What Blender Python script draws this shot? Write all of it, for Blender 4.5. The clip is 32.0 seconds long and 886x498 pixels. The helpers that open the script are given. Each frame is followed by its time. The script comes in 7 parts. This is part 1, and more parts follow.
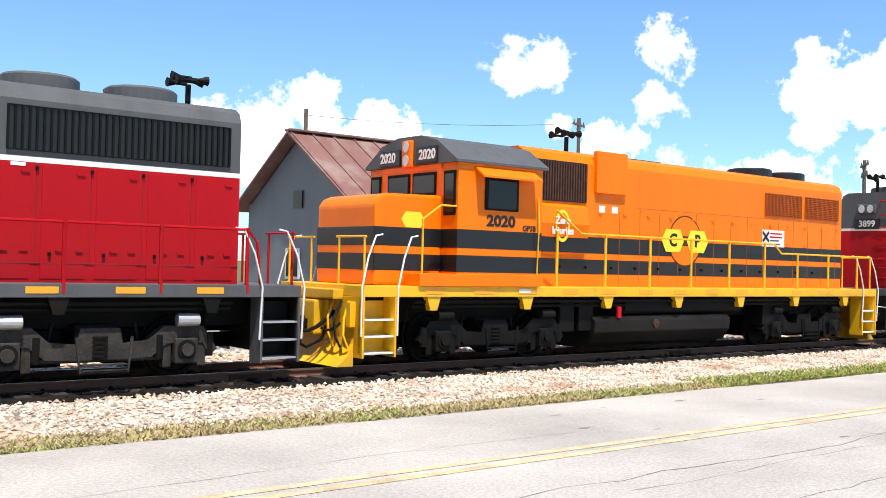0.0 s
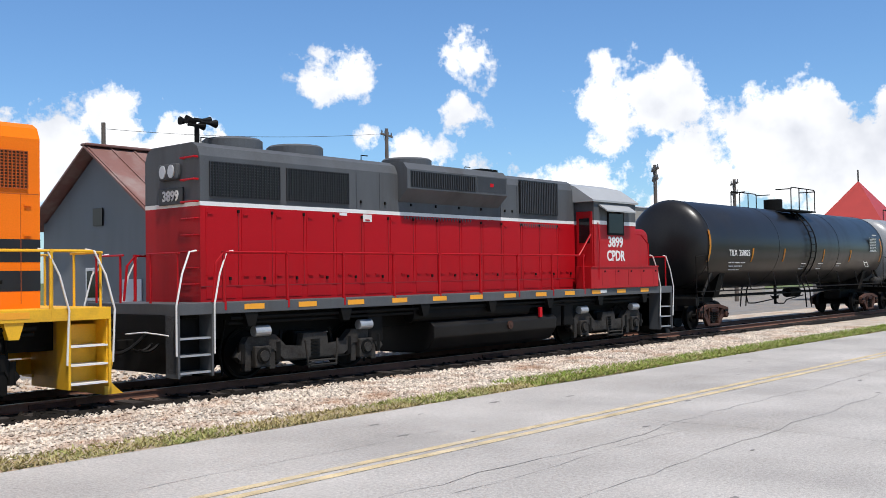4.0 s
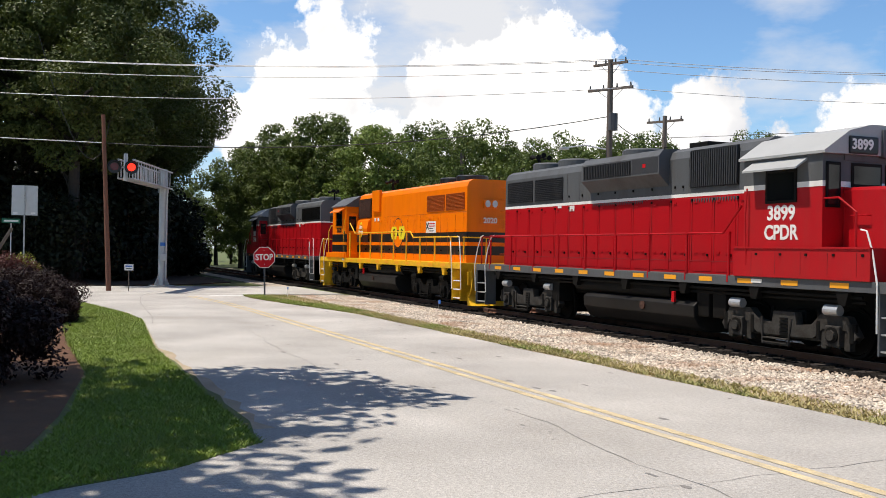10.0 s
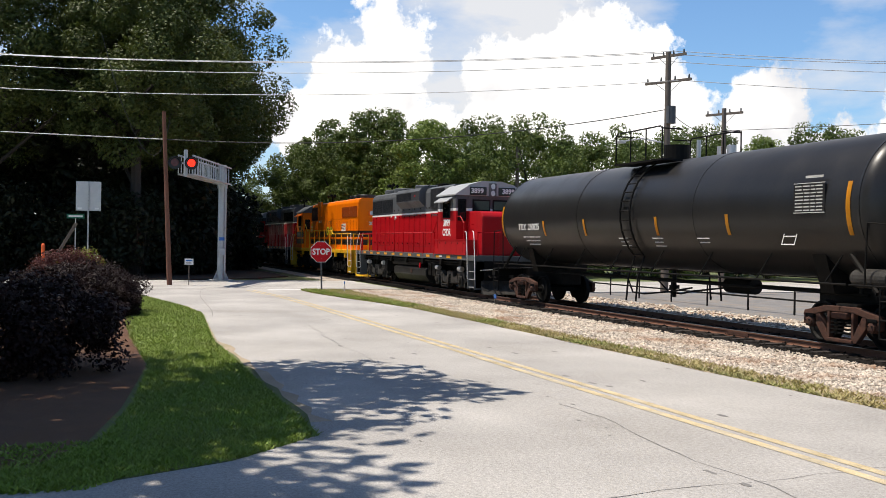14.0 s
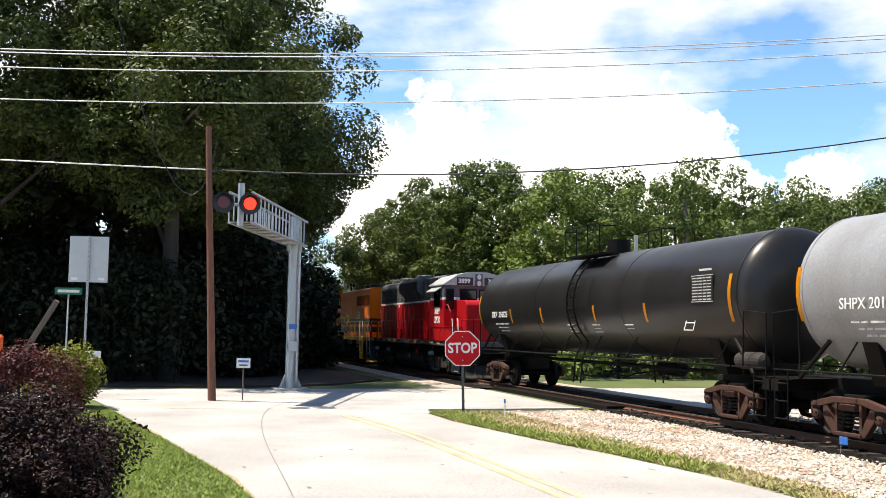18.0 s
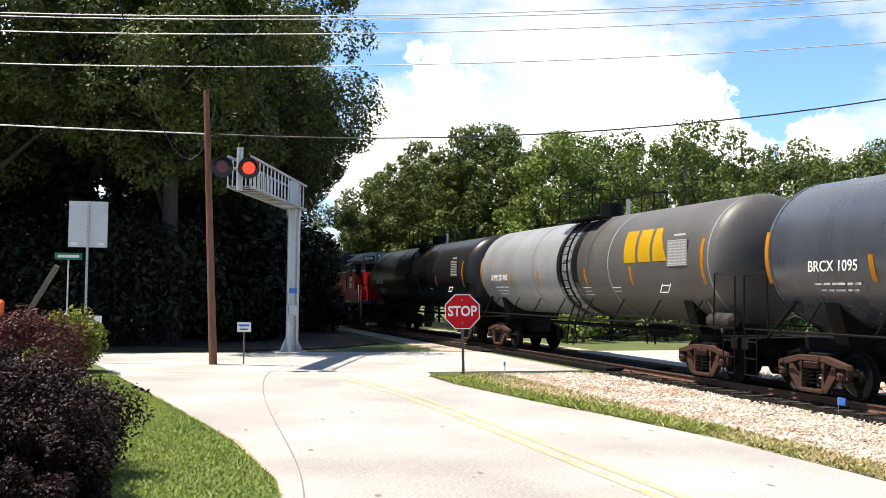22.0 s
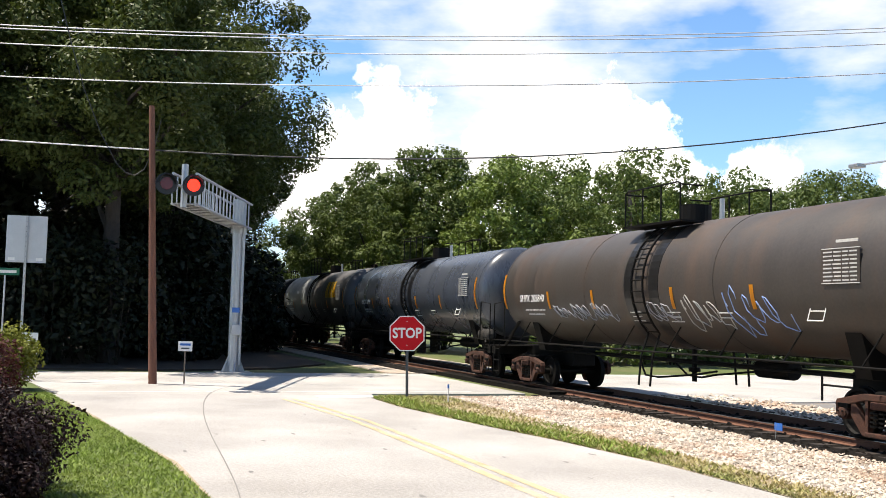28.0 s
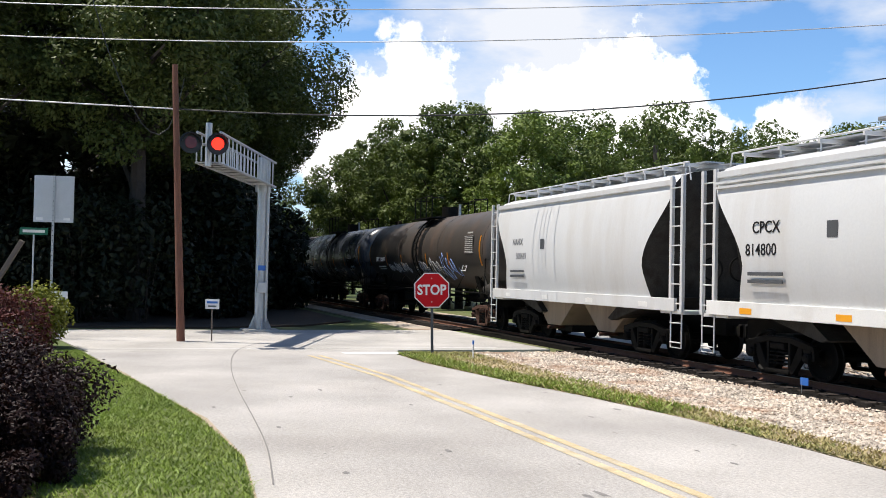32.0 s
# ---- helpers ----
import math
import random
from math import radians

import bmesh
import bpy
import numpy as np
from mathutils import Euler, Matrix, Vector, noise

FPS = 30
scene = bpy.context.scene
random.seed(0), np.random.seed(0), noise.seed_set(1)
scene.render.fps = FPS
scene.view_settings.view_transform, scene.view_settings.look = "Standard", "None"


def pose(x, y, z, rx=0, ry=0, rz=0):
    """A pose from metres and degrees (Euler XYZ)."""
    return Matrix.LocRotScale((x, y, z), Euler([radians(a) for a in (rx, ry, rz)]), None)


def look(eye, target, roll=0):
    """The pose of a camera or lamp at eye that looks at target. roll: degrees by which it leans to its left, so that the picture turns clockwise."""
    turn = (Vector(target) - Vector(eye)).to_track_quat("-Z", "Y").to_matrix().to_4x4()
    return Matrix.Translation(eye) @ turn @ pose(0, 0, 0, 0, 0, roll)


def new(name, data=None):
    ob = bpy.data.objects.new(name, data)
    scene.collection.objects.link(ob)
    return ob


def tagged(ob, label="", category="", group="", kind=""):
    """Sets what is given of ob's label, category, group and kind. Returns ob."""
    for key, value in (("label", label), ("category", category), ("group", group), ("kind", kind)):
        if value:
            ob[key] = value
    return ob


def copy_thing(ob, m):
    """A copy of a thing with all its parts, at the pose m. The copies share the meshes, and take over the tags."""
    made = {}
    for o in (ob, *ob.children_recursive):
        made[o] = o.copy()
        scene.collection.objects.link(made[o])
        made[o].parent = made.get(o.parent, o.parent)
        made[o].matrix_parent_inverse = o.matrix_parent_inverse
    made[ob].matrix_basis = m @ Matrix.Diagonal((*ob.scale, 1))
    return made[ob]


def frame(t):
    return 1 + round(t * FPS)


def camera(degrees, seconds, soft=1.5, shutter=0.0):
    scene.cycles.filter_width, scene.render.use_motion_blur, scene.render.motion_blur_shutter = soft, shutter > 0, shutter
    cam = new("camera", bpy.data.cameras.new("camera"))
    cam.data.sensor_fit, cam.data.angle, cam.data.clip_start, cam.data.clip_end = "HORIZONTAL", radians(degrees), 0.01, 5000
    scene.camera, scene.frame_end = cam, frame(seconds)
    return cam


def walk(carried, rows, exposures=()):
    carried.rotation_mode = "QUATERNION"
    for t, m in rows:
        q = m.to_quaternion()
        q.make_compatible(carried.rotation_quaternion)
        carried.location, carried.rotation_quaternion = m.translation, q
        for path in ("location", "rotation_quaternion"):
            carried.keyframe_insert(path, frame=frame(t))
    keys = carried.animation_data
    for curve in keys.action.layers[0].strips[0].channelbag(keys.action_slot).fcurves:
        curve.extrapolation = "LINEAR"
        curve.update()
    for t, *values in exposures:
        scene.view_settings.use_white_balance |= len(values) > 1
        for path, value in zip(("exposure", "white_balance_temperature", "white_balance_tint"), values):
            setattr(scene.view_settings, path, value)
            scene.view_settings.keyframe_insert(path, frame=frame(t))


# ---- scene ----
cam = camera(48.0, 32.0, soft=0.5)
PATH = [
    (0, pose(-3.00, 0.00, 2.08, 90.84, -1.43, -38.08)),
    (0.5, pose(-3.00, 0.00, 2.08, 90.57, -0.20, -39.36)),
    (1, pose(-3.00, 0.00, 2.08, 90.42, 0.20, -37.41)),
    (1.5, pose(-3.00, 0.00, 2.08, 90.71, -0.20, -37.76)),
    (2, pose(-3.00, 0.00, 2.08, 90.61, 0.60, -45.07)),
    (2.5, pose(-3.00, 0.00, 2.08, 91.59, 0.60, -51.33)),
    (3, pose(-3.00, 0.00, 2.08, 90.79, -0.09, -50.61)),
    (3.5, pose(-3.00, 0.00, 2.08, 91.19, 0.50, -50.45)),
    (5.5, pose(-3.00, 0.00, 2.08, 91.37, 0.30, -37.10)),
    (6, pose(-3.00, 0.00, 2.08, 90.46, 0.11, -28.41)),
    (6.5, pose(-2.25, 0.33, 2.08, 89.45, -0.00, -0.20)),
    (7, pose(-1.20, 0.78, 2.08, 88.63, 1.39, 35.81)),
    (7.6, pose(-0.00, 1.30, 2.08, 89.73, -0.40, 59.52)),
    (8, pose(0.22, 1.21, 2.08, 88.84, -1.79, 66.56)),
    (8.5, pose(0.50, 1.10, 2.08, 88.64, -0.90, 66.56)),
    (9, pose(0.78, 0.99, 2.08, 89.84, -1.57, 66.95)),
    (9.5, pose(0.78, 0.99, 2.08, 89.29, -1.18, 68.50)),
    (10, pose(0.78, 0.99, 2.08, 90.07, -1.01, 67.19)),
    (10.5, pose(0.78, 0.99, 2.08, 90.47, -1.38, 66.64)),
    (11, pose(0.78, 0.99, 2.08, 88.84, -1.55, 68.00)),
    (11.5, pose(0.78, 0.99, 2.08, 89.66, -0.64, 68.52)),
    (12, pose(0.78, 0.99, 2.08, 90.50, -1.06, 69.90)),
    (12.5, pose(0.78, 0.99, 2.08, 90.41, -0.79, 70.09)),
    (13, pose(0.78, 0.99, 2.08, 90.23, -0.54, 71.00)),
    (13.5, pose(0.78, 0.99, 2.08, 89.92, -0.80, 70.44)),
    (14, pose(0.78, 0.99, 2.08, 89.70, -0.99, 70.39)),
    (14.5, pose(0.78, 0.99, 2.08, 89.57, -0.09, 72.31)),
    (15, pose(0.78, 0.99, 2.08, 89.64, 0.68, 75.73)),
    (15.5, pose(0.78, 0.99, 2.08, 90.33, 0.42, 76.49)),
    (17.5, pose(-16.81, 2.63, 2.08, 92.22, -0.73, 73.12)),
    (18, pose(-16.81, 2.63, 2.08, 94.70, -0.94, 73.46)),
    (18.5, pose(-16.81, 2.63, 2.08, 94.91, -0.86, 72.90)),
    (19, pose(-16.81, 2.63, 2.08, 93.42, -1.14, 74.35)),
    (19.5, pose(-16.81, 2.63, 2.08, 93.66, -0.72, 77.24)),
    (20, pose(-16.81, 2.63, 2.08, 93.49, -1.04, 76.27)),
    (20.5, pose(-16.81, 2.63, 2.08, 93.57, -1.18, 76.18)),
    (21, pose(-16.81, 2.63, 2.08, 94.70, -1.23, 76.07)),
    (21.5, pose(-16.81, 2.63, 2.08, 93.59, -0.92, 74.04)),
    (22, pose(-16.81, 2.63, 2.08, 92.60, -0.69, 73.45)),
    (22.5, pose(-16.81, 2.63, 2.08, 92.81, -0.69, 73.95)),
    (23, pose(-16.81, 2.63, 2.08, 93.12, -0.54, 73.35)),
    (23.5, pose(-16.81, 2.63, 2.08, 93.09, -0.41, 74.13)),
    (24, pose(-16.81, 2.63, 2.08, 92.86, -0.90, 73.59)),
    (24.5, pose(-16.81, 2.63, 2.08, 92.21, -0.85, 73.76)),
    (26.5, pose(-16.81, 2.63, 2.08, 91.84, -1.43, 72.36)),
    (27, pose(-16.81, 2.63, 2.08, 92.54, -1.61, 71.63)),
    (27.5, pose(-16.81, 2.63, 2.08, 93.19, -1.74, 71.74)),
    (28, pose(-16.81, 2.63, 2.08, 93.92, -1.51, 70.29)),
    (28.5, pose(-16.81, 2.63, 2.08, 94.21, -1.50, 70.74)),
    (29, pose(-16.81, 2.63, 2.08, 93.16, -1.54, 70.73)),
    (29.5, pose(-16.81, 2.63, 2.08, 92.31, -1.34, 70.70)),
    (30, pose(-16.81, 2.63, 2.08, 91.66, -1.35, 71.92)),
    (30.5, pose(-16.81, 2.63, 2.08, 91.49, -1.25, 71.40)),
    (31, pose(-16.81, 2.63, 2.08, 91.58, -1.39, 70.82)),
    (31.5, pose(-16.81, 2.63, 2.08, 91.48, -1.40, 71.50)),
    (32, pose(-16.81, 2.63, 2.08, 91.40, -1.17, 71.70)),
]
EXPOSURES = [(0, 0.52, 6650, 11), (0.5, 0.15, 6450, 11), (1, -0.13, 6250, 11), (2, -0.08, 6275, 11), (3, -0.05, 6300, 11), (5.5, 0.15, 6600, 11), (6, 0.36, 6950, 11), (6.5, 0.6, 6650, 11), (7, 0.72, 6716, 11), (7.3, 0.5, 6756, 11), (8, 0.13, 6850, 11), (15.5, 0.15, 6850, 11), (17.5, 0.74, 7000, 11), (27, 0.68, 6950, 11), (28, 0.64, 6950, 11), (30, 0.54, 6950, 11), (31.2, 0.36, 6850, 11), (32, 0.3, 6650, 11)]
walk(cam, PATH, EXPOSURES)

# ---- plan: the track runs along x, its centre at y = TRACK ----
TRACK = 16.25
ROAD_NEAR, ROAD_MID, ROAD_FAR = 3.4, 7.9, 10.84
CROSS_A, CROSS_B = -42.5, -51.5      # the crossing road, from edge to edge
RAIL = 0.15                          # top of the rails

# ---- world, sun ----
SUN_EL, SUN_AZ = radians(68), radians(200)   # azimuth from +y towards +x
sun_from = Vector((math.sin(SUN_AZ) * math.cos(SUN_EL), math.cos(SUN_AZ) * math.cos(SUN_EL), math.sin(SUN_EL)))
sun = new("sun", bpy.data.lights.new("sun", "SUN"))
sun.data.energy, sun.data.angle, sun.data.color = 5.0, radians(0.55), (1.0, 0.95, 0.87)
sun.matrix_world = look(sun_from * 60, (0, 0, 0))


def bearing(deg, elev):
    """Unit vector at deg to the left of +y and elev above the horizon."""
    a, e = radians(deg), radians(elev)
    return (-math.sin(a) * math.cos(e), math.cos(a) * math.cos(e), math.sin(e))


# cumulus heaps: bearing, elevation, radius in degrees
HEAPS = [(75, 8.5, 4.2), (77.5, 6.5, 3.4), (71.5, 5.5, 3.0), (74, 11.5, 2.6), (66, 8, 3.8), (62, 9.5, 4.2), (58, 6.5, 4.2), (69.5, 7.2, 0.8),
         (64, 4, 3.5), (53, 6, 3.6), (49, 4.5, 3), (44, 6, 4), (38, 7, 4),
         (-43.5, 11.2, 1.4), (-42, 11, 1.4), (-50.5, 11.8, 1.8), (-49.8, 9.6, 1.5), (-44.5, 8, 0.7), (-47.5, 6.5, 2.0), (-45.5, 4.5, 2.0), (-58.5, 9.2, 2.2), (-61, 9.5, 2.4),
         (-56.5, 4.2, 2.2), (-63, 5, 3.2), (-51, 4.2, 2.4), (-36, 6.5, 2.3), (-33, 5.5, 2.6), (-28, 7.2, 2.4), (-25, 6.0, 2.8), (-21, 6.5, 2.4), (-38.5, 4.5, 1.6),
         (-17, 4.5, 2.2), (-30.5, 8.3, 1.9), (-34, 7.8, 1.7), (-9, 9, 3.2), (-4, 12, 4), (3, 12, 6), (12, 11, 7), (-68, 7, 4), (-72, 5, 4), (24, 9, 6), (31, 8, 5)]


def sky():
    w = bpy.data.worlds.new("sky")
    scene.world = w
    w.use_nodes = True
    nt = w.node_tree
    nt.nodes.clear()
    N, K = nt.nodes.new, nt.links.new

    def math_(op, a, b=0.0, c=None):
        n = N("ShaderNodeMath")
        n.operation = op
        for i, v in enumerate((a, b, c)):
            if v is None:
                continue
            if isinstance(v, (int, float)):
                n.inputs[i].default_value = v
            else:
                K(v, n.inputs[i])
        return n.outputs[0]
    tex = N("ShaderNodeTexSky")
    tex.sky_type, tex.sun_disc = "NISHITA", False
    tex.sun_elevation, tex.sun_rotation = SUN_EL, SUN_AZ
    tex.air_density, tex.dust_density, tex.ozone_density = 1.0, 0.4, 1.5
    co = N("ShaderNodeTexCoord")
    noise1 = N("ShaderNodeTexNoise")
    noise1.inputs["Scale"].default_value, noise1.inputs["Detail"].default_value, noise1.inputs["Roughness"].default_value = 17, 10, 0.64
    K(co.outputs["Generated"], noise1.inputs["Vector"])
    ragged = math_("MULTIPLY", math_("SUBTRACT", noise1.outputs["Fac"], 0.5), 0.145)
    best = None
    for b, e, r in HEAPS:
        d = N("ShaderNodeVectorMath")
        d.operation = "DISTANCE"
        K(co.outputs["Generated"], d.inputs[0])
        d.inputs[1].default_value = bearing(b, e)
        v = math_("SUBTRACT", radians(r), d.outputs["Value"])
        best = v if best is None else math_("MAXIMUM", best, v)
    edge = math_("ADD", best, ragged)
    heap = N("ShaderNodeMapRange")
    heap.inputs["From Min"].default_value, heap.inputs["From Max"].default_value = 0.0, 0.012
    K(edge, heap.inputs["Value"])
    # a high thin layer, thicker towards the crossing
    noise2 = N("ShaderNodeTexNoise")
    noise2.inputs["Scale"].default_value, noise2.inputs["Detail"].default_value, noise2.inputs["Roughness"].default_value = 3.2, 7, 0.55
    stretch = N("ShaderNodeMapping")
    stretch.inputs["Scale"].default_value = (1, 1, 2.6)
    K(co.outputs["Generated"], stretch.inputs["Vector"])
    K(stretch.outputs[0], noise2.inputs["Vector"])
    sep = N("ShaderNodeSeparateXYZ")
    K(co.outputs["Generated"], sep.inputs[0])
    west = math_("MULTIPLY", sep.outputs["X"], -0.215)
    zenith = N("ShaderNodeMapRange")
    zenith.inputs["From Min"].default_value, zenith.inputs["From Max"].default_value = 0.42, 0.75
    K(sep.outputs["Z"], zenith.inputs["Value"])
    layer = N("ShaderNodeMapRange")
    layer.inputs["From Min"].default_value, layer.inputs["From Max"].default_value = 0.59, 0.76
    layer.inputs["To Max"].default_value = 0.92
    K(math_("ADD", noise2.outputs["Fac"], west), layer.inputs["Value"])
    mix = N("ShaderNodeMixRGB")
    K(math_("MULTIPLY", layer.outputs[0], math_("SUBTRACT", 1.0, zenith.outputs[0])), mix.inputs["Fac"])
    lift = N("ShaderNodeVectorMath")
    lift.operation = "MULTIPLY"
    haze = N("ShaderNodeMixRGB")
    K(zenith.outputs[0], haze.inputs["Fac"])
    haze.inputs["Color1"].default_value, haze.inputs["Color2"].default_value = (0.96, 1.3, 1.62, 1), (0.75, 0.85, 1.0, 1)
    K(haze.outputs[0], lift.inputs[1])
    K(tex.outputs[0], lift.inputs[0])
    K(lift.outputs[0], mix.inputs["Color1"])
    mix.inputs["Color2"].default_value = (8.4, 8.7, 9.2, 1)
    shade = N("ShaderNodeValToRGB")
    shade.color_ramp.elements[0].position, shade.color_ramp.elements[0].color = 0.3, (7.6, 7.9, 8.6, 1)
    shade.color_ramp.elements[1].position, shade.color_ramp.elements[1].color = 0.55, (13.5, 13.5, 13.3, 1)
    noise3 = N("ShaderNodeTexNoise")
    noise3.inputs["Scale"].default_value, noise3.inputs["Detail"].default_value = 9, 5
    K(co.outputs["Generated"], noise3.inputs["Vector"])
    K(noise3.outputs["Fac"], shade.inputs["Fac"])
    mix2 = N("ShaderNodeMixRGB")
    K(heap.outputs[0], mix2.inputs["Fac"])
    K(mix.outputs[0], mix2.inputs["Color1"])
    K(shade.outputs[0], mix2.inputs["Color2"])
    bg = N("ShaderNodeBackground")
    bg.inputs["Strength"].default_value = 0.09
    K(mix2.outputs[0], bg.inputs["Color"])
    out = N("ShaderNodeOutputWorld")
    K(bg.outputs[0], out.inputs["Surface"])


sky()


# ---- materials ----
MATS = {}


def mat(name, color, rough=0.6, metal=0.0, var=0.18, scale=3.0, fine=40.0, bump=0.1, dirt=None, dirt_amt=0.35, emit=0.0, island=0.0, streak=False, spec=0.5):
    """A painted or natural surface: base colour with two scales of variation, a fine bump and, if given, dirt of another colour."""
    if name in MATS:
        return MATS[name]
    m = bpy.data.materials.new(name)
    m.use_nodes = True
    nt = m.node_tree
    N, K = nt.nodes.new, nt.links.new
    b = nt.nodes["Principled BSDF"]
    b.inputs["Roughness"].default_value, b.inputs["Metallic"].default_value = rough, metal
    b.inputs["Specular IOR Level"].default_value = spec
    co = N("ShaderNodeTexCoord")
    mp = N("ShaderNodeMapping")
    if streak:
        mp.inputs["Scale"].default_value = (1.6, 1.6, 0.25)
    K(co.outputs["Object"], mp.inputs["Vector"])
    n1 = N("ShaderNodeTexNoise")
    n1.inputs["Scale"].default_value, n1.inputs["Detail"].default_value = scale, 6
    K(mp.outputs[0], n1.inputs["Vector"])
    n2 = N("ShaderNodeTexNoise")
    n2.inputs["Scale"].default_value, n2.inputs["Detail"].default_value = fine, 4
    K(co.outputs["Object"], n2.inputs["Vector"])
    add = N("ShaderNodeMath")
    add.operation = "ADD"
    K(n1.outputs["Fac"], add.inputs[0])
    K(n2.outputs["Fac"], add.inputs[1])
    last = add.outputs[0]
    if island:
        g = N("ShaderNodeNewGeometry")
        mul = N("ShaderNodeMath")
        mul.operation = "MULTIPLY_ADD"
        mul.inputs[1].default_value = island
        K(g.outputs["Random Per Island"], mul.inputs[0])
        K(last, mul.inputs[2])
        last = mul.outputs[0]
    ramp = N("ShaderNodeMapRange")
    ramp.inputs["From Min"].default_value, ramp.inputs["From Max"].default_value = 0.55, 1.45 + island
    ramp.inputs["To Min"].default_value, ramp.inputs["To Max"].default_value = 1 - var, 1 + var
    K(last, ramp.inputs["Value"])
    mix = N("ShaderNodeVectorMath")
    mix.operation = "SCALE"
    mix.inputs[0].default_value = color[:3]
    K(ramp.outputs[0], mix.inputs["Scale"])
    col = mix.outputs[0]
    if dirt:
        n3 = N("ShaderNodeTexNoise")
        n3.inputs["Scale"].default_value, n3.inputs["Detail"].default_value, n3.inputs["Roughness"].default_value = scale * 0.6, 8, 0.65
        K(mp.outputs[0], n3.inputs["Vector"])
        r3 = N("ShaderNodeMapRange")
        r3.inputs["From Min"].default_value, r3.inputs["From Max"].default_value = 0.48, 0.72
        r3.inputs["To Max"].default_value = dirt_amt
        K(n3.outputs["Fac"], r3.inputs["Value"])
        mx = N("ShaderNodeMixRGB")
        K(r3.outputs[0], mx.inputs["Fac"])
        K(col, mx.inputs["Color1"])
        mx.inputs["Color2"].default_value = (*dirt, 1)
        col = mx.outputs[0]
        rr = N("ShaderNodeMath")
        rr.operation = "MULTIPLY_ADD"
        rr.inputs[1].default_value, rr.inputs[2].default_value = 0.3, rough
        K(r3.outputs[0], rr.inputs[0])
        K(rr.outputs[0], b.inputs["Roughness"])
    K(col, b.inputs["Base Color"])
    if bump:
        bp = N("ShaderNodeBump")
        bp.inputs["Strength"].default_value, bp.inputs["Distance"].default_value = bump, 0.01
        K(add.outputs[0], bp.inputs["Height"])
        K(bp.outputs[0], b.inputs["Normal"])
    if emit:
        b.inputs["Emission Color"].default_value = (*color[:3], 1)
        b.inputs["Emission Strength"].default_value = emit
    MATS[name] = m
    return m


M_RED = mat("red_paint", (0.41, 0.006, 0.011), 0.4, var=0.16, scale=1.2, bump=0.05, dirt=(0.22, 0.014, 0.015), dirt_amt=0.5, streak=True, spec=0.15)
M_REDLIGHT = mat("red_cab_paint", (0.42, 0.008, 0.013), 0.38, var=0.12, scale=1.2, bump=0.05, dirt=(0.18, 0.04, 0.03), dirt_amt=0.35, streak=True, spec=0.22)
M_GREY = mat("grey_paint", (0.092, 0.097, 0.103), 0.5, var=0.2, scale=1.5, bump=0.06, dirt=(0.06, 0.055, 0.05), dirt_amt=0.5, streak=True, spec=0.22)
M_ROOFGREY = mat("pale_grey_roof_paint", (0.36, 0.365, 0.36), 0.45, var=0.12, scale=1.5, bump=0.05)
M_ORANGE = mat("orange_paint", (0.88, 0.185, 0.002), 0.36, var=0.09, scale=1.2, bump=0.05, dirt=(0.55, 0.1, 0.02), dirt_amt=0.25, streak=True, spec=0.22)
M_YELLOW = mat("yellow_paint", (0.82, 0.45, 0.012), 0.42, var=0.12, scale=2, bump=0.06, dirt=(0.3, 0.16, 0.03), dirt_amt=0.5)
M_BLACKP = mat("black_paint", (0.008, 0.008, 0.009), 0.38, var=0.2, scale=1.5, bump=0.05)
M_WHITE = mat("white_paint", (0.78, 0.77, 0.74), 0.45, var=0.08, scale=2, bump=0.05, dirt=(0.45, 0.4, 0.33), dirt_amt=0.4)
M_TANK = mat("black_tank_paint", (0.0155, 0.015, 0.0148), 0.32, var=0.3, scale=0.7, fine=18, bump=0.05, dirt=(0.034, 0.031, 0.029), dirt_amt=0.35, streak=True, spec=0.34)
M_TANKBLUE = mat("blue_black_tank_paint", (0.05, 0.058, 0.074), 0.27, var=0.3, scale=0.7, fine=18, bump=0.05, dirt=(0.1, 0.105, 0.115), dirt_amt=0.4, streak=True, spec=0.6)
M_TANKGREY = mat("dull_grey_tank_paint", (0.26, 0.265, 0.27), 0.36, var=0.25, scale=0.7, fine=18, bump=0.06, dirt=(0.15, 0.14, 0.13), dirt_amt=0.5, streak=True)
M_TANKDULL = mat("dusty_dark_grey_tank_paint", (0.085, 0.08, 0.075), 0.5, var=0.28, scale=0.7, fine=18, bump=0.06, dirt=(0.15, 0.135, 0.12), dirt_amt=0.4, streak=True)
M_TANKBROWN = mat("weathered_brown_black_tank_paint", (0.05, 0.042, 0.036), 0.5, var=0.3, scale=0.7, fine=18, bump=0.08, dirt=(0.11, 0.06, 0.035), dirt_amt=0.55, streak=True)
M_HOPPER = mat("pale_grey_hopper_paint", (0.64, 0.64, 0.63), 0.45, var=0.06, scale=0.9, fine=20, bump=0.05, dirt=(0.4, 0.33, 0.25), dirt_amt=0.32, streak=True)
M_SCRAWL = mat("grey_white_spray", (0.32, 0.32, 0.33), 0.7, var=0.15, bump=0)
M_SCRAWLPALE = mat("pale_spray", (0.4, 0.39, 0.36), 0.7, var=0.15, bump=0)
M_SCRAWLBLUE = mat("pale_blue_spray", (0.25, 0.36, 0.62), 0.7, var=0.15, bump=0)
M_FADED = mat("faded_grey_stencil", (0.2, 0.2, 0.21), 0.6, var=0.3, scale=8, bump=0)
M_STENCIL = mat("faded_white_stencil", (0.5, 0.49, 0.46), 0.6, var=0.3, scale=8, bump=0)
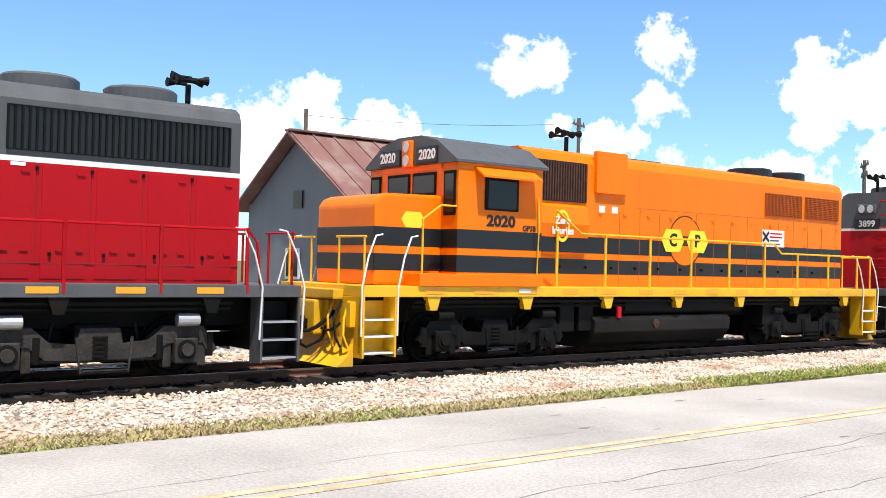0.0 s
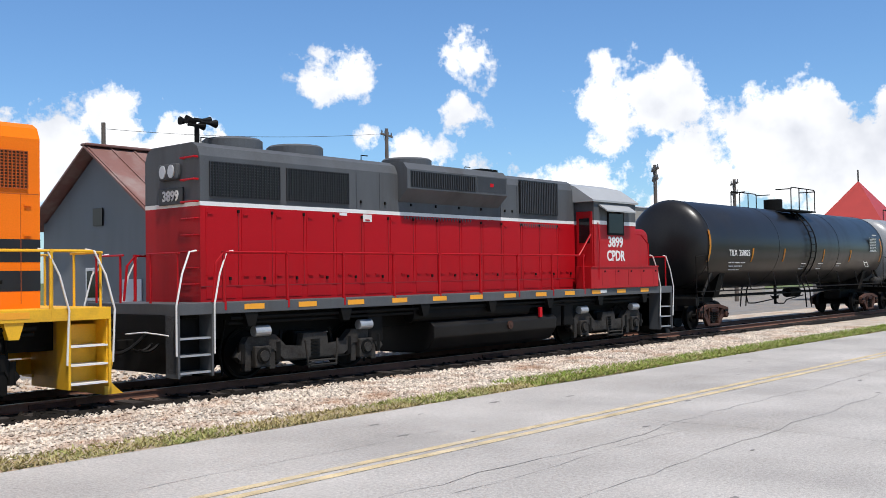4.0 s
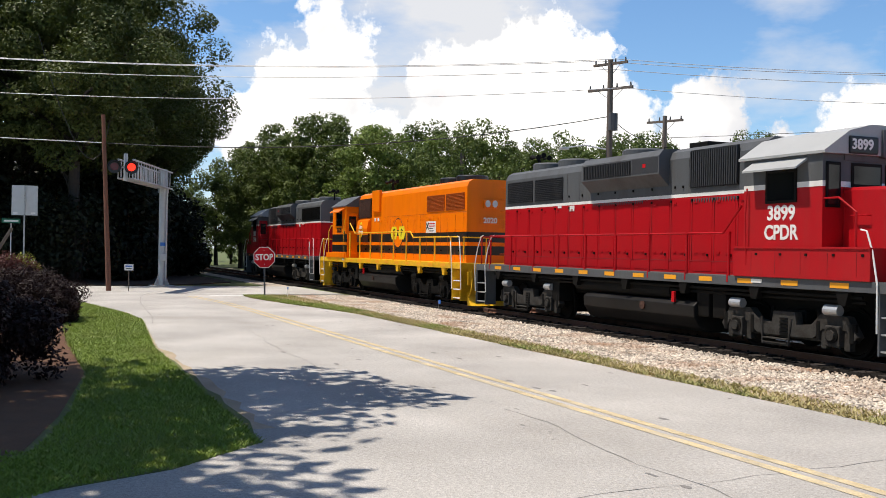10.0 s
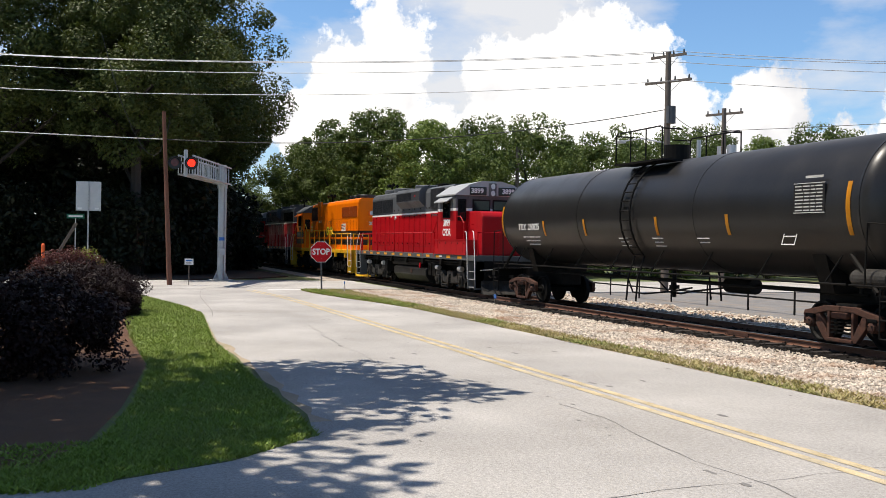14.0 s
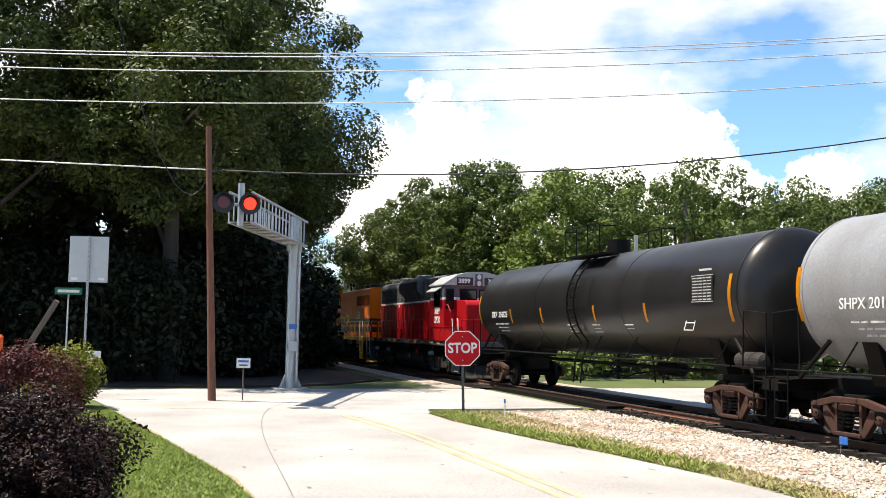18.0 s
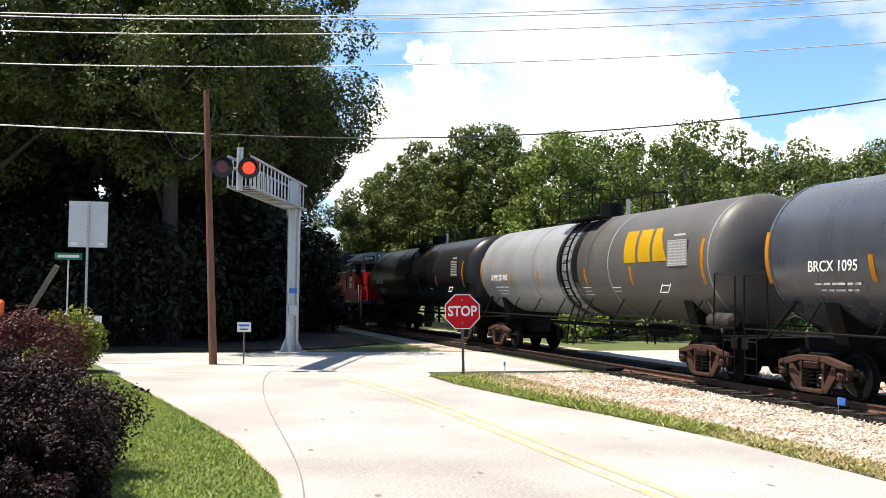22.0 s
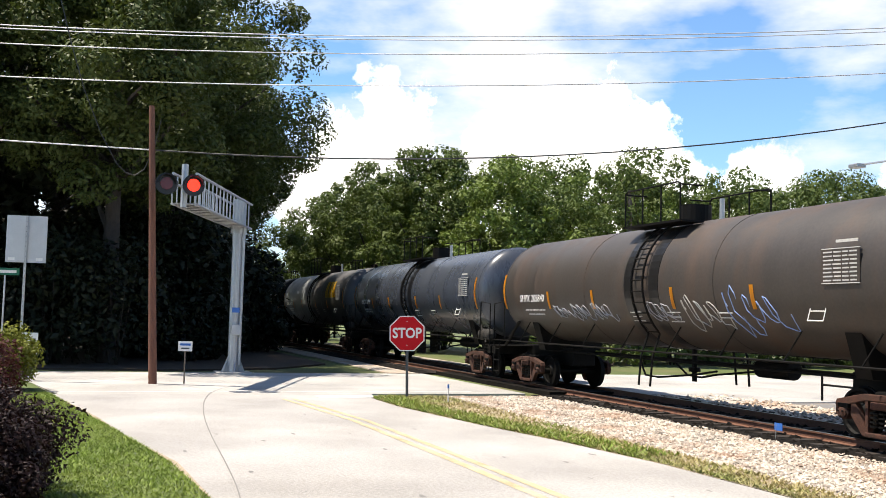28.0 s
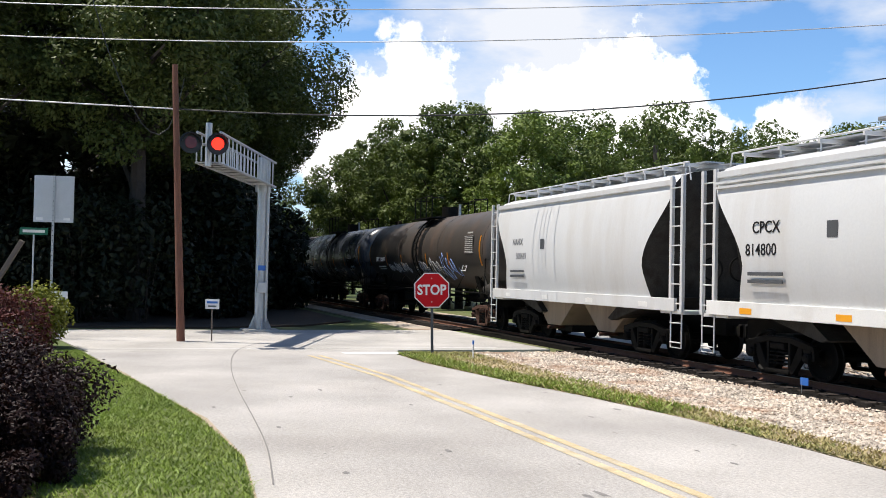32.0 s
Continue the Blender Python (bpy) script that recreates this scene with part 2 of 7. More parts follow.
M_STEEL = mat("dark_greasy_steel", (0.007, 0.0066, 0.006), 0.6, 0.0, var=0.4, scale=4, bump=0.2, dirt=(0.022, 0.017, 0.013), dirt_amt=0.4, spec=0.12)
M_TRUCKGREY = mat("dusty_grey_cast_steel", (0.038, 0.035, 0.031), 0.75, 0.0, var=0.6, scale=5, bump=0.4, dirt=(0.024, 0.018, 0.013), dirt_amt=0.85, spec=0.25)
M_RUST = mat("rusty_cast_steel", (0.066, 0.024, 0.013), 0.85, 0.0, var=0.7, scale=6, bump=0.3, dirt=(0.03, 0.025, 0.02), dirt_amt=0.6)
M_RAIL = mat("rusty_rail_steel", (0.15, 0.065, 0.038), 0.8, 0.0, var=0.3, scale=4, bump=0.2)
M_RAILTOP = mat("polished_rail_head", (0.34, 0.32, 0.3), 0.38, 1.0, var=0.15, scale=2, bump=0.05)
M_TIE = mat("creosoted_timber", (0.02, 0.014, 0.011), 0.85, var=0.4, scale=6, bump=0.5, dirt=(0.13, 0.1, 0.08), dirt_amt=0.5)
M_GLASS = mat("dark_cab_glass", (0.008, 0.009, 0.01), 0.08, var=0.05, bump=0.0, spec=0.35)
M_RUSTMESH = mat("rust_brown_wire_mesh", (0.09, 0.034, 0.012), 0.7, var=0.35, scale=8, bump=0.3)
M_GRILLE = mat("dark_grille_paint", (0.032, 0.033, 0.036), 0.55, var=0.3, scale=5, bump=0.1)
M_REDSEAM = mat("grimy_red_seam", (0.24, 0.006, 0.009), 0.6, var=0.2, scale=4, bump=0.05)
M_ORANGESEAM = mat("grimy_orange_seam", (0.42, 0.085, 0.006), 0.6, var=0.2, scale=4, bump=0.05)
M_GALV = mat("galvanised_steel", (0.46, 0.47, 0.48), 0.45, 0.6, var=0.12, scale=6, bump=0.06)
M_ALU = mat("aluminium_sheet", (0.56, 0.57, 0.58), 0.45, 0.5, var=0.08, scale=4, bump=0.04)
M_STOPRED = mat("red_sign_sheeting", (0.52, 0.008, 0.014), 0.5, var=0.08, bump=0.02, spec=0.15)
M_BLUE = mat("blue_sheeting", (0.03, 0.15, 0.5), 0.45, var=0.08, bump=0.02)
M_GREEN = mat("green_street_sign", (0.005, 0.13, 0.075), 0.4, var=0.08, bump=0.02)
M_MARK = mat("orange_reflector", (0.85, 0.36, 0.02), 0.35, var=0.06, bump=0.02)
M_WOOD = mat("weathered_pole_timber", (0.17, 0.072, 0.045), 0.85, var=0.35, scale=6, bump=0.5, streak=True)
M_WOODGREY = mat("grey_pole_timber", (0.13, 0.105, 0.085), 0.85, var=0.35, scale=6, bump=0.5, streak=True)
M_CABLE = mat("cable_sheath", (0.03, 0.03, 0.032), 0.5, var=0.1, bump=0.0)
M_LINE = mat("bare_cable", (0.55, 0.55, 0.55), 0.5, 0.3, var=0.1, bump=0.0)
M_CONC = mat("concrete", (0.42, 0.40, 0.37), 0.85, var=0.15, scale=2, bump=0.3)
M_LAMPRED = mat("lit_red_lens", (1.0, 0.022, 0.008), 0.3, var=0.02, bump=0, emit=2.2)
M_LAMPOFF = mat("dark_red_lens", (0.12, 0.01, 0.01), 0.2, var=0.05, bump=0)
M_ORANGECONE = mat("orange_plastic", (0.9, 0.13, 0.02), 0.5, var=0.06, bump=0.02)
M_BRICK = mat("red_brick", (0.27, 0.10, 0.065), 0.85, var=0.2, scale=3, bump=0.3)
M_GREYWALL = mat("grey_metal_siding", (0.16, 0.175, 0.19), 0.55, var=0.12, scale=1.2, bump=0.1, streak=True)
M_ROOFRED = mat("rusty_red_metal_roof", (0.22, 0.105, 0.085), 0.6, 0.2, var=0.22, scale=1.0, bump=0.1, dirt=(0.36, 0.32, 0.29), dirt_amt=0.55, streak=True)
M_SHED = mat("white_block_wall", (0.68, 0.69, 0.70), 0.75, var=0.08, scale=1.2, bump=0.15)
M_MAROON = mat("maroon_fascia", (0.17, 0.02, 0.03), 0.5, var=0.1, bump=0.05)
M_BEIGE = mat("beige_wall", (0.36, 0.33, 0.28), 0.8, var=0.12, scale=0.8, bump=0.1)
M_REDROOF = mat("bright_red_metal_roof", (0.42, 0.05, 0.04), 0.5, 0.1, var=0.12, scale=1.0, bump=0.05)
M_TANBAY = mat("dusty_tan_bay_paint", (0.3, 0.225, 0.16), 0.7, var=0.25, scale=1.6, bump=0.1, dirt=(0.1, 0.075, 0.055), dirt_amt=0.6, streak=True)
M_BARK = mat("bark", (0.04, 0.031, 0.025), 0.9, var=0.4, scale=7, bump=0.8)
M_STONE = mat("ballast_stone", (0.52, 0.45, 0.37), 0.85, var=0.9, scale=1.3, fine=25, bump=0.3, island=1.0, dirt=(0.33, 0.17, 0.085), dirt_amt=0.85)
M_SAND = mat("dry_sandy_soil", (0.38, 0.3, 0.215), 0.9, var=0.3, scale=1.2, fine=25, bump=0.4, dirt=(0.2, 0.2, 0.08), dirt_amt=0.5)
M_STRAW = mat("pine_straw_mulch", (0.1, 0.043, 0.018), 0.9, var=0.45, scale=2, fine=50, bump=0.8)
M_LITTER = mat("dark_leaf_litter", (0.05, 0.032, 0.02), 0.9, var=0.5, scale=1.5, fine=30, bump=0.6)
M_BLADE = mat("grass_blades", (0.185, 0.265, 0.022), 0.55, var=0.4, scale=0.6, bump=0.0, island=0.8, dirt=(0.3, 0.25, 0.09), dirt_amt=0.3)
M_DRY = mat("dry_verge_grass", (0.36, 0.30, 0.125), 0.65, var=0.4, scale=0.6, bump=0.0, island=0.8, dirt=(0.17, 0.28, 0.04), dirt_amt=0.9)


def leaf_mat(name, color, var=0.4):
    m = mat(name, color, 0.5, var=var, scale=0.35, fine=6, bump=0.0, island=0.9, spec=0.2)
    nt = m.node_tree
    b = nt.nodes["Principled BSDF"]
    tr = nt.nodes.new("ShaderNodeBsdfTranslucent")
    tr.inputs["Color"].default_value = (color[0] * 1.3, color[1] * 1.4, color[2] * 0.8, 1)
    mx = nt.nodes.new("ShaderNodeMixShader")
    mx.inputs[0].default_value = 0.14
    nt.links.new(b.outputs[0], mx.inputs[1])
    nt.links.new(tr.outputs[0], mx.inputs[2])
    nt.links.new(mx.outputs[0], nt.nodes["Material Output"].inputs["Surface"])
    return m


M_LEAF = leaf_mat("oak_leaves", (0.098, 0.132, 0.034))
M_LEAF2 = leaf_mat("bright_tree_leaves", (0.14, 0.19, 0.042))
M_LEAF3 = leaf_mat("dark_tree_leaves", (0.066, 0.085, 0.022))
# near-black leaf colour that holds the deep shade inside the wood
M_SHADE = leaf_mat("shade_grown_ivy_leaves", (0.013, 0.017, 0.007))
M_BUSHDARK = leaf_mat("dark_purple_shrub_leaves", (0.016, 0.0058, 0.0052))
M_BUSHRED = leaf_mat("barberry_leaves", (0.085, 0.026, 0.024))
M_BUSHGREEN = leaf_mat("yellow_green_shrub_leaves", (0.16, 0.17, 0.025))


def road_mat(name, color, cracks=True):
    m = mat(name, color, 0.9, var=0.42, scale=0.4, fine=60, bump=0.9, dirt=(color[0] * 0.72, color[1] * 0.7, color[2] * 0.66), dirt_amt=0.4, spec=0.3)
    # coarse aggregate showing in the worn surface
    nt = m.node_tree
    b = nt.nodes["Principled BSDF"]
    src = b.inputs["Base Color"].links[0].from_socket
    co = nt.nodes.new("ShaderNodeTexCoord")
    chips = nt.nodes.new("ShaderNodeTexNoise")
    chips.inputs["Scale"].default_value, chips.inputs["Detail"].default_value, chips.inputs["Roughness"].default_value = 22, 8, 0.85
    nt.links.new(co.outputs["Object"], chips.inputs["Vector"])
    rng_ = nt.nodes.new("ShaderNodeMapRange")
    rng_.inputs["From Min"].default_value, rng_.inputs["From Max"].default_value = 0.36, 0.64
    rng_.inputs["To Min"].default_value, rng_.inputs["To Max"].default_value = 0.68, 1.25
    nt.links.new(chips.outputs["Fac"], rng_.inputs["Value"])
    mul = nt.nodes.new("ShaderNodeVectorMath")
    mul.operation = "SCALE"
    nt.links.new(src, mul.inputs[0])
    nt.links.new(rng_.outputs[0], mul.inputs["Scale"])
    nt.links.new(mul.outputs[0], b.inputs["Base Color"])
    return m


M_ROAD = road_mat("sun_bleached_asphalt", (0.415, 0.395, 0.37))
M_ROAD2 = road_mat("pale_concrete_drive", (0.45, 0.43, 0.4))
M_LINEYEL = mat("worn_yellow_line", (0.51, 0.41, 0.245), 0.85, var=0.6, scale=2.5, fine=50, bump=0.2, dirt=(0.42, 0.4, 0.36), dirt_amt=0.75)
M_LINEWHITE = mat("worn_white_line", (0.62, 0.62, 0.6), 0.8, var=0.15, scale=2.5, fine=50, bump=0.2, dirt=(0.42, 0.4, 0.37), dirt_amt=0.7)
M_CRACK = mat("crack_sealer", (0.2, 0.19, 0.18), 0.8, var=0.3, scale=4, bump=0.1)
M_GROUND = mat("patchy_grass_ground", (0.085, 0.115, 0.03), 0.9, var=0.35, scale=0.4, fine=14, bump=0.5, dirt=(0.2, 0.15, 0.09), dirt_amt=0.5)
M_GRAVEL = mat("grey_gravel_yard", (0.19, 0.183, 0.175), 0.9, var=0.35, scale=1.5, fine=30, bump=0.6, dirt=(0.36, 0.26, 0.16), dirt_amt=0.5)
M_DARKBED = mat("oily_track_bed", (0.009, 0.0075, 0.0062), 0.95, var=0.4, scale=3, fine=30, bump=0.6, dirt=(0.03, 0.023, 0.017), dirt_amt=0.4, spec=0.15)


# ---- mesh helpers ----
def part(name, bm, material, parent=None, label="", smooth=False):
    me = bpy.data.meshes.new(name)
    bm.to_mesh(me)
    bm.free()
    if material:
        me.materials.append(material)
    if smooth:
        me.shade_smooth()
    ob = new(name, me)
    if parent is not None:
        ob.parent = parent
    if label:
        ob["label"] = label
    return ob


def share(name, me, parent, m=None, label=""):
    ob = new(name, me)
    ob.parent = parent
    if m is not None:
        ob.matrix_basis = m
    if label:
        ob["label"] = label
    return ob


def B():
    return bmesh.new()


def box(bm, x0, x1, y0, y1, z0, z1, bevel=0.0):
    r = bmesh.ops.create_cube(bm, size=1.0, matrix=Matrix.Translation(((x0 + x1) / 2, (y0 + y1) / 2, (z0 + z1) / 2)) @ Matrix.Diagonal((abs(x1 - x0), abs(y1 - y0), abs(z1 - z0), 1)))
    if bevel:
        es = list({e for v in r["verts"] for e in v.link_edges})
        bmesh.ops.bevel(bm, geom=es, offset=bevel, segments=2, profile=0.6, affect="EDGES")
    return bm


def rod(bm, a, b, r, seg=8, r2=None):
    a, b = Vector(a), Vector(b)
    d = b - a
    if d.length < 1e-6:
        return bm
    m = Matrix.Translation((a + b) / 2) @ d.to_track_quat("Z", "Y").to_matrix().to_4x4()
    bmesh.ops.create_cone(bm, cap_ends=True, segments=seg, radius1=r, radius2=r if r2 is None else r2, depth=d.length, matrix=m)
    return bm


def pipe(bm, pts, r, seg=6):
    """One bent tube through the points."""
    pts = [Vector(p) for p in pts]
    n = len(pts)
    side, rings = None, []
    for i, p in enumerate(pts):
        t = (pts[min(i + 1, n - 1)] - pts[max(i - 1, 0)]).normalized()
        if side is None:
            side = t.orthogonal().normalized()
        side = (side - t * side.dot(t)).normalized()
        up = t.cross(side)
        rings.append([bm.verts.new(p + (side * math.cos(a) + up * math.sin(a)) * r) for a in (2 * math.pi * k / seg for k in range(seg))])
    for a, b in zip(rings, rings[1:]):
        for k in range(seg):
            bm.faces.new((a[k], a[(k + 1) % seg], b[(k + 1) % seg], b[k]))
    bm.faces.new(rings[0][::-1])
    bm.faces.new(rings[-1])
    return bm


def prism(bm, poly, axis, a, b, bevel=0.0):
    """Extrude a polygon of (u, v) pairs along an axis from a to b. axis 'x': (y, z); 'y': (x, z); 'z': (x, y)."""
    put = {"x": lambda u, v, w: (w, u, v), "y": lambda u, v, w: (u, w, v), "z": lambda u, v, w: (u, v, w)}[axis]
    lo = [bm.verts.new(put(u, v, a)) for u, v in poly]
    hi = [bm.verts.new(put(u, v, b)) for u, v in poly]
    fs = [bm.faces.new(lo), bm.faces.new(hi[::-1])]
    n = len(poly)
    for i in range(n):
        fs.append(bm.faces.new((lo[i], hi[i], hi[(i + 1) % n], lo[(i + 1) % n])))
    bmesh.ops.recalc_face_normals(bm, faces=fs)
    if bevel:
        es = list({e for f in fs for e in f.edges})
        bmesh.ops.bevel(bm, geom=es, offset=bevel, segments=2, profile=0.6, affect="EDGES")
    return bm


def lathe(bm, prof, axis="x", seg=32, caps=True):
    """Turn a profile of (along, radius) pairs round an axis through the origin."""
    rings = []
    for s, r in prof:
        ring = []
        for i in range(seg):
            a = 2 * math.pi * i / seg
            c, d = r * math.cos(a), r * math.sin(a)
            ring.append(bm.verts.new((s, c, d) if axis == "x" else (c, d, s) if axis == "z" else (c, s, d)))
        rings.append(ring)
    for p, q in zip(rings, rings[1:]):
        for i in range(seg):
            bm.faces.new((p[i], p[(i + 1) % seg], q[(i + 1) % seg], q[i]))
    if caps:
        bm.faces.new(rings[0])
        bm.faces.new(rings[-1][::-1])
    bmesh.ops.recalc_face_normals(bm, faces=bm.faces[:])
    return bm


def lettering(name, body, size, m, material, parent, align="CENTER", depth=0.004, stretch=1.0, bold=0.0, label=""):
    cu = bpy.data.curves.new(name, "FONT")
    cu.body, cu.size, cu.align_x, cu.align_y = body, size, align, "CENTER"
    cu.extrude, cu.offset, cu.space_character = depth, bold, 1.0
    cu.resolution_u = 3
    cu.materials.append(material)
    ob = new(name, cu)
    ob.parent = parent
    ob.matrix_basis = m @ Matrix.Diagonal((stretch, 1, 1, 1))
    ob["label"] = label or "painted lettering"
    return ob


def facing(x, y, z, side):
    """Upright plane for writing on a side: side -1 reads from -y, +1 from +y."""
    return pose(x, y, z, 90, 0, 0 if side < 0 else 180)


def mesh_from(name, verts, faces, material, parent=None):
    me = bpy.data.meshes.new(name)
    me.from_pydata(verts, [], faces)
    me.materials.append(material)
    ob = new(name, me)
    if parent is not None:
        ob.parent = parent
    return ob


def thing(name, m=None, label="", category="", group="", kind=""):
    ob = new(name)
    ob.empty_display_size = 0.2
    if m is not None:
        ob.matrix_basis = m
    return tagged(ob, label, category, group, kind)


# ---- ground, road, track ----
def sheet(name, polys, z, material, label="", kind="structure", category=""):
    bm = B()
    for poly in polys:
        bm.faces.new([bm.verts.new((x, y, z)) for x, y in poly])
    bmesh.ops.recalc_face_normals(bm, faces=bm.faces[:])
    for f in bm.faces:
        if f.normal.z < 0:
            f.normal_flip()
    ob = part(name, bm, material)
    return tagged(ob, label, category, "", kind)


def slab(name, poly, z0, z1, material, label, category="road"):
    bm = prism(B(), poly, "z", z0, z1)
    return tagged(part(name, bm, material), label, category, "", "structure")


def ragged_line(x0, x1, y, step, amp, seed):
    r = random.Random(seed)
    n = max(2, int(abs(x1 - x0) / step))
    return [(x0 + (x1 - x0) * i / n, y + r.uniform(-amp, amp)) for i in range(n + 1)]


# the lawn's edge along the road, towards the crossing
LAWN_EDGE = [(-20, 3.45), (-24, 3.75), (-28, 4.05), (-31, 3.82), (-34, 3.36), (-37, 2.86), (-39.5, 2.42), (-42.0, 2.02)]


def setting():
    big = [(-900, -900), (900, -900), (900, 900), (-900, 900)]
    sheet("ground", [big], -0.06, M_GROUND, "grassy earth round the crossing and the yard", category="ground")
    # main road beside the track; it swings towards the crossing road at its far end
    far = [(140, ROAD_FAR)] + ragged_line(60, -27, ROAD_FAR - 0.02, 1.2, 0.05, 3) + [(-29.7, 10.75), (-32.5, 10.42), (-35, 9.98), (-38.9, 9.5), (-41.2, 9.5), (CROSS_A, 9.9)]
    near = [(CROSS_A, 1.85)] + LAWN_EDGE[:0:-1] + ragged_line(-20, -12, 3.42, 1.1, 0.07, 5) + [(-10.6, 3.45), (-9.6, 3.1), (-8.7, 2.2), (-8.1, 1.0), (-7.9, -2), (-7.9, -30), (30, -30), (30, 2.4), (34, 3.2), (140, ROAD_NEAR)]
    slab("road", far + near, -0.2, 0.0, M_ROAD, "sun-bleached two-lane asphalt road beside the track")
    slab("crossing_road", [(-21.0, -60), (-21.0, -9), (-24, -3.9), (-30, -2.3), (-40, -0.9), (-47.2, 0.1), (-47.4, 0.9), (-46.4, 1.3), (CROSS_A, 2.1), (CROSS_A, TRACK - 1.9), (CROSS_B, TRACK - 1.9), (CROSS_B, -60)], -0.2, 0.001, M_ROAD2, "pale side road and apron that run over the level crossing")
    slab("crossing_road_beyond", [(CROSS_A, TRACK + 1.9), (CROSS_A + 3, TRACK + 4), (CROSS_A + 3, 90), (CROSS_B - 2, 90), (CROSS_B, TRACK + 1.9)], -0.2, 0.0, M_ROAD2, "pale side road beyond the level crossing")
    # double yellow line
    for name, y in (("yellow_line", ROAD_MID - 0.13), ("yellow_line", ROAD_MID + 0.13)):
        poly = [(120, y - 0.07)] + [(-30, y - 0.07), (-36, y - 0.13), (-41, y - 0.6), (-41, y - 0.48), (-36, y - 0.01), (-30, y + 0.07), (120, y + 0.07)]
        sheet(name, [poly], 0.005, M_LINEYEL, "worn yellow centre line on pale asphalt", category="road marking")
    sheet("stop_line", [[(-41.9, 8.2), (-41.3, 8.2), (-41.3, 10.0), (-41.9, 10.0)]], 0.005, M_LINEWHITE, "worn white stop line on the road", category="road marking")
    for x in (-43.3, -50.6):
        sheet("edge_line", [[(x, -20), (x + 0.12, -20), (x + 0.12, 13.0), (x, 13.0)]], 0.006, M_LINEWHITE, "faded white edge line of the side road", category="road marking")
    # sealed cracks
    r = random.Random(11)

    def crack(x0, y0, x1, y1, w, wob):
        n = max(4, int(math.hypot(x1 - x0, y1 - y0) / 0.35))
        pts, off = [], 0.0
        for i in range(n + 1):
            off += r.uniform(-wob, wob)
            off *= 0.9
            pts.append((x0 + (x1 - x0) * i / n + (off if abs(y1 - y0) > abs(x1 - x0) else 0), y0 + (y1 - y0) * i / n + (off if abs(y1 - y0) <= abs(x1 - x0) else 0)))
        dx, dy = (0, 1) if abs(x1 - x0) >= abs(y1 - y0) else (1, 0)
        ww = [0.34 * w * r.uniform(0.2, 1.4) for _ in pts]
        poly = [(x - dx * q / 2, y - dy * q / 2) for (x, y), q in zip(pts, ww)] + [(x + dx * q / 2, y + dy * q / 2) for (x, y), q in list(zip(pts, ww))[::-1]]
        return poly
    cr = [crack(42, 7.2, 2, 6.6, 0.035, 0.09), crack(2, 6.6, -11, 6.9, 0.03, 0.08), crack(-6.5, 4.2, -6.9, 10.6, 0.03, 0.08), crack(3, 5.1, 17, 5.5, 0.03, 0.07), crack(-14, 5.6, -24, 6.2, 0.03, 0.05),
          crack(9.5, 3.8, 9.1, 10.7, 0.025, 0.09), crack(21, 3.8, 20.6, 10.7, 0.025, 0.09), crack(-1, 8.6, 7, 8.9, 0.02, 0.05), crack(-16, 3.9, -16.4, 10.6, 0.02, 0.08), crack(14, 9.2, 22, 9.6, 0.02, 0.05), crack(4.2, 6.2, 9, 6.3, 0.02, 0.05)]
    sheet("road_crack", cr, 0.004, M_CRACK, "dark sealed cracks across the worn asphalt", category="crack")
    # a curved tyre or tar mark from the lawn to the crossing
    pts = [(-26.5, 4.15), (-28.5, 4.4), (-31, 4.55), (-34, 4.7), (-37.5, 4.95), (-41, 5.35), (-43.5, 5.85), (-45.5, 6.7)]
    for _ in range(3):
        pts = pts[:1] + [(a[0] + (b[0] - a[0]) * k, a[1] + (b[1] - a[1]) * k) for a, b in zip(pts, pts[1:]) for k in (0.25, 0.75)] + pts[-1:]
    sheet("tar_line", [[(x, y - 0.009) for x, y in pts] + [(x, y + 0.009) for x, y in pts[::-1]]], 0.007, M_CRACK, "thin dark curved tar line on the road", category="tar line")
    # sandy worn edge between lawn and road
    edge = ragged_line(-10.5, -19, 3.62, 0.5, 0.08, 15) + [(x, y + 0.05 + 0.05 * math.sin(3 * x)) for x, y in LAWN_EDGE]
    sheet("sandy_edge", [edge + [(x, y - 0.06) for x, y in LAWN_EDGE[::-1]] + ragged_line(-19, -10.5, 3.36, 0.8, 0.05, 17)], 0.0025, M_SAND, "sandy worn strip where the lawn meets the road", category="verge")
    pits = []
    for i in range(150):
        x, y, s = r.uniform(-38, 30), r.uniform(3.8, 10.5), r.uniform(0.03, 0.13)
        pits.append([(x + s * r.uniform(0.5, 1.4) * math.cos(a), y + 0.4 * s * r.uniform(0.5, 1.3) * math.sin(a)) for a in [k * math.pi / 4 for k in range(8)]])
    sheet("road_stain", pits, 0.003, M_CRACK, "small dark stains and chips on the asphalt", category="stain")
    # ballast bank, track bed and the yard behind
    for nm, xa, xb in (("ballast_bank", CROSS_A + 0.6, 140), ("ballast_bank", -330, CROSS_B - 0.6)):
        slab(nm, [(xa, 11.5), (xb, 11.5), (xb, TRACK + 4.5), (xa, TRACK + 4.5)] if nm and xa > -100 else [(xa, 13.2), (xb, 13.2), (xb, TRACK + 3), (xa, TRACK + 3)], -0.2, -0.02, M_STONE, "crushed stone bed of the railway", "ballast")
    # near-black bed, 1.9 m out from the track's middle towards the road
    for xa, xb in ((CROSS_A + 0.4, 140), (-330, CROSS_B - 0.4)):
        slab("track_bed", [(xa, TRACK - 1.9), (xb, TRACK - 1.9), (xb, TRACK + 2.2), (xa, TRACK + 2.2)], -0.2, 0.0, M_DARKBED, "near-black stone between the sleepers", "track bed")
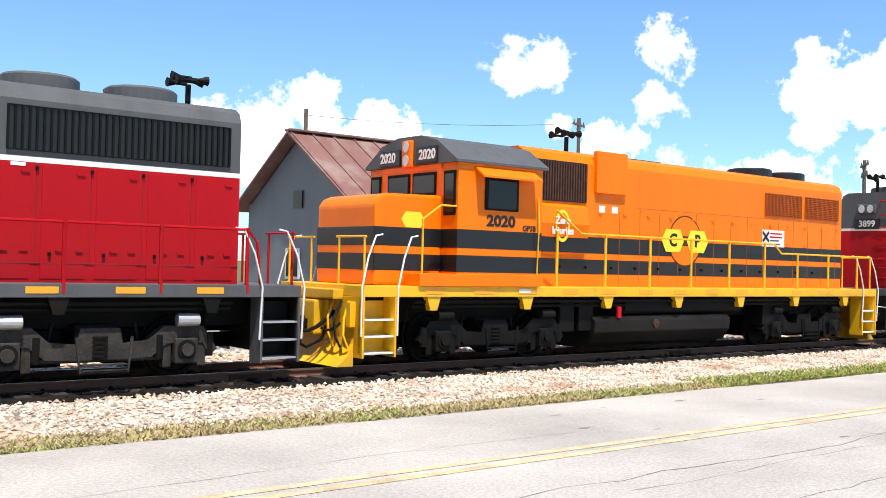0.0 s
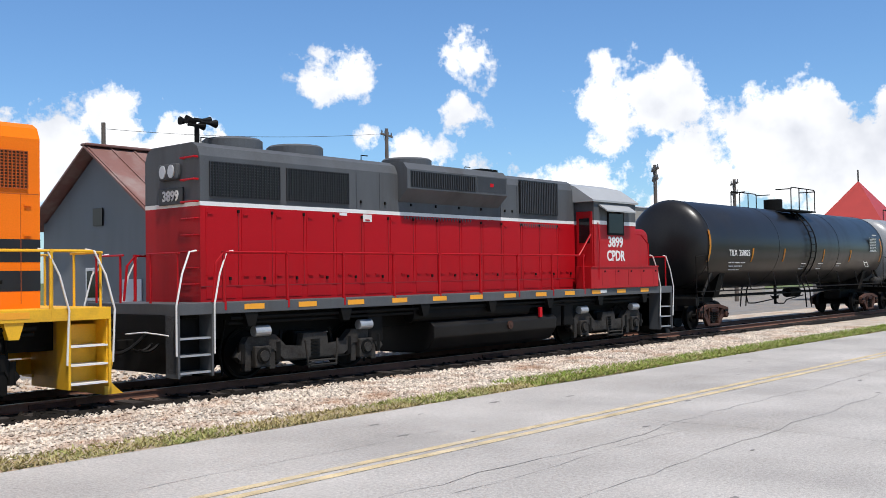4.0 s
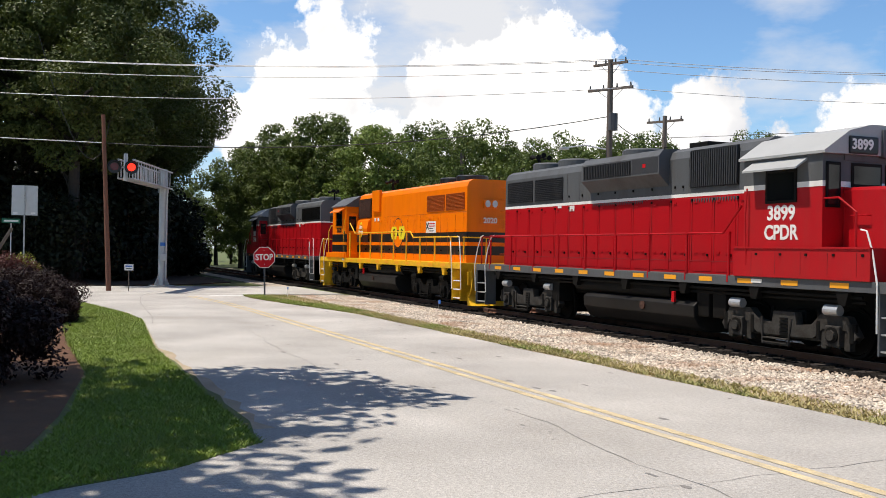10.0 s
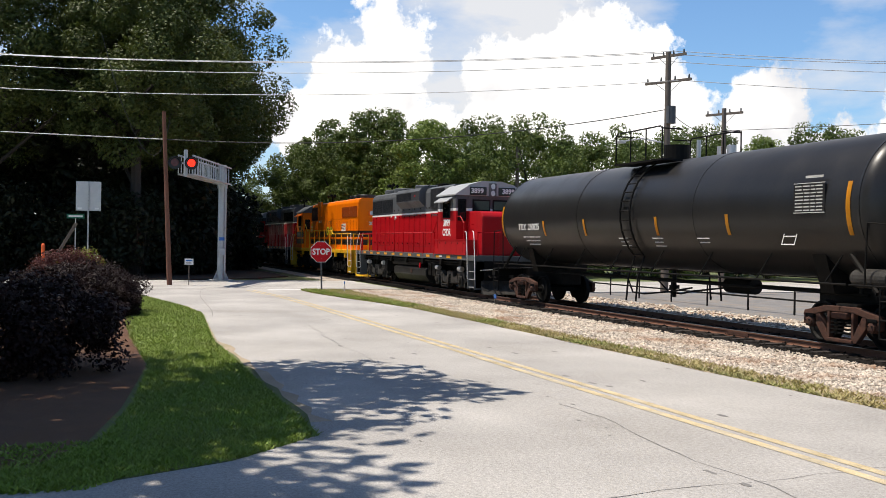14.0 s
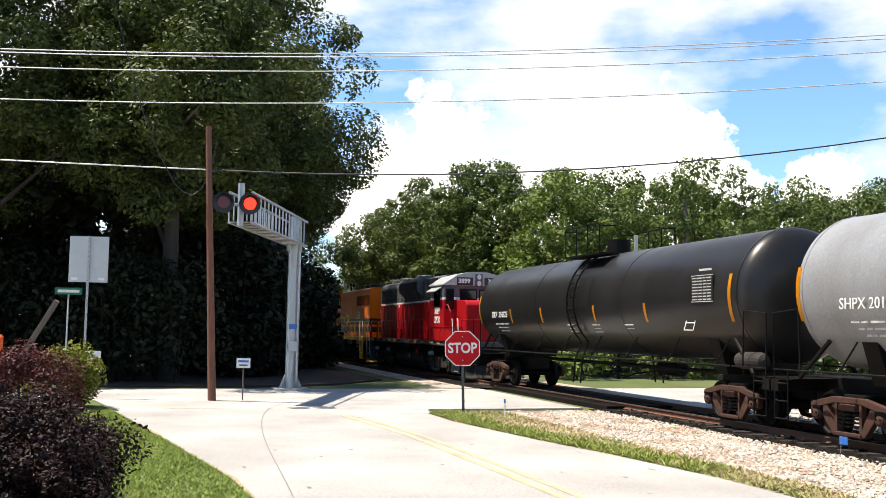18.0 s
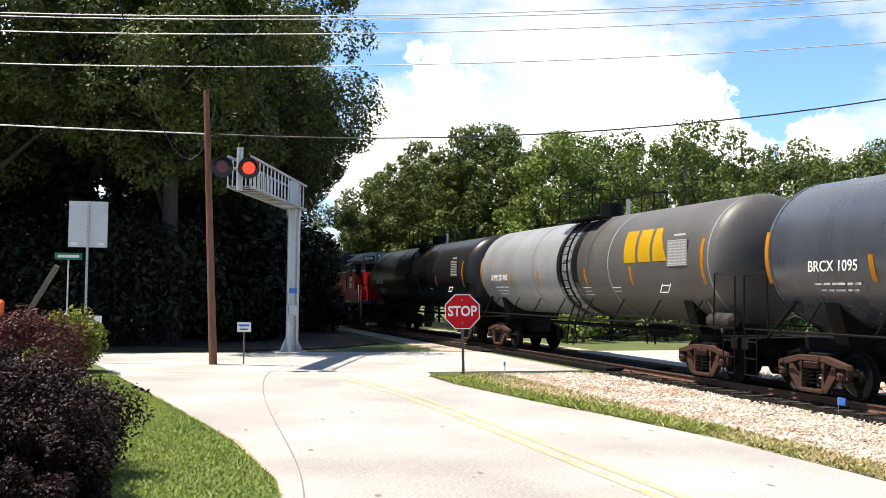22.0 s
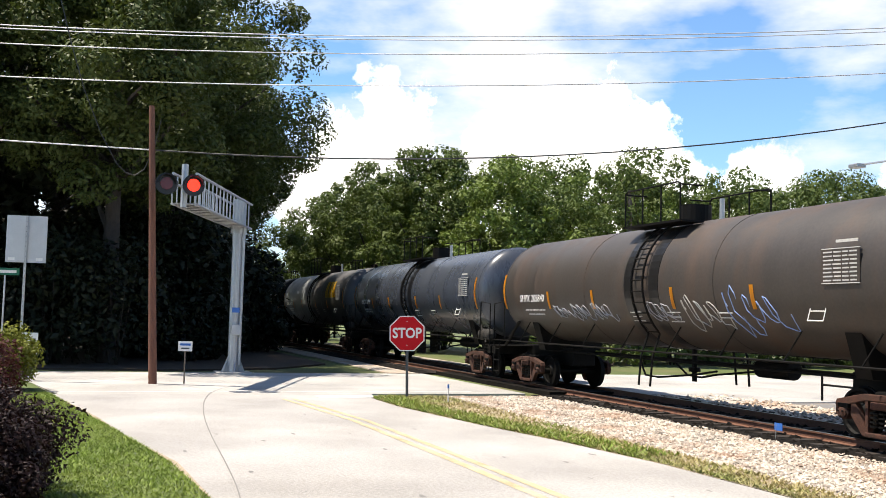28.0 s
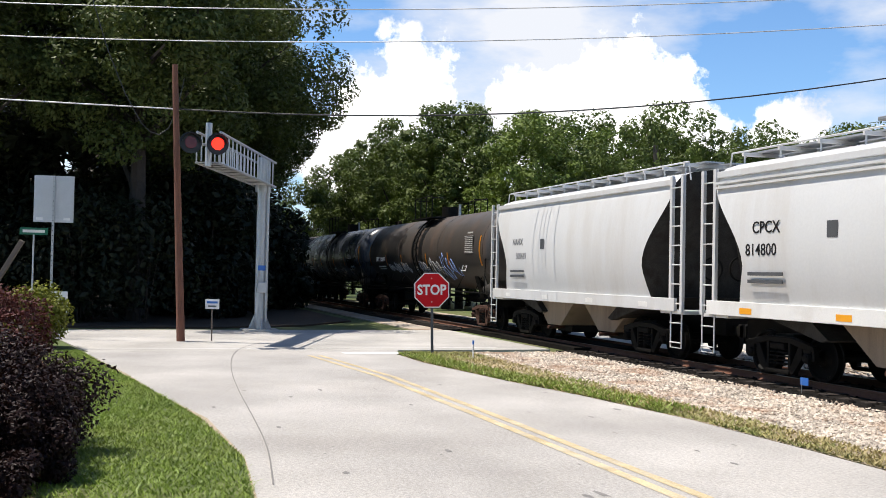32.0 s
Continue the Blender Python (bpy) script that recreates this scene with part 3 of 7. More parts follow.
    slab("verge", [(140, 10.86)] + ragged_line(60, -27, 10.88, 1.5, 0.03, 7) + [(-29.7, 10.8), (-32.5, 10.46), (-35, 10.02), (-38.9, 9.55), (-41.2, 9.55), (-42.0, 10.3), (-41.8, 12.6)] + ragged_line(-40, 60, 11.75, 0.8, 0.16, 8) + [(140, 11.7)], -0.2, -0.012, M_SAND, "sandy verge with dry grass between road and ballast", "verge")
    slab("gravel_yard", [(-41, TRACK + 4.4), (120, TRACK + 4.4), (120, 45), (-41, 45)], -0.2, -0.03, M_GRAVEL, "grey gravel yard behind the track", "yard")
    slab("crossing_panel", [(CROSS_A + 0.3, TRACK - 1.3), (CROSS_A + 0.3, TRACK + 1.3), (CROSS_B - 0.3, TRACK + 1.3), (CROSS_B - 0.3, TRACK - 1.3)], -0.2, 0.07, M_DARKBED, "dark rubber and timber crossing deck between the rails", "level crossing")
    # leaf litter whose dark brown also carries the shade of the trees
    slab("wood_floor", [(-53.2, -60), (-52.9, -8), (-53.4, 0), (-53.0, 6), (-54.5, 9.5), (-58, 12.2), (-140, 12.6), (-140, -60)], -0.2, 0.008, M_LITTER, "leaf litter under the trees of the wood, darkened for their shade", "wood floor")
    # mulch bed and lawn
    inner = [(-12, 1.4), (-16, 1.9), (-21, 1.9), (-26, 2.0), (-31, 2.2), (-36, 1.7), (-41, 1.1), (-46, 0.7)]
    south = [(-47.2, 0.12), (-40, -0.88), (-30, -2.28), (-24, -3.88), (-21.02, -9)]
    slab("mulch_bed", [(-8.6, -2.0), (-8.85, 0.55), (-9.9, 1.0)] + inner + south + [(-8.6, -9)], -0.2, 0.012, M_STRAW, "brown pine straw mulch bed under the shrubs", "mulch")
    slab("lawn", [(-7.85, -2.0), (-7.98, 0.8), (-8.7, 2.3), (-9.7, 3.3)] + ragged_line(-11, -19, 3.5, 0.7, 0.05, 9) + LAWN_EDGE + [(-46.3, 1.32), (-47.3, 0.9), (-47.2, 0.12)] + inner[::-1] + [(-9.9, 1.0), (-8.85, 0.55), (-8.6, -2)], -0.2, 0.006, M_GROUND, "mown green lawn along the road", "lawn")


def track():
    """Two rails on sleepers."""
    tr = thing("railway_track", label="single railway track with rusty rails on timber sleepers in ballast", category="railway track", kind="structure")
    for s in (-1, 1):
        y = TRACK + s * 0.75
        bm = B()
        prism(bm, [(y - 0.065, 0.0), (y + 0.065, 0.0), (y + 0.065, 0.012), (y + 0.012, 0.03), (y + 0.012, 0.11), (y + 0.035, 0.118), (y + 0.035, RAIL - 0.004), (y - 0.035, RAIL - 0.004), (y - 0.035, 0.118), (y - 0.012, 0.11), (y - 0.012, 0.03), (y - 0.065, 0.012)], "x", -330, 140)
        rail = part("rail", bm, M_RAIL, tr)
        part("rail_head", box(B(), -330, 140, y - 0.034, y + 0.034, RAIL - 0.004, RAIL), M_RAILTOP, rail, "polished rail top")
    bm = box(B(), -0.12, 0.12, -1.32, 1.32, -0.14, 0.015, 0.012)
    me = bpy.data.meshes.new("sleeper")
    bm.to_mesh(me)
    bm.free()
    me.materials.append(M_TIE)
    r = random.Random(5)
    x = 42.0
    while x > -100:
        if not (CROSS_B - 0.5 < x < CROSS_A + 0.5):
            share("sleeper", me, tr, pose(x + r.uniform(-0.03, 0.03), TRACK + r.uniform(-0.08, 0.08), r.uniform(-0.01, 0.012), 0, 0, r.uniform(-2, 2)))
        x -= 0.56
    # angle bars at the joints
    for x in (-30.0, -19.0, -7.0, 5.0, 16.5):
        part("joint_bar", box(B(), x - 0.4, x + 0.4, TRACK - 0.80, TRACK - 0.765, 0.03, 0.11, 0.006), M_RUST, tr, "bolted rusty joint bar")


setting()
track()


def scatter_stones(name, n, x0, x1, y0, y1, size, seed, z, material, label):
    rng = np.random.default_rng(seed)
    base = np.array([(1, 0, 0), (-1, 0, 0), (0, 1, 0), (0, -1, 0), (0, 0, 1), (0, 0, -1)], float)
    tri = np.array([(0, 2, 4), (2, 1, 4), (1, 3, 4), (3, 0, 4), (2, 0, 5), (1, 2, 5), (3, 1, 5), (0, 3, 5)])
    v = base[None] * rng.uniform(0.75, 1.15, (n, 6, 1)) + rng.normal(0, 0.17, (n, 6, 3))
    s = size * rng.uniform(0.5, 1.5, (n, 1, 1)) ** 1.2
    v = v * s * np.array([1.1, 1, 0.75])
    a = rng.uniform(0, 2 * np.pi, n)
    c, d = np.cos(a)[:, None], np.sin(a)[:, None]
    x, y = v[..., 0] * c - v[..., 1] * d, v[..., 0] * d + v[..., 1] * c
    px = rng.uniform(x0, x1, (n, 1))
    py = y0 + (y1 - y0) * rng.uniform(0, 1, (n, 1))
    vv = np.stack([x + px, y + py, v[..., 2] + z(py) + 0.25 * s[..., 0]], -1).reshape(-1, 3)
    ff = (tri[None] + (np.arange(n) * 6)[:, None, None]).reshape(-1, 3)
    ob = mesh_from(name, vv.tolist(), ff.tolist(), material)
    return tagged(ob, label, "ballast", "", "stuff")


def blades(name, n, region, h, seed, material, label, parent=None):
    """Grass: thin bent triangles over a region given by a function of two random numbers."""
    rng = np.random.default_rng(seed)
    u, w = rng.uniform(0, 1, n), rng.uniform(0, 1, n)
    px, py = region(u, w)
    a = rng.uniform(0, 2 * np.pi, n)
    hh = h * rng.uniform(0.4, 1.3, n)
    lean = rng.normal(0, 0.9, (n, 2)) * hh[:, None]
    k = 0.5 if n > 99999 else 1.0      # the dense lawn has finer blades
    wd = (0.011 + 0.012 * rng.uniform(0, 1, n)) * k
    v = np.zeros((n, 3, 3))
    v[:, 0] = np.stack([px - wd * np.cos(a), py - wd * np.sin(a), np.zeros(n)], -1)
    v[:, 1] = np.stack([px + wd * np.cos(a), py + wd * np.sin(a), np.zeros(n)], -1)
    v[:, 2] = np.stack([px + lean[:, 0], py + lean[:, 1], hh], -1)
    ob = mesh_from(name, v.reshape(-1, 3).tolist(), np.arange(3 * n).reshape(-1, 3).tolist(), material)
    return tagged(ob, label, "grass", "", "stuff")


bank = lambda y: np.where(y < TRACK, -0.015 + 0.0 * y, -0.01)
scatter_stones("ballast_stones", 64000, CROSS_A + 0.8, 34, 11.55, TRACK - 1.75, 0.029, 1, bank, M_STONE, "loose pale and rusty ballast stones beside the sleepers")
scatter_stones("ballast_stones", 4500, CROSS_A + 0.8, 34, TRACK + 1.7, TRACK + 4.4, 0.055, 2, bank, M_STONE, "loose ballast stones between and behind the rails")
scatter_stones("bed_stones", 6000, CROSS_A + 0.8, 30, TRACK - 1.9, TRACK + 1.7, 0.045, 12, bank, M_DARKBED, "near-black stones between the sleepers")
EDGE_X, EDGE_Y = [-42, -41.2, -38.9, -35, -32.5, -29.7, -27, 60], [10.2, 9.55, 9.55, 10.02, 10.46, 10.8, 10.86, 10.86]
verge_x = lambda u: -41.6 + 85 * u ** 1.3
blades("verge_grass", 40000, lambda u, w: (verge_x(u), np.interp(verge_x(u), EDGE_X, EDGE_Y) + (11.62 - np.interp(verge_x(u), EDGE_X, EDGE_Y)) * w ** 1.5), 0.055, 3, M_DRY, "dry and green grass tufts along the road edge")
blades("verge_grass", 4500, lambda u, w: (-41.4 + 11 * u, np.interp(-41.4 + 11 * u, EDGE_X, EDGE_Y) + 0.8 * w ** 1.4), 0.08, 34, M_BLADE, "green grass round the stop sign")
blades("verge_grass", 16000, lambda u, w: (12 + 40 * u, 10.86 + 1.1 * w ** 1.4), 0.07, 33, M_BLADE, "green grass along the road edge")
blades("lawn_grass", 9000, lambda u, w: (-7.9 - 2.0 * u, -2.0 + (3.0 + 1.6 * u) * w), 0.045, 44, M_BLADE, "mown green lawn grass at the drive")
lawn_x = lambda u: -7.9 - 35 * u ** 1.6
OUT_X, OUT_Y = [-47, -42, -39.5, -37, -34, -31, -28, -24, -20, -9.7, -8.7, -7.98, -7.85], [1.0, 2.02, 2.42, 2.86, 3.36, 3.82, 4.05, 3.75, 3.45, 3.35, 2.3, 0.8, -2.0]
IN_X, IN_Y = [-46, -41, -36, -31, -26, -21, -16, -12, -9.9, -8.85, -8.6], [0.7, 1.1, 1.7, 2.2, 2.0, 1.9, 1.9, 1.4, 1.0, 0.55, -2.0]
blades("lawn_grass", 150000, lambda u, w: (lawn_x(u), np.interp(lawn_x(u), OUT_X, OUT_Y) + 0.1 * np.sin(7 * u) * w + (np.interp(lawn_x(u), IN_X, IN_Y) - np.interp(lawn_x(u), OUT_X, OUT_Y)) * w), 0.045, 4, M_BLADE, "mown green lawn grass")


# ---- the train ----
SX = 1.05


def build_truck(parent, cx, loco=True, material=None, wheel_r=0.5, base=2.7):
    """A two-axle truck at cx: side frames, bolster, axle boxes, and wheel sets."""
    mt = material or M_TRUCKGREY
    tk = new("truck")
    tk.parent = parent
    tk.location = (cx, 0, 0)
    h = base / 2
    for s in (-1, 1):
        y = s * (1.2 if loco else 1.08)
        bm = B()
        if loco:
            for q in (-h - 0.29, -h + 0.29, h - 0.29, h + 0.29):
                box(bm, q - 0.07, q + 0.07, y - 0.07, y + 0.07, 0.34, 0.8, 0.02)

            prism(bm, [(-h - 0.55, 0.62), (-h - 0.3, 0.98), (-h + 0.35, 1.0), (-h + 0.6, 0.78), (-0.35, 0.74), (-0.3, 0.98), (0.3, 0.98), (0.35, 0.74), (h - 0.6, 0.78), (h - 0.35, 1.0), (h + 0.3, 0.98), (h + 0.55, 0.62), (h + 0.42, 0.5), (h + 0.3, 0.72), (h - 0.3, 0.72), (h - 0.55, 0.52), (0.4, 0.5), (-0.4, 0.5), (-h + 0.55, 0.52), (-h + 0.3, 0.72), (-h - 0.3, 0.72), (-h - 0.42, 0.5)], "y", y - 0.09, y + 0.09)
        else:
            # top chord, bearing jaws, sloping tension legs, columns and spring seat, with open windows between
            prism(bm, [(-h - 0.2, 0.74), (-h - 0.16, 0.84), (-h + 0.12, 0.9), (-0.42, 0.97), (0.42, 0.97), (h - 0.12, 0.9), (h + 0.16, 0.84), (h + 0.2, 0.74), (h - 0.1, 0.76), (0.36, 0.86), (-0.36, 0.86), (-h + 0.1, 0.76)], "y", y - 0.07, y + 0.07, 0.015)
            for q in (-1, 1):
                prism(bm, [(q * (h - 0.17), 0.78), (q * (h - 0.28), 0.8), (q * 0.34, 0.36), (q * 0.34, 0.26), (q * 0.44, 0.26), (q * (h - 0.17), 0.58)], "y", y - 0.06, y + 0.06, 0.015)
                box(bm, q * (h + 0.12), q * (h + 0.19), y - 0.06, y + 0.06, 0.56, 0.78, 0.015)
                box(bm, q * 0.3, q * 0.37, y - 0.06, y + 0.06, 0.3, 0.9, 0.012)
            box(bm, -0.36, 0.36, y - 0.09, y + 0.09, 0.25, 0.33, 0.02)
            box(bm, -0.22, 0.22, y - 0.1, y + 0.1, 0.72, 0.85, 0.03)
        sf = part("side_frame", bm, mt, tk)
        for i in (-1, 1):
            ax = i * h
            if loco:
                bx = part("axle_box", box(B(), ax - 0.19, ax + 0.19, y - 0.16, y + 0.16, 0.40, 0.80, 0.03), mt, sf)
                part("axle_ring", rod(B(), (ax, y + s * 0.155, 0.62), (ax, y + s * 0.18, 0.62), 0.155, 18), M_STEEL, sf)
                part("axle_cap", rod(B(), (ax, y + s * 0.18, 0.62), (ax, y + s * 0.22, 0.62), 0.1, 14), mt, sf, "round bolted axle cap")
                for q in (-0.42, 0.42):
                    part("journal_spring", rod(B(), (ax + q, y + s * 0.04, 0.5), (ax + q, y + s * 0.04, 0.86), 0.075, 10), M_STEEL, sf)
                part("brake_cylinder", rod(B(), (ax - 0.2, y + s * 0.12, 1.08), (ax + 0.16, y + s * 0.12, 1.08), 0.095, 14), M_GALV if mt is M_TRUCKGREY else M_STEEL, sf)
            else:
                bc = part("bearing_cap", lathe(B(), [(y - 0.1 * s, 0.11), (y + s * 0.06, 0.11), (y + s * 0.07, 0.095), (y + s * 0.11, 0.095), (y + s * 0.125, 0.06), (y + s * 0.13, 0.0)], "y", 16), mt, sf, "rusty roller bearing cap")
                bc.location = (ax, 0, 0.61)
                for k in range(3):
                    a = 0.5 + k * 2.094
                    part("cap_bolt", rod(B(), (ax + 0.06 * math.cos(a), y + s * 0.1, 0.61 + 0.06 * math.sin(a)), (ax + 0.06 * math.cos(a), y + s * 0.14, 0.61 + 0.06 * math.sin(a)), 0.018, 6), M_STEEL, sf)
                part("bearing_adapter", box(B(), ax - 0.12, ax + 0.12, y - 0.08, y + 0.08, 0.70, 0.78, 0.015), M_STEEL, sf)
        if loco:
            bm = B()
            pipe(bm, [(-0.42, y + s * 0.28, 0.86), (-0.36, y + s * 0.3, 0.34), (0.36, y + s * 0.3, 0.34), (0.42, y + s * 0.28, 0.86)], 0.025)
            for zz in (0.36, 0.44):
                box(bm, -0.34, 0.34, y + s * 0.2, y + s * 0.34, zz, zz + 0.02)
            part("step", bm, mt, sf, "hanging steel footstep")
            bm = B()
            for zz in range(5):
                bmesh.ops.create_cone(bm, cap_ends=True, segments=14, radius1=0.14, radius2=0.14, depth=0.035, matrix=Matrix.Translation((0.0, y + s * 0.02, 0.56 + zz * 0.07)))
            part("spring", bm, M_STEEL, sf)
        else:
            bm = B()
            for xx in (-0.2, 0.0, 0.2):
                for zz in range(4):
                    bmesh.ops.create_cone(bm, cap_ends=True, segments=10, radius1=0.085, radius2=0.085, depth=0.03, matrix=Matrix.Translation((xx, y, 0.44 + zz * 0.075)))
            part("spring", bm, M_STEEL, sf)
    part("bolster", box(B(), -0.3, 0.3, -1.0, 1.0, 0.62, 1.02, 0.04), M_STEEL, tk)
    if loco:
        # plain boxes where motors hang, added to block light through the truck
        for q in (-1, 1):
            part("traction_motor", box(B(), q * 0.35, q * 1.15, -0.62, 0.62, 0.34, 0.92, 0.06), M_STEEL, tk)
        for s in (-1, 1):
            for q in (-1, 1):
                part("brake_hanger", pipe(B(), [(q * (h - 0.72), s * 1.0, 1.05), (q * (h - 0.66), s * 1.02, 0.7), (q * (h - 0.58), s * 1.0, 0.42)], 0.035), M_STEEL, tk)
                part("sand_pipe", pipe(B(), [(q * (h + 0.5), s * 0.85, 1.25), (q * (h + 0.58), s * 0.8, 0.7), (q * (h + 0.5), s * 0.76, 0.26)], 0.022), M_STEEL, tk)
            part("equaliser_bar", box(B(), -h + 0.3, h - 0.3, s * 1.17, s * 1.21, 0.46, 0.54, 0.01), mt, tk)
    return tk


WHEELSETS = []


def build_wheelset(parent, x, r=0.48, material=None):
    bm = B()
    rod(bm, (0, -1.0, 0), (0, 1.0, 0), 0.08, 10)
    for s in (-1, 1):
        lathe(bm, [(s * 0.66, r + 0.03), (s * 0.695, r + 0.03), (s * 0.70, r), (s * 0.80, r - 0.006), (s * 0.805, r - 0.06), (s * 0.76, r - 0.09), (s * 0.745, 0.2), (s * 0.80, 0.14), (s * 0.80, 0.08)], "y", 24)
    w = part("wheelset", bm, material or M_STEEL, parent, "dark steel wheels on one axle", smooth=False)
    w.location = (x, 0, RAIL + r)
    WHEELSETS.append((w, r))
    return w


def coupler(parent, x, s):
    bm = B()
    box(bm, x - s * 0.1, x + s * 0.42, -0.1, 0.1, 0.82, 1.0, 0.02)
    box(bm, x + s * 0.36, x + s * 0.62, -0.17, 0.13, 0.76, 1.06, 0.04)
    box(bm, x + s * 0.5, x + s * 0.66, 0.03, 0.2, 0.78, 1.04, 0.03)
    part("coupler", bm, M_STEEL, parent, "heavy cast knuckle coupler")
    bm = B()
    y = 0.35
    pipe(bm, [(x, y, 0.95), (x + s * 0.15, y, 0.62), (x + s * 0.4, y - 0.1, 0.48), (x + s * 0.62, y - 0.2, 0.62)], 0.03)
    part("air_hose", bm, M_STEEL, parent, "black rubber air hose")


RISE_FROM, RISE_TO = [0, 1.15, 1.34, 1.54, 3.47, 3.545, 4.43, 5.2], [0, 1.15, 1.45, 1.65, 3.43, 3.51, 4.62, 5.4]
ROUND_PARTS = ("emblem", "hexagon", "ring")


def raise_body(ob, was=0.0, now=0.0):
    """Give the locomotive its full height over the wheels: deck, stripe and roof each by its own share; round badges stay round."""
    for ch in ob.children:
        z0 = was + ch.location.z
        z1 = float(np.interp(z0, RISE_FROM, RISE_TO))
        ch.location.z = z1 - now
        if ch.type == "MESH" and ch.data.users == 1 and not ch.name.startswith(ROUND_PARTS):
            me = ch.data
            co = np.zeros(len(me.vertices) * 3)
            me.vertices.foreach_get("co", co)
            co = co.reshape(-1, 3)
            co[:, 2] = np.interp(co[:, 2] + z0, RISE_FROM, RISE_TO) - z1
            me.vertices.foreach_set("co", co.ravel())
            me.update()
        raise_body(ch, z0, z1)


def loco(name, label, hood_low, hood_high, cabm, nose_m, deck_m, number, style):
    """A four-axle hood locomotive; the cab stands towards +x. style: 'red' or 'orange'."""
    lo = thing(name, label=label, category="locomotive", group="locomotives of the train")
    red = style == "red"
    X = lambda v: v * SX
    end = X(8.35)
    rail_m = M_RED if red else M_YELLOW
    white_rail = M_WHITE
    # frame and deck
    part("deck", box(B(), -end, end, -1.5, 1.5, 1.34, 1.54, 0.01), deck_m, lo, "grey walkway edge" if red else "yellow walkway edge")
    part("underframe", box(B(), -end + 0.6, end - 0.6, -0.75, 0.75, 0.95, 1.335), M_STEEL, lo)
    # marker panels along the edge
    for s in (-1, 1):
        n = 12 if red else 13
        for i in range(n):
            x = -end + 1.0 + (2 * end - 2.0) * (i + 0.5) / n
            bm = box(B(), x - 0.23, x + 0.23, s * 1.5, s * 1.506, 1.40, 1.50)
            part("reflector", bm, M_MARK, lo, "yellow reflective panel")
        for i in range(7):
            x = -end + 1.6 + i * (2 * end - 3.2) / 6
            part("jacking_bracket", prism(B(), [(x - 0.16, 1.34), (x + 0.16, 1.34), (x + 0.08, 1.18), (x - 0.08, 1.18)], "y", s * 1.35, s * 1.48), deck_m if not red else M_STEEL, lo)
    # end platforms: pilot plates and steps
    for e in (-1, 1):
        bm = box(B(), e * (end - 0.06), e * end, -1.45, 1.45, 0.42, 1.34, 0.01)
        pm = M_YELLOW if not red else M_STEEL
        pl = part("pilot", bm, pm, lo, "yellow end plate" if not red else "dark end plate")
        if not red or e > 0:
            bm = B()
            for j in range(5):
                t0, t1 = j / 5, (j + 1) / 5
                f0, f1 = 0.34 * (1 - t0) ** 2, 0.34 * (1 - t1) ** 2
                z0, z1 = 0.2 + 0.5 * t0, 0.2 + 0.5 * t1
                prism(bm, [(e * (end + 0.02), z0), (e * (end + 0.02 + f0), z0), (e * (end + 0.02 + f1), z1), (e * (end + 0.02), z1)], "y", -1.25, 1.25)
            part("plough", bm, M_TRUCKGREY if red else M_YELLOW, lo, "dusty dark snow plough" if red else "curved yellow snow plough")
        if not red:
            part("anticlimber", box(B(), e * end, e * (end + 0.22), -0.85, 0.85, 1.3, 1.46, 0.02), M_YELLOW, lo)
            part("draft_gear_box", box(B(), e * end, e * (end + 0.3), -0.32, 0.32, 0.72, 1.28, 0.03), M_YELLOW, lo, "yellow coupler pocket")
            for k, q in enumerate((-1.15, -1.0, -0.85, -0.55, 0.6, 0.85, 1.1)):
                pts = [(e * (end + 0.04), q, 1.28), (e * (end + 0.16 + 0.03 * (k % 3)), q + 0.03, 1.05), (e * (end + 0.2), q + 0.08, 0.75 - 0.05 * (k % 2)), (e * (end + 0.12), q + 0.12, 0.52)]
                part("brake_hose", pipe(B(), pts, 0.024, 6), M_BLACKP if k % 2 else M_YELLOW, lo, "rubber brake hose with yellow fittings")
            for q in (-1.2, -0.45, 0.45, 1.2):
                part("end_bracket", box(B(), e * (end + 0.0), e * (end + 0.12), q - 0.07, q + 0.07, 0.9, 1.28, 0.015), M_YELLOW, lo)
        coupler(lo, e * end, e)
        for s in (-1, 1):
            st = new("step_well")
            st.parent = lo
            for sx in (end - 0.72, end - 0.02):
                part("stringer", box(B(), e * sx - 0.02, e * sx + 0.02, s * 1.12, s * 1.5, 0.36, 1.36), pm if not red else M_GREY, st)
            for z in (0.42, 0.72, 1.02):
                part("tread", box(B(), e * (end - 0.70), e * (end - 0.04), s * 1.12, s * 1.47, z, z + 0.03), M_GALV if red else M_WHITE, st, "grated step tread")
                part("riser", box(B(), e * (end - 0.70), e * (end - 0.04), s * 1.1, s * 1.12, z, z + 0.27), pm if not red else M_STEEL, st)
            # curved grab rails at the steps
            for gx in (end - 0.76, end + 0.03):
                bm = pipe(B(), [(e * gx, s * 1.5, 0.75), (e * (gx + 0.02), s * 1.53, 1.5), (e * (gx - 0.12), s * 1.5, 2.1), (e * (gx - 0.3), s * 1.46, 2.52), (e * (gx - 0.45), s * 1.45, 2.55)], 0.018)
                part("grab_rail", bm, white_rail, lo, "white grab rail at the steps")
        # end railing across
        for y in (-1.35, -0.5, 0.5, 1.35):
            part("railing_post", rod(B(), (e * (end - 0.1), y, 1.5), (e * (end - 0.1), y, 2.5), 0.022, 6), rail_m, lo)
        for y in (-0.9, 0.9):
            part("top_rail", rod(B(), (e * (end - 0.1), y - 0.5, 2.5), (e * (end - 0.1), y + 0.5, 2.5), 0.022, 6), rail_m, lo)
            # coil of hose and a chain between the cars
        pts = [(e * (end + 0.02 + 0.18 * i), 0.55, 1.15 - 0.35 * math.sin(math.pi * i / 7)) for i in range(8)]
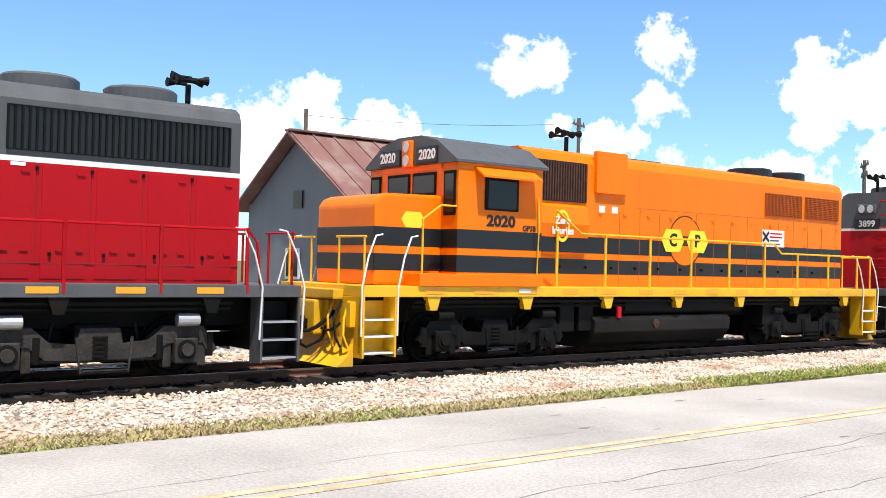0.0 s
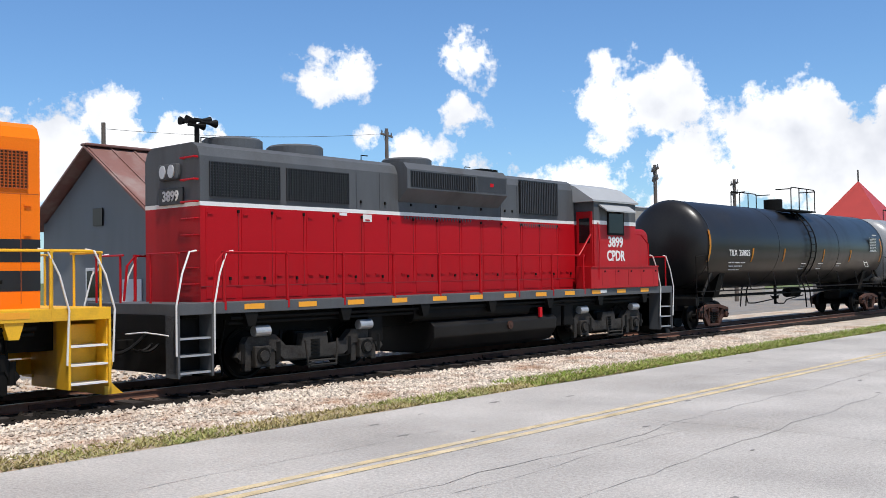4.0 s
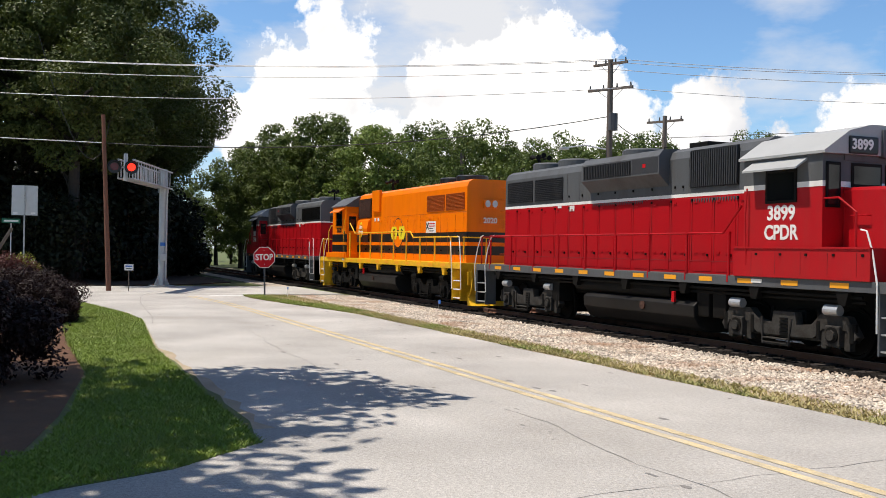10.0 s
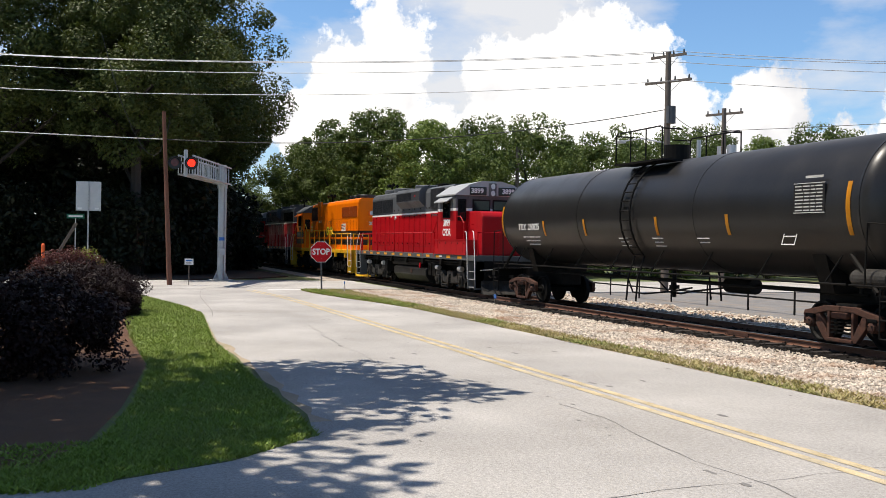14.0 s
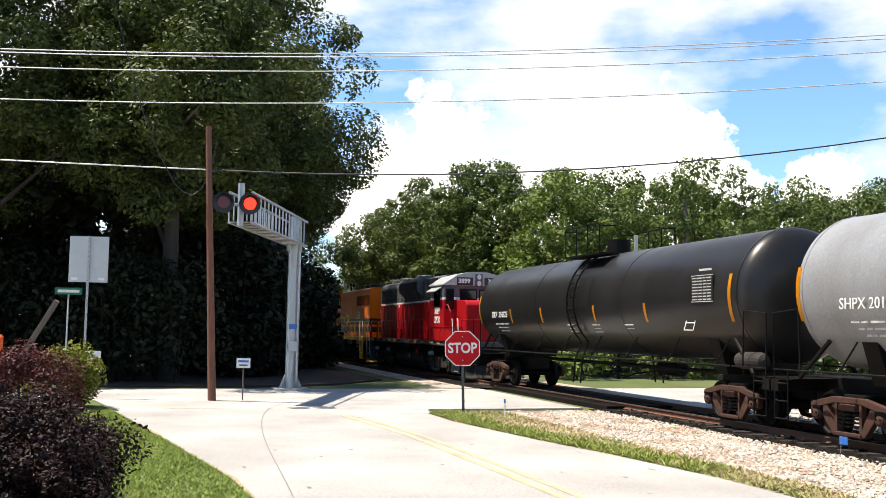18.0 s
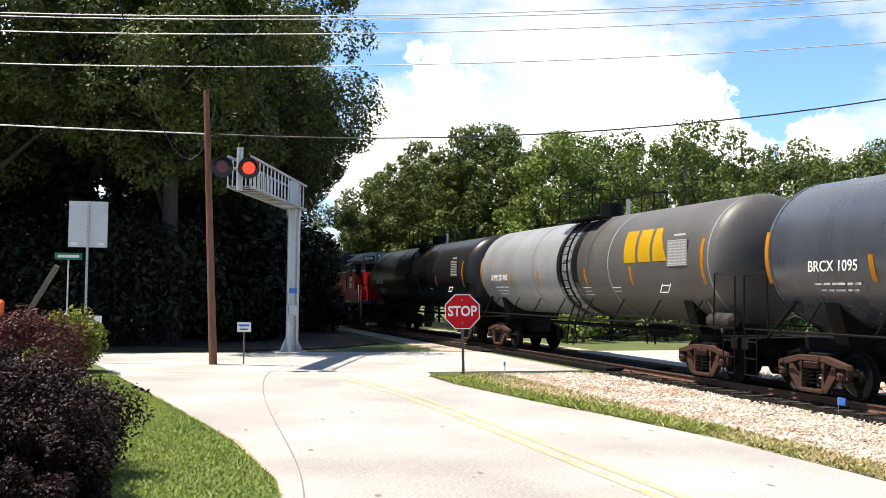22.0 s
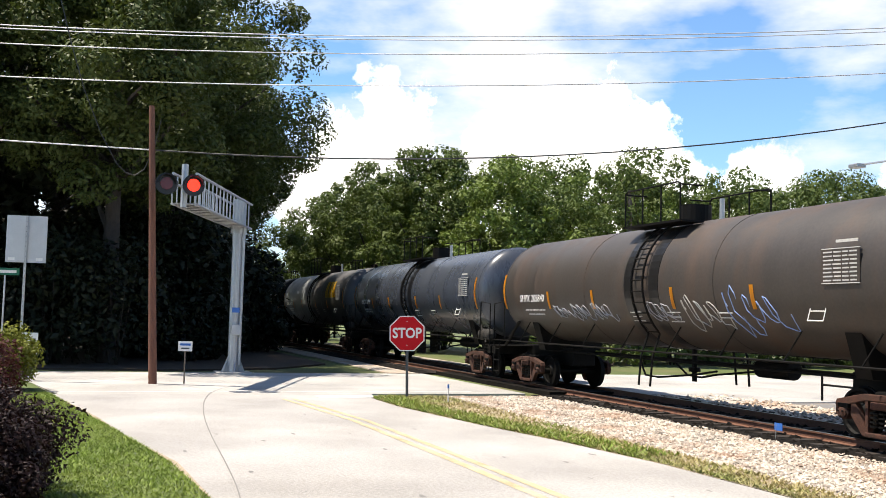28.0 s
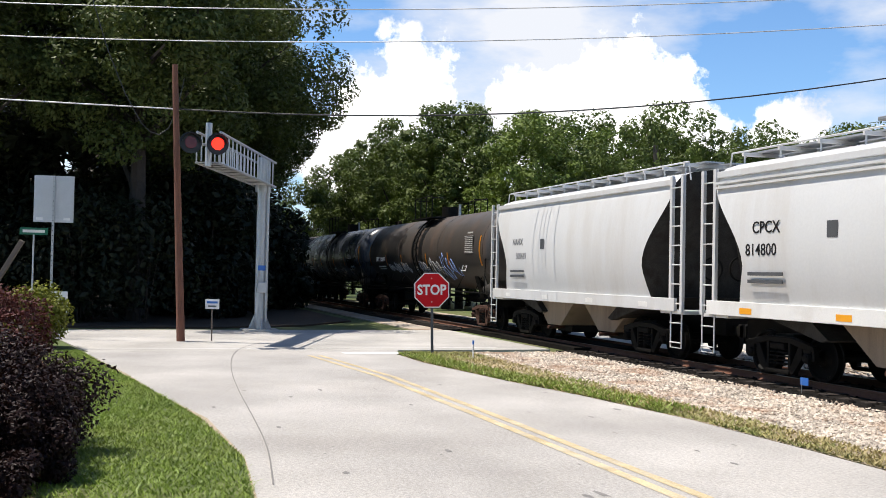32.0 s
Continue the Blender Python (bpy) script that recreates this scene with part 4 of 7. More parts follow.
        part("jumper_cable", pipe(B(), pts, 0.03, 6), M_STEEL, lo, "black jumper cable between cars")
        for q in (-0.75, -0.95, 0.8):
            pts = [(e * (end + 0.03 + 0.1 * i), q, 0.95 - 0.1 * i + 0.02 * i * i) for i in range(5)]
            part("air_hose", pipe(B(), pts, 0.026, 6), M_STEEL, lo, "black air hose")
        part("cut_lever", pipe(B(), [(e * (end + 0.06), -1.3, 1.1), (e * (end + 0.1), -0.6, 1.14), (e * (end + 0.16), -0.1, 1.1)], 0.014), M_WHITE, lo)
    # long hood, in lower and upper colour, with rounded roof edges
    h0, h1 = X(-7.5), X(4.2)
    zs = 3.47
    part("hood_lower", box(B(), h0, h1, -0.9, 0.9, 1.541, zs), hood_low, lo)
    top = [(-0.9, zs + 0.075), (-0.9, 4.22), (-0.82, 4.36), (-0.66, 4.43), (0.66, 4.43), (0.82, 4.36), (0.9, 4.22), (0.9, zs + 0.075)]
    part("hood_upper", prism(B(), top, "x", h0, h1), hood_high, lo)
    part("stripe", box(B(), h0, h1, -0.902, 0.902, zs, zs + 0.075), M_WHITE if red else hood_low, lo, "white stripe along the hood" if red else "")
    if not red:
        for z0, z1 in ((1.84, 2.19), (2.34, 2.73)):
            part("stripe", box(B(), h0 - 0.004, h1, -0.904, 0.904, z0, z1), M_BLACKP, lo, "black stripe along the hood")
    # doors with hinges and latches
    r = random.Random(number)
    door = box(B(), -0.33, 0.33, -0.006, 0.006, -0.83, 0.86, 0.004)
    dm = bpy.data.meshes.new("hood_door")
    door.to_mesh(dm)
    door.free()
    dm.materials.append(hood_low)
    latch = box(B(), -0.022, 0.022, -0.02, 0.02, -0.03, 0.03, 0.006)
    lm = bpy.data.meshes.new("latch")
    latch.to_mesh(lm)
    latch.free()
    lm.materials.append(M_STEEL)
    hinge = box(B(), -0.06, 0.06, -0.012, 0.012, -0.014, 0.014)
    hm = bpy.data.meshes.new("hinge")
    hinge.to_mesh(hm)
    hinge.free()
    hm.materials.append(hood_low)
    for s in (-1, 1):
        n = 15
        for i in range(n):
            x = h0 + 0.45 + (h1 - h0 - 0.9) * i / (n - 1)
            d = share("hood_door", dm, lo, Matrix.Translation((x, s * 0.903, 2.5))) if red else None
            host = d if d else lo
            off = Vector((0, 0, 0)) if d else Vector((x, s * 0.903, 2.5))
            for z in (-0.5,):
                share("latch", lm, host, Matrix.Translation(off + Vector((0.2, s * 0.02, z))))
            for dx_, z in ((-0.24, -0.44), (0.05, -0.44), (-0.24, 0.82)) if red else ((-0.24, 0.3), (-0.24, 0.82)):
                share("hinge", hm, host, Matrix.Translation(off + Vector((dx_, s * 0.014, z))))
        if red:
            for i in range(n - 1):
                x = h0 + 0.45 + (h1 - h0 - 0.9) * (i + 0.5) / (n - 1)
                part("door_seam", box(B(), x - 0.004, x + 0.004, s * 0.9, s * 0.9105, 1.86, 3.4), M_REDSEAM, lo)
                share("lift_hook", lm, lo, Matrix.Translation((x, s * 0.91, 3.38)))
            part("hood_seam", box(B(), h0, h1, s * 0.9, s * 0.912, 1.845, 1.862), M_REDSEAM, lo)
        # radiator grilles
        wide = number == "3881"
        for g0, g1 in (((-7.3, -3.95),) if wide else ((-7.3, -5.72), (-5.55, -3.95))):
            za, zb = (3.62, 4.14) if red else (3.58, 4.05)
            gr = part("radiator_grille", box(B(), X(g0), X(g1), s * 0.9, s * 0.908, za, zb), M_BLACKP if red else M_RUSTMESH, lo, "dark louvred radiator grille" if red else "brown mesh radiator grille")
            bm = B()
            k = 34 if wide else 26
            for i in range(k + 1):
                x = X(g0) + (X(g1) - X(g0)) * i / k
                box(bm, x - (0.016 if wide else 0.006), x + (0.016 if wide else 0.006), s * 0.905, s * 0.935, za, zb)
            for z in ((za, zb) if wide else np.linspace(za, zb, 13)):
                box(bm, X(g0), X(g1), s * 0.912, s * 0.928, z - 0.006, z + 0.006)
            part("grille_grid", bm, M_STEEL if wide else M_GRILLE if red else M_ORANGESEAM, gr)
        # inertial filter grille with vertical ribs
        x0, x1 = (X(1.78), X(3.4)) if red else (X(2.45), X(4.1))
        za, zb = (3.64, 4.34) if red else (3.52, 4.22)
        gr = part("filter_grille", box(B(), x0, x1, s * 0.9, s * 0.93, za, zb), M_BLACKP, lo, "dark ribbed air filter grille")
        bm = B()
        for i in range(22):
            x = x0 + (x1 - x0) * (i + 0.5) / 22
            box(bm, x - 0.018, x + 0.018, s * 0.93, s * 0.965, za + 0.02, zb - 0.02)
        part("ribs", bm, M_GRILLE if red else M_RUST, gr)
        if red:
            # grey teeth on the hood side, drawn as the shadows of the ribs above
            bm = B()
            for i in range(18):
                x = x0 + (x1 - x0) * (i + 0.5) / 18
                prism(bm, [(x - 0.03, 3.42), (x + 0.03, 3.42), (x, 3.30)], "y", s * 0.905, s * 0.92)
            for i in range(24):
                x = X(-2.35) + X(2.3) * (i + 0.5) / 24
                prism(bm, [(x - 0.03, 3.45), (x + 0.03, 3.45), (x, 3.37)], "y", s * 0.905, s * 0.92)
            tagged(part("drip_teeth", bm, M_GREY, lo), kind="stuff")
            # flared dynamic brake housing
            bm = prism(B(), [(s * 0.9, 3.72), (s * 1.2, 3.95), (s * 1.2, 4.3), (s * 1.08, 4.42), (s * 0.6, 4.46)], "x", X(-2.5), X(0.95))
            db = part("brake_housing", bm, hood_high, lo, "flared grey housing on the hood roof")
            bm = box(B(), X(-2.4), X(-0.2), s * 1.2, s * 1.205, 3.98, 4.27)
            g = part("housing_grille", bm, M_BLACKP, db)
            bm = B()
            for i in range(28):
                x = X(-2.38) + X(2.16) * (i + 0.5) / 28
                box(bm, x - 0.014, x + 0.014, s * 1.204, s * 1.225, 3.99, 4.26)
            part("grille_grid", bm, M_GRILLE, g)
            part("housing_end", box(B(), X(-0.16), X(0.9), s * 1.2, s * 1.206, 3.99, 4.28), M_GRILLE, db, "darker side panel of the housing")
            for q in (-3.6, -2.9, -2.1, -1.3, -0.5, 0.3, 1.2, 1.5):
                share("latch", lm, lo, Matrix.Translation((X(q), s * 0.91, 3.68)))
            for q in (-3.72, -3.05, 1.05, 1.7):
                part("panel_seam", box(B(), X(q) - 0.005, X(q) + 0.005, s * 0.9, s * 0.9045, 3.56, 4.2), M_GRILLE, lo)
            part("label_plate", box(B(), X(0.3), X(0.42), s * 1.206, s * 1.211, 4.1, 4.17), M_STOPRED, db, "small red plate")
            part("notice", box(B(), X(-3.55), X(-3.3), s * 0.911, s * 0.916, 3.28, 3.45), M_WHITE, lo, "small white notice")
            part("notice", box(B(), X(-4.2), X(-4.0), s * 0.911, s * 0.916, 3.40, 3.46), M_WHITE, lo, "small white notice")
        else:
            part("raised_panel", box(B(), X(1.25), X(2.2), s * 0.86, s * 0.99, 3.72, 4.48, 0.02), hood_high, lo)
            for x in (1.95, 1.55):
                part("notice", box(B(), X(x) - 0.1, X(x) + 0.1, s * 0.907, s * 0.912, 3.34, 3.5), M_WHITE, lo, "small white notice")
            for i in range(14):
                x = X(-7.2) + i * X(0.66)
                part("door_seam", box(B(), x - 0.005, x + 0.005, s * 0.9, s * 0.9055, 1.62, 3.42 if i % 3 else 3.5), M_ORANGESEAM, lo)
            part("hood_seam", box(B(), h0, X(0.8), s * 0.9, s * 0.9045, 3.50, 3.51), M_ORANGESEAM, lo)
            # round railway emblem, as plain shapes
            cx, cz = X(-0.85), 2.75
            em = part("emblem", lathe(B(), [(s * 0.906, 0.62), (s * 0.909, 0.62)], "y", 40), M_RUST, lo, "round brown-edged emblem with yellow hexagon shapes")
            em.location = (cx, 0, cz)
            part("emblem_disc", lathe(B(), [(s * 0.909, 0.585), (s * 0.912, 0.585)], "y", 40), M_ORANGE, em)
            part("emblem_band", box(B(), -0.6, 0.6, s * 0.911, s * 0.914, -0.12, 0.12), M_RUST, em)
            for q in (-1, 1):
                part("hexagon", prism(B(), [(q * 0.88, 0), (q * 0.72, 0.27), (q * 0.2, 0.27), (q * 0.06, 0), (q * 0.2, -0.27), (q * 0.72, -0.27)], "y", s * 0.914, s * 0.918), mat("emblem_yellow", (0.8, 0.68, 0.03), 0.4, var=0.08), em, "bright yellow hexagon")
            for q, ch in ((-1, "C"), (1, "P")):
                lettering("emblem_letter", ch, 0.42, facing(s * -1 * q * 0.46, s * 0.92, 0, s), M_BLACKP, em, bold=0.012)
            # white safety placard with plain bars
            pc = part("placard", box(B(), X(-4.8), X(-3.85), s * 0.91, s * 0.916, 2.72, 3.2), M_WHITE, lo, "white safety placard with black cross and grey bars")
            bm = B()
            x = X(-4.0) if s > 0 else X(-4.65)
            for a in (-1, 1):
                b2 = box(B(), -0.19, 0.19, -0.001, 0.004, -0.035, 0.035)
                b2.transform(Matrix.Translation((x, s * 0.918, 3.0)) @ Matrix.Rotation(radians(45 * a), 4, "Y"))
                m2 = bpy.data.meshes.new("t")
                b2.to_mesh(m2)
                b2.free()
                bm.from_mesh(m2)
                bpy.data.meshes.remove(m2)
            part("cross", bm, M_BLACKP, pc)
            for i, w in enumerate((0.55, 0.55, 0.4, 0.45)):
                x0b = (X(-4.18) - w) if s > 0 else X(-4.48)
                part("text_bar", box(B(), x0b, x0b + w, s * 0.917, s * 0.92, 3.08 - i * 0.1, 3.12 - i * 0.1), M_STOPRED if i < 2 else M_GREY, pc)
            # bulged blower duct behind the cab
            bm = prism(B(), [(s * 0.9, 2.3), (s * 1.02, 2.5), (s * 1.1, 3.0), (s * 1.02, 3.4), (s * 0.9, 3.48)], "x", X(2.5), X(4.05))
            dc = part("blower_duct", bm, hood_low, lo, "bulged orange duct with a yellow ring and white words")
            tor = lathe(B(), [(s * 1.095, 0.3), (s * 1.112, 0.3), (s * 1.112, 0.24), (s * 1.095, 0.24), (s * 1.095, 0.3)], "y", 28, False)
            zr = part("ring", tor, mat("emblem_yellow", (0.8, 0.68, 0.03), 0.4, var=0.08), dc)
            zr.matrix_basis = Matrix.Translation((X(3.3), 0, 2.95)) @ Matrix.Diagonal((0.7, 1, 1.15, 1))
            lettering("slogan", "Zero\nInjuries", 0.22, facing(X(3.3), s * 1.118, 2.95, s), M_WHITE, dc, bold=0.006)
            part("duct_stripe", box(B(), X(2.5), X(4.05), s * 0.96, s * 1.05, 2.34, 2.73), M_BLACKP, dc)
    # end of the long hood
    for z0, z1 in ((3.52, 3.78) if red else (3.05, 3.3),):
        nb = part("number_board", box(B(), h0 - 0.03, h0, -0.4, 0.4, z0, z1, 0.01), M_BLACKP if red else hood_low, lo, "number board on the hood end")
        for y in (0.0,):
            lettering("number", number, 0.27, pose(h0 - 0.034, y, (z0 + z1) / 2, 90, 0, -90), M_WHITE, lo, bold=0.008)
    hl = part("headlight", box(B(), h0 - 0.1, h0, -0.3, 0.3, 3.9 if red else 3.62, 4.14 if red else 3.86, 0.03), hood_high, lo, "twin sealed-beam headlight")
    for y in (-0.14, 0.14):
        part("lens", rod(B(), (h0 - 0.12, y, 4.02 if red else 3.74), (h0 - 0.09, y, 4.02 if red else 3.74), 0.1, 14), M_ALU, hl)
    for z in np.linspace(1.9, 4.2, 8):
        part("ladder_rung", pipe(B(), [(h0, -0.85, z), (h0 - 0.09, -0.85, z), (h0 - 0.09, -0.42, z), (h0, -0.42, z)], 0.016), hood_low, lo)
    # roof fans, exhaust, horn
    for x in ((-6.15, -4.6, -1.3) if red else (-6.0, -4.5)):
        bm = lathe(B(), [(4.40, 0.6), (4.62, 0.6), (4.66, 0.55), (4.66, 0.48), (4.60, 0.46), (4.58, 0.1)], "z", 28)
        f = part("roof_fan", bm, M_GREY if red else M_BLACKP, lo, "round roof fan housing")
        f.location = (X(x), 0, 0)
        bm = B()
        for i in range(12):
            a = math.pi * i / 12
            rod(bm, (X(x) - 0.5 * math.cos(a), -0.5 * math.sin(a), 4.655), (X(x) + 0.5 * math.cos(a), 0.5 * math.sin(a), 4.655), 0.008, 4)
        part("fan_guard", bm, M_STEEL, lo)
    bm = box(B(), X(-0.6) if not red else X(1.0), X(0.7) if not red else X(1.65), -0.35, 0.35, 4.42, 4.6 if red else 4.5, 0.03)
    part("exhaust_pipe", bm, M_STEEL, lo)
    hx = X(-6.95) if red else X(2.2)
    hn = part("horn", rod(B(), (hx, 0, 4.4), (hx, 0, 4.86), 0.05, 8), M_STEEL, lo, "cluster of black air horns")
    for dy, dz, dd in ((-0.2, 0.02, 1), (0.0, 0.1, 1), (0.2, 0.02, 1), (-0.1, 0.06, -1), (0.12, 0.06, -1)):
        bm = rod(B(), (hx - dd * 0.06, dy, 4.88 + dz), (hx + dd * 0.14, dy, 4.88 + dz), 0.03, 8)
        rod(bm, (hx + dd * 0.14, dy, 4.88 + dz), (hx + dd * 0.3, dy, 4.88 + dz), 0.03, 10, 0.085)
        part("trumpet", bm, M_STEEL, hn)
    bm = B()
    for x in (-7.2, -3.2, 0.2, 1.2):
        rod(bm, (X(x), -0.5, 4.43), (X(x), -0.5, 4.56), 0.012, 5)
        rod(bm, (X(x), -0.5, 4.56), (X(x) + 0.2, -0.5, 4.56), 0.012, 5)
    part("roof_grab", bm, M_STEEL, lo)
    # cab
    c0, c1 = X(4.25), X(6.35)
    sill, eave = 1.541, 3.96
    bm = B()
    body = [(-1.5, sill), (-1.5, eave), (1.5, eave), (1.5, sill)]
    prism(bm, body, "x", c0, c1)
    cab = part("cab", bm, cabm, lo, "cab with side windows")
    roof = [(-1.56, eave), (-1.56, eave + 0.04), (-0.95, 4.32), (-0.4, 4.43), (0.4, 4.43), (0.95, 4.32), (1.56, eave + 0.04), (1.56, eave)]
    part("cab_roof", prism(B(), roof, "x", c0 - 0.12, c1 + 0.1), M_ROOFGREY if red else M_GREY, cab, "pale grey cab roof" if red else "grey cab roof")
    if red:
        part("cab_band", box(B(), c0 - 0.003, c1 + 0.003, -1.504, 1.504, 3.55, eave), M_GREY, cab, "dark grey band")
        part("cab_stripe", box(B(), c0 - 0.004, c1 + 0.004, -1.507, 1.507, 3.45, 3.55), M_WHITE, cab, "white stripe")
    else:
        for z0, z1 in ((1.84, 2.19), (2.34, 2.73)):
            part("cab_stripe", box(B(), c0 - 0.004, c1 + 0.004, -1.504, 1.504, z0, z1), M_BLACKP, cab, "black stripe")
    for s in (-1, 1):
        wx = (c0 + c1) / 2
        wf = part("side_window", box(B(), wx - 0.44, wx + 0.44, s * 1.5, s * 1.53, 3.14 if red else 3.16, 3.8, 0.02), M_STEEL, cab, "open sliding side window in a dark frame")
        part("pane", box(B(), wx - 0.37, wx + 0.37, s * 1.531, s * 1.536, 3.2, 3.75), M_GLASS, wf)
        bm = prism(B(), [(s * 1.5, 3.88), (s * 1.78, 3.74), (s * 1.78, 3.77), (s * 1.5, 3.92)], "x", wx - 0.85, wx + 0.7)
        part("sunshade", bm, M_ROOFGREY if red else M_ORANGE, cab, "tilted sheet-metal sunshade over the window")
        if red:
            lettering("number", number, 0.4, facing(wx, s * 1.505, 2.92, s), M_WHITE, cab, bold=0.011, stretch=1.0)
            lettering("reporting_mark", "CPDR", 0.4, facing(wx, s * 1.505, 2.5, s), M_WHITE, cab, bold=0.011, stretch=0.92)
        else:
            lettering("number", number, 0.3, facing(wx, s * 1.505, 2.93, s), M_BLACKP, cab, bold=0.012, stretch=1.25)
            lettering("class_mark", "GP38", 0.16, facing(c0 + 0.35, s * 1.505, 2.81, s), M_BLACKP, cab, bold=0.004)
        # grab iron by the cab door
        bm = pipe(B(), [(c0 + 0.14, s * 1.54, 1.8), (c0 + 0.14, s * 1.58, 2.9), (c0 + 0.14, s * 1.54, 3.5)], 0.016)
        part("grab_iron", bm, rail_m, cab)
        bx = part("battery_box", box(B(), c0 - 0.25 if red else c0 + 0.1, X(7.5) if red else X(7.2), s * 1.05, s * 1.545, 1.54, 2.2 if red else 1.80, 0.015), nose_m, lo, "battery box along the cab side")
        if red:
            for q in np.linspace(c0 + 0.3, X(7.2), 5):
                part("lid_seam", box(B(), q - 0.006, q + 0.006, s * 1.54, s * 1.549, 1.62, 2.1), M_REDSEAM, bx)
                part("lid_latch", box(B(), q + 0.12, q + 0.18, s * 1.54, s * 1.56, 2.02, 2.07), M_STEEL, bx)
            part("lid_edge", box(B(), c0 - 0.25, X(7.5), s * 1.54, s * 1.565, 2.17, 2.21), nose_m, bx)
        # cab door in the rear wall beside the hood
        dr = part("rear_door", box(B(), c0 - 0.03, c0, s * 0.95, s * 1.46, 1.75, 3.75, 0.01), cabm, cab)
        part("door_window", box(B(), c0 - 0.036, c0 - 0.03, s * 1.04, s * 1.38, 2.9, 3.6), M_GLASS, dr)
    # windscreens
    for y0, y1, z0 in ((-1.44, -1.08, 3.02), (-0.82, -0.05, 3.45), (0.05, 0.82, 3.45), (1.08, 1.44, 3.02)):
        wf = part("windscreen", box(B(), c1, c1 + 0.03, y0, y1, z0, 3.84, 0.015), M_STEEL, cab, "cab windscreen in a dark rubber frame")
        part("pane", box(B(), c1 + 0.03, c1 + 0.034, y0 + 0.05, y1 - 0.05, z0 + 0.06, 3.79), M_GLASS, wf)
    nb = part("number_board", box(B(), c1 + 0.03, c1 + 0.14, -0.98, -0.26, 3.97, 4.24, 0.03), M_BLACKP, cab, "black number board")
    nb2 = part("number_board", box(B(), c1 + 0.03, c1 + 0.14, 0.26, 0.98, 3.97, 4.24, 0.03), M_BLACKP, cab, "black number board")
    for y, b2 in ((-0.67, nb), (0.67, nb2)):
        lettering("number", number, 0.27, pose(c1 + 0.145, y, 4.105, 90, 0, 90), M_WHITE, b2, bold=0.008)
    hl = part("headlight", box(B(), c1 + 0.03, c1 + 0.16, -0.16, 0.16, 3.93, 4.37, 0.03), M_GREY if red else M_ORANGE, cab, "twin headlight")
    for z in (4.04, 4.26):
        part("lens", rod(B(), (c1 + 0.15, 0, z), (c1 + 0.18, 0, z), 0.09, 14), M_ALU, hl)
    part("brow", prism(B(), [(-1.0, 3.87), (1.0, 3.87), (0.95, 4.31), (0.4, 4.42), (-0.4, 4.42), (-0.95, 4.31)], "x", c1, c1 + 0.03), M_GREY if red else M_ORANGE, cab)
    # short low nose with rounded edges
    n1 = X(7.85)
    bm = prism(B(), [(c1, 1.541), (n1, 1.541), (n1, 3.18), (n1 - 0.1, 3.33), (n1 - 0.28, 3.41), (c1, 3.44)], "y", -1.02, 1.02, 0.07)
    ns = part("nose", bm, nose_m, lo, "low rounded short hood")
    if not red:
        for z0, z1 in ((1.84, 2.19), (2.34, 2.73)):
            part("nose_stripe", box(B(), c1 + 0.01, n1 + 0.005, -1.026, 1.026, z0, z1, 0.02), M_BLACKP, ns, "black stripe")
        for s in (-1, 1):
            part("hexagon", prism(B(), [(X(7.28), 2.9), (X(7.18), 3.05), (X(6.85), 3.05), (X(6.76), 2.9), (X(6.85), 2.75), (X(7.18), 2.75)], "y", s * 1.02, s * 1.027), mat("emblem_yellow", (0.8, 0.68, 0.03), 0.4, var=0.08), ns, "bright yellow hexagon")
    else:
        part("nose_door", box(B(), n1, n1 + 0.02, -0.4, 0.4, 1.7, 3.0, 0.01), nose_m, ns)
        for s in (-1, 1):
            bm = pipe(B(), [(c1 + 0.3, s * 1.0, 2.85), (c1 + 0.3, s * 1.1, 2.85), (c1 + 0.7, s * 1.1, 2.85), (c1 + 0.7, s * 1.0, 2.85)], 0.014)
            part("grab_iron", bm, M_RED, ns)
    # side handrails and their posts
    for s in (-1, 1):
        y = s * 1.46
        posts = np.linspace(-end + 1.0, c0 - 0.5, 9)
        bm = B()
        zr = 2.52
        if red:
            pts = [(-end + 0.75, y, 1.55), (-end + 0.82, y, 2.3), (-end + 1.0, y, zr), (c0 - 0.7, y, zr), (c0 - 0.1, y, 3.15)]
        else:
            pts = [(-end + 0.3, y, zr), (X(-3.9), y, zr), (X(-3.6), y, zr + 0.25), (X(3.1), y, zr + 0.25), (X(3.8), y, zr + 0.75)]
        pipe(bm, pts, 0.026)
        hr = part("handrail", bm, rail_m, lo, "side handrail")
        for x in posts:
            zt = zr + (0.25 if (not red and x > X(-3.7)) else 0)
            bm = rod(B(), (x, y, 1.5), (x, y, zt), 0.032, 6)
            box(bm, x - 0.022, x + 0.022, y + s * 0.02, y + s * 0.045, 1.40, 1.56)
            box(bm, x - 0.03, x + 0.03, y - 0.03, y + 0.03, zt - 0.03, zt + 0.03)
            part("handrail_post", bm, rail_m, lo)
        bm = pipe(B(), [(X(7.1), y, 1.55), (X(7.1), y, 2.9), (X(6.7), y, 3.2), (c1 - 0.1, y, 3.2)], 0.022)
        part("nose_handrail", bm, rail_m, lo)
    # fuel tank, air reservoirs and under-deck gear
    tank = [(-0.9, 0.32), (-1.22, 0.42), (-1.4, 0.68), (-1.42, 0.94), (-1.3, 1.03), (-1.0, 1.05), (1.0, 1.05), (1.3, 1.03), (1.42, 0.94), (1.4, 0.68), (1.22, 0.42), (0.9, 0.32)]
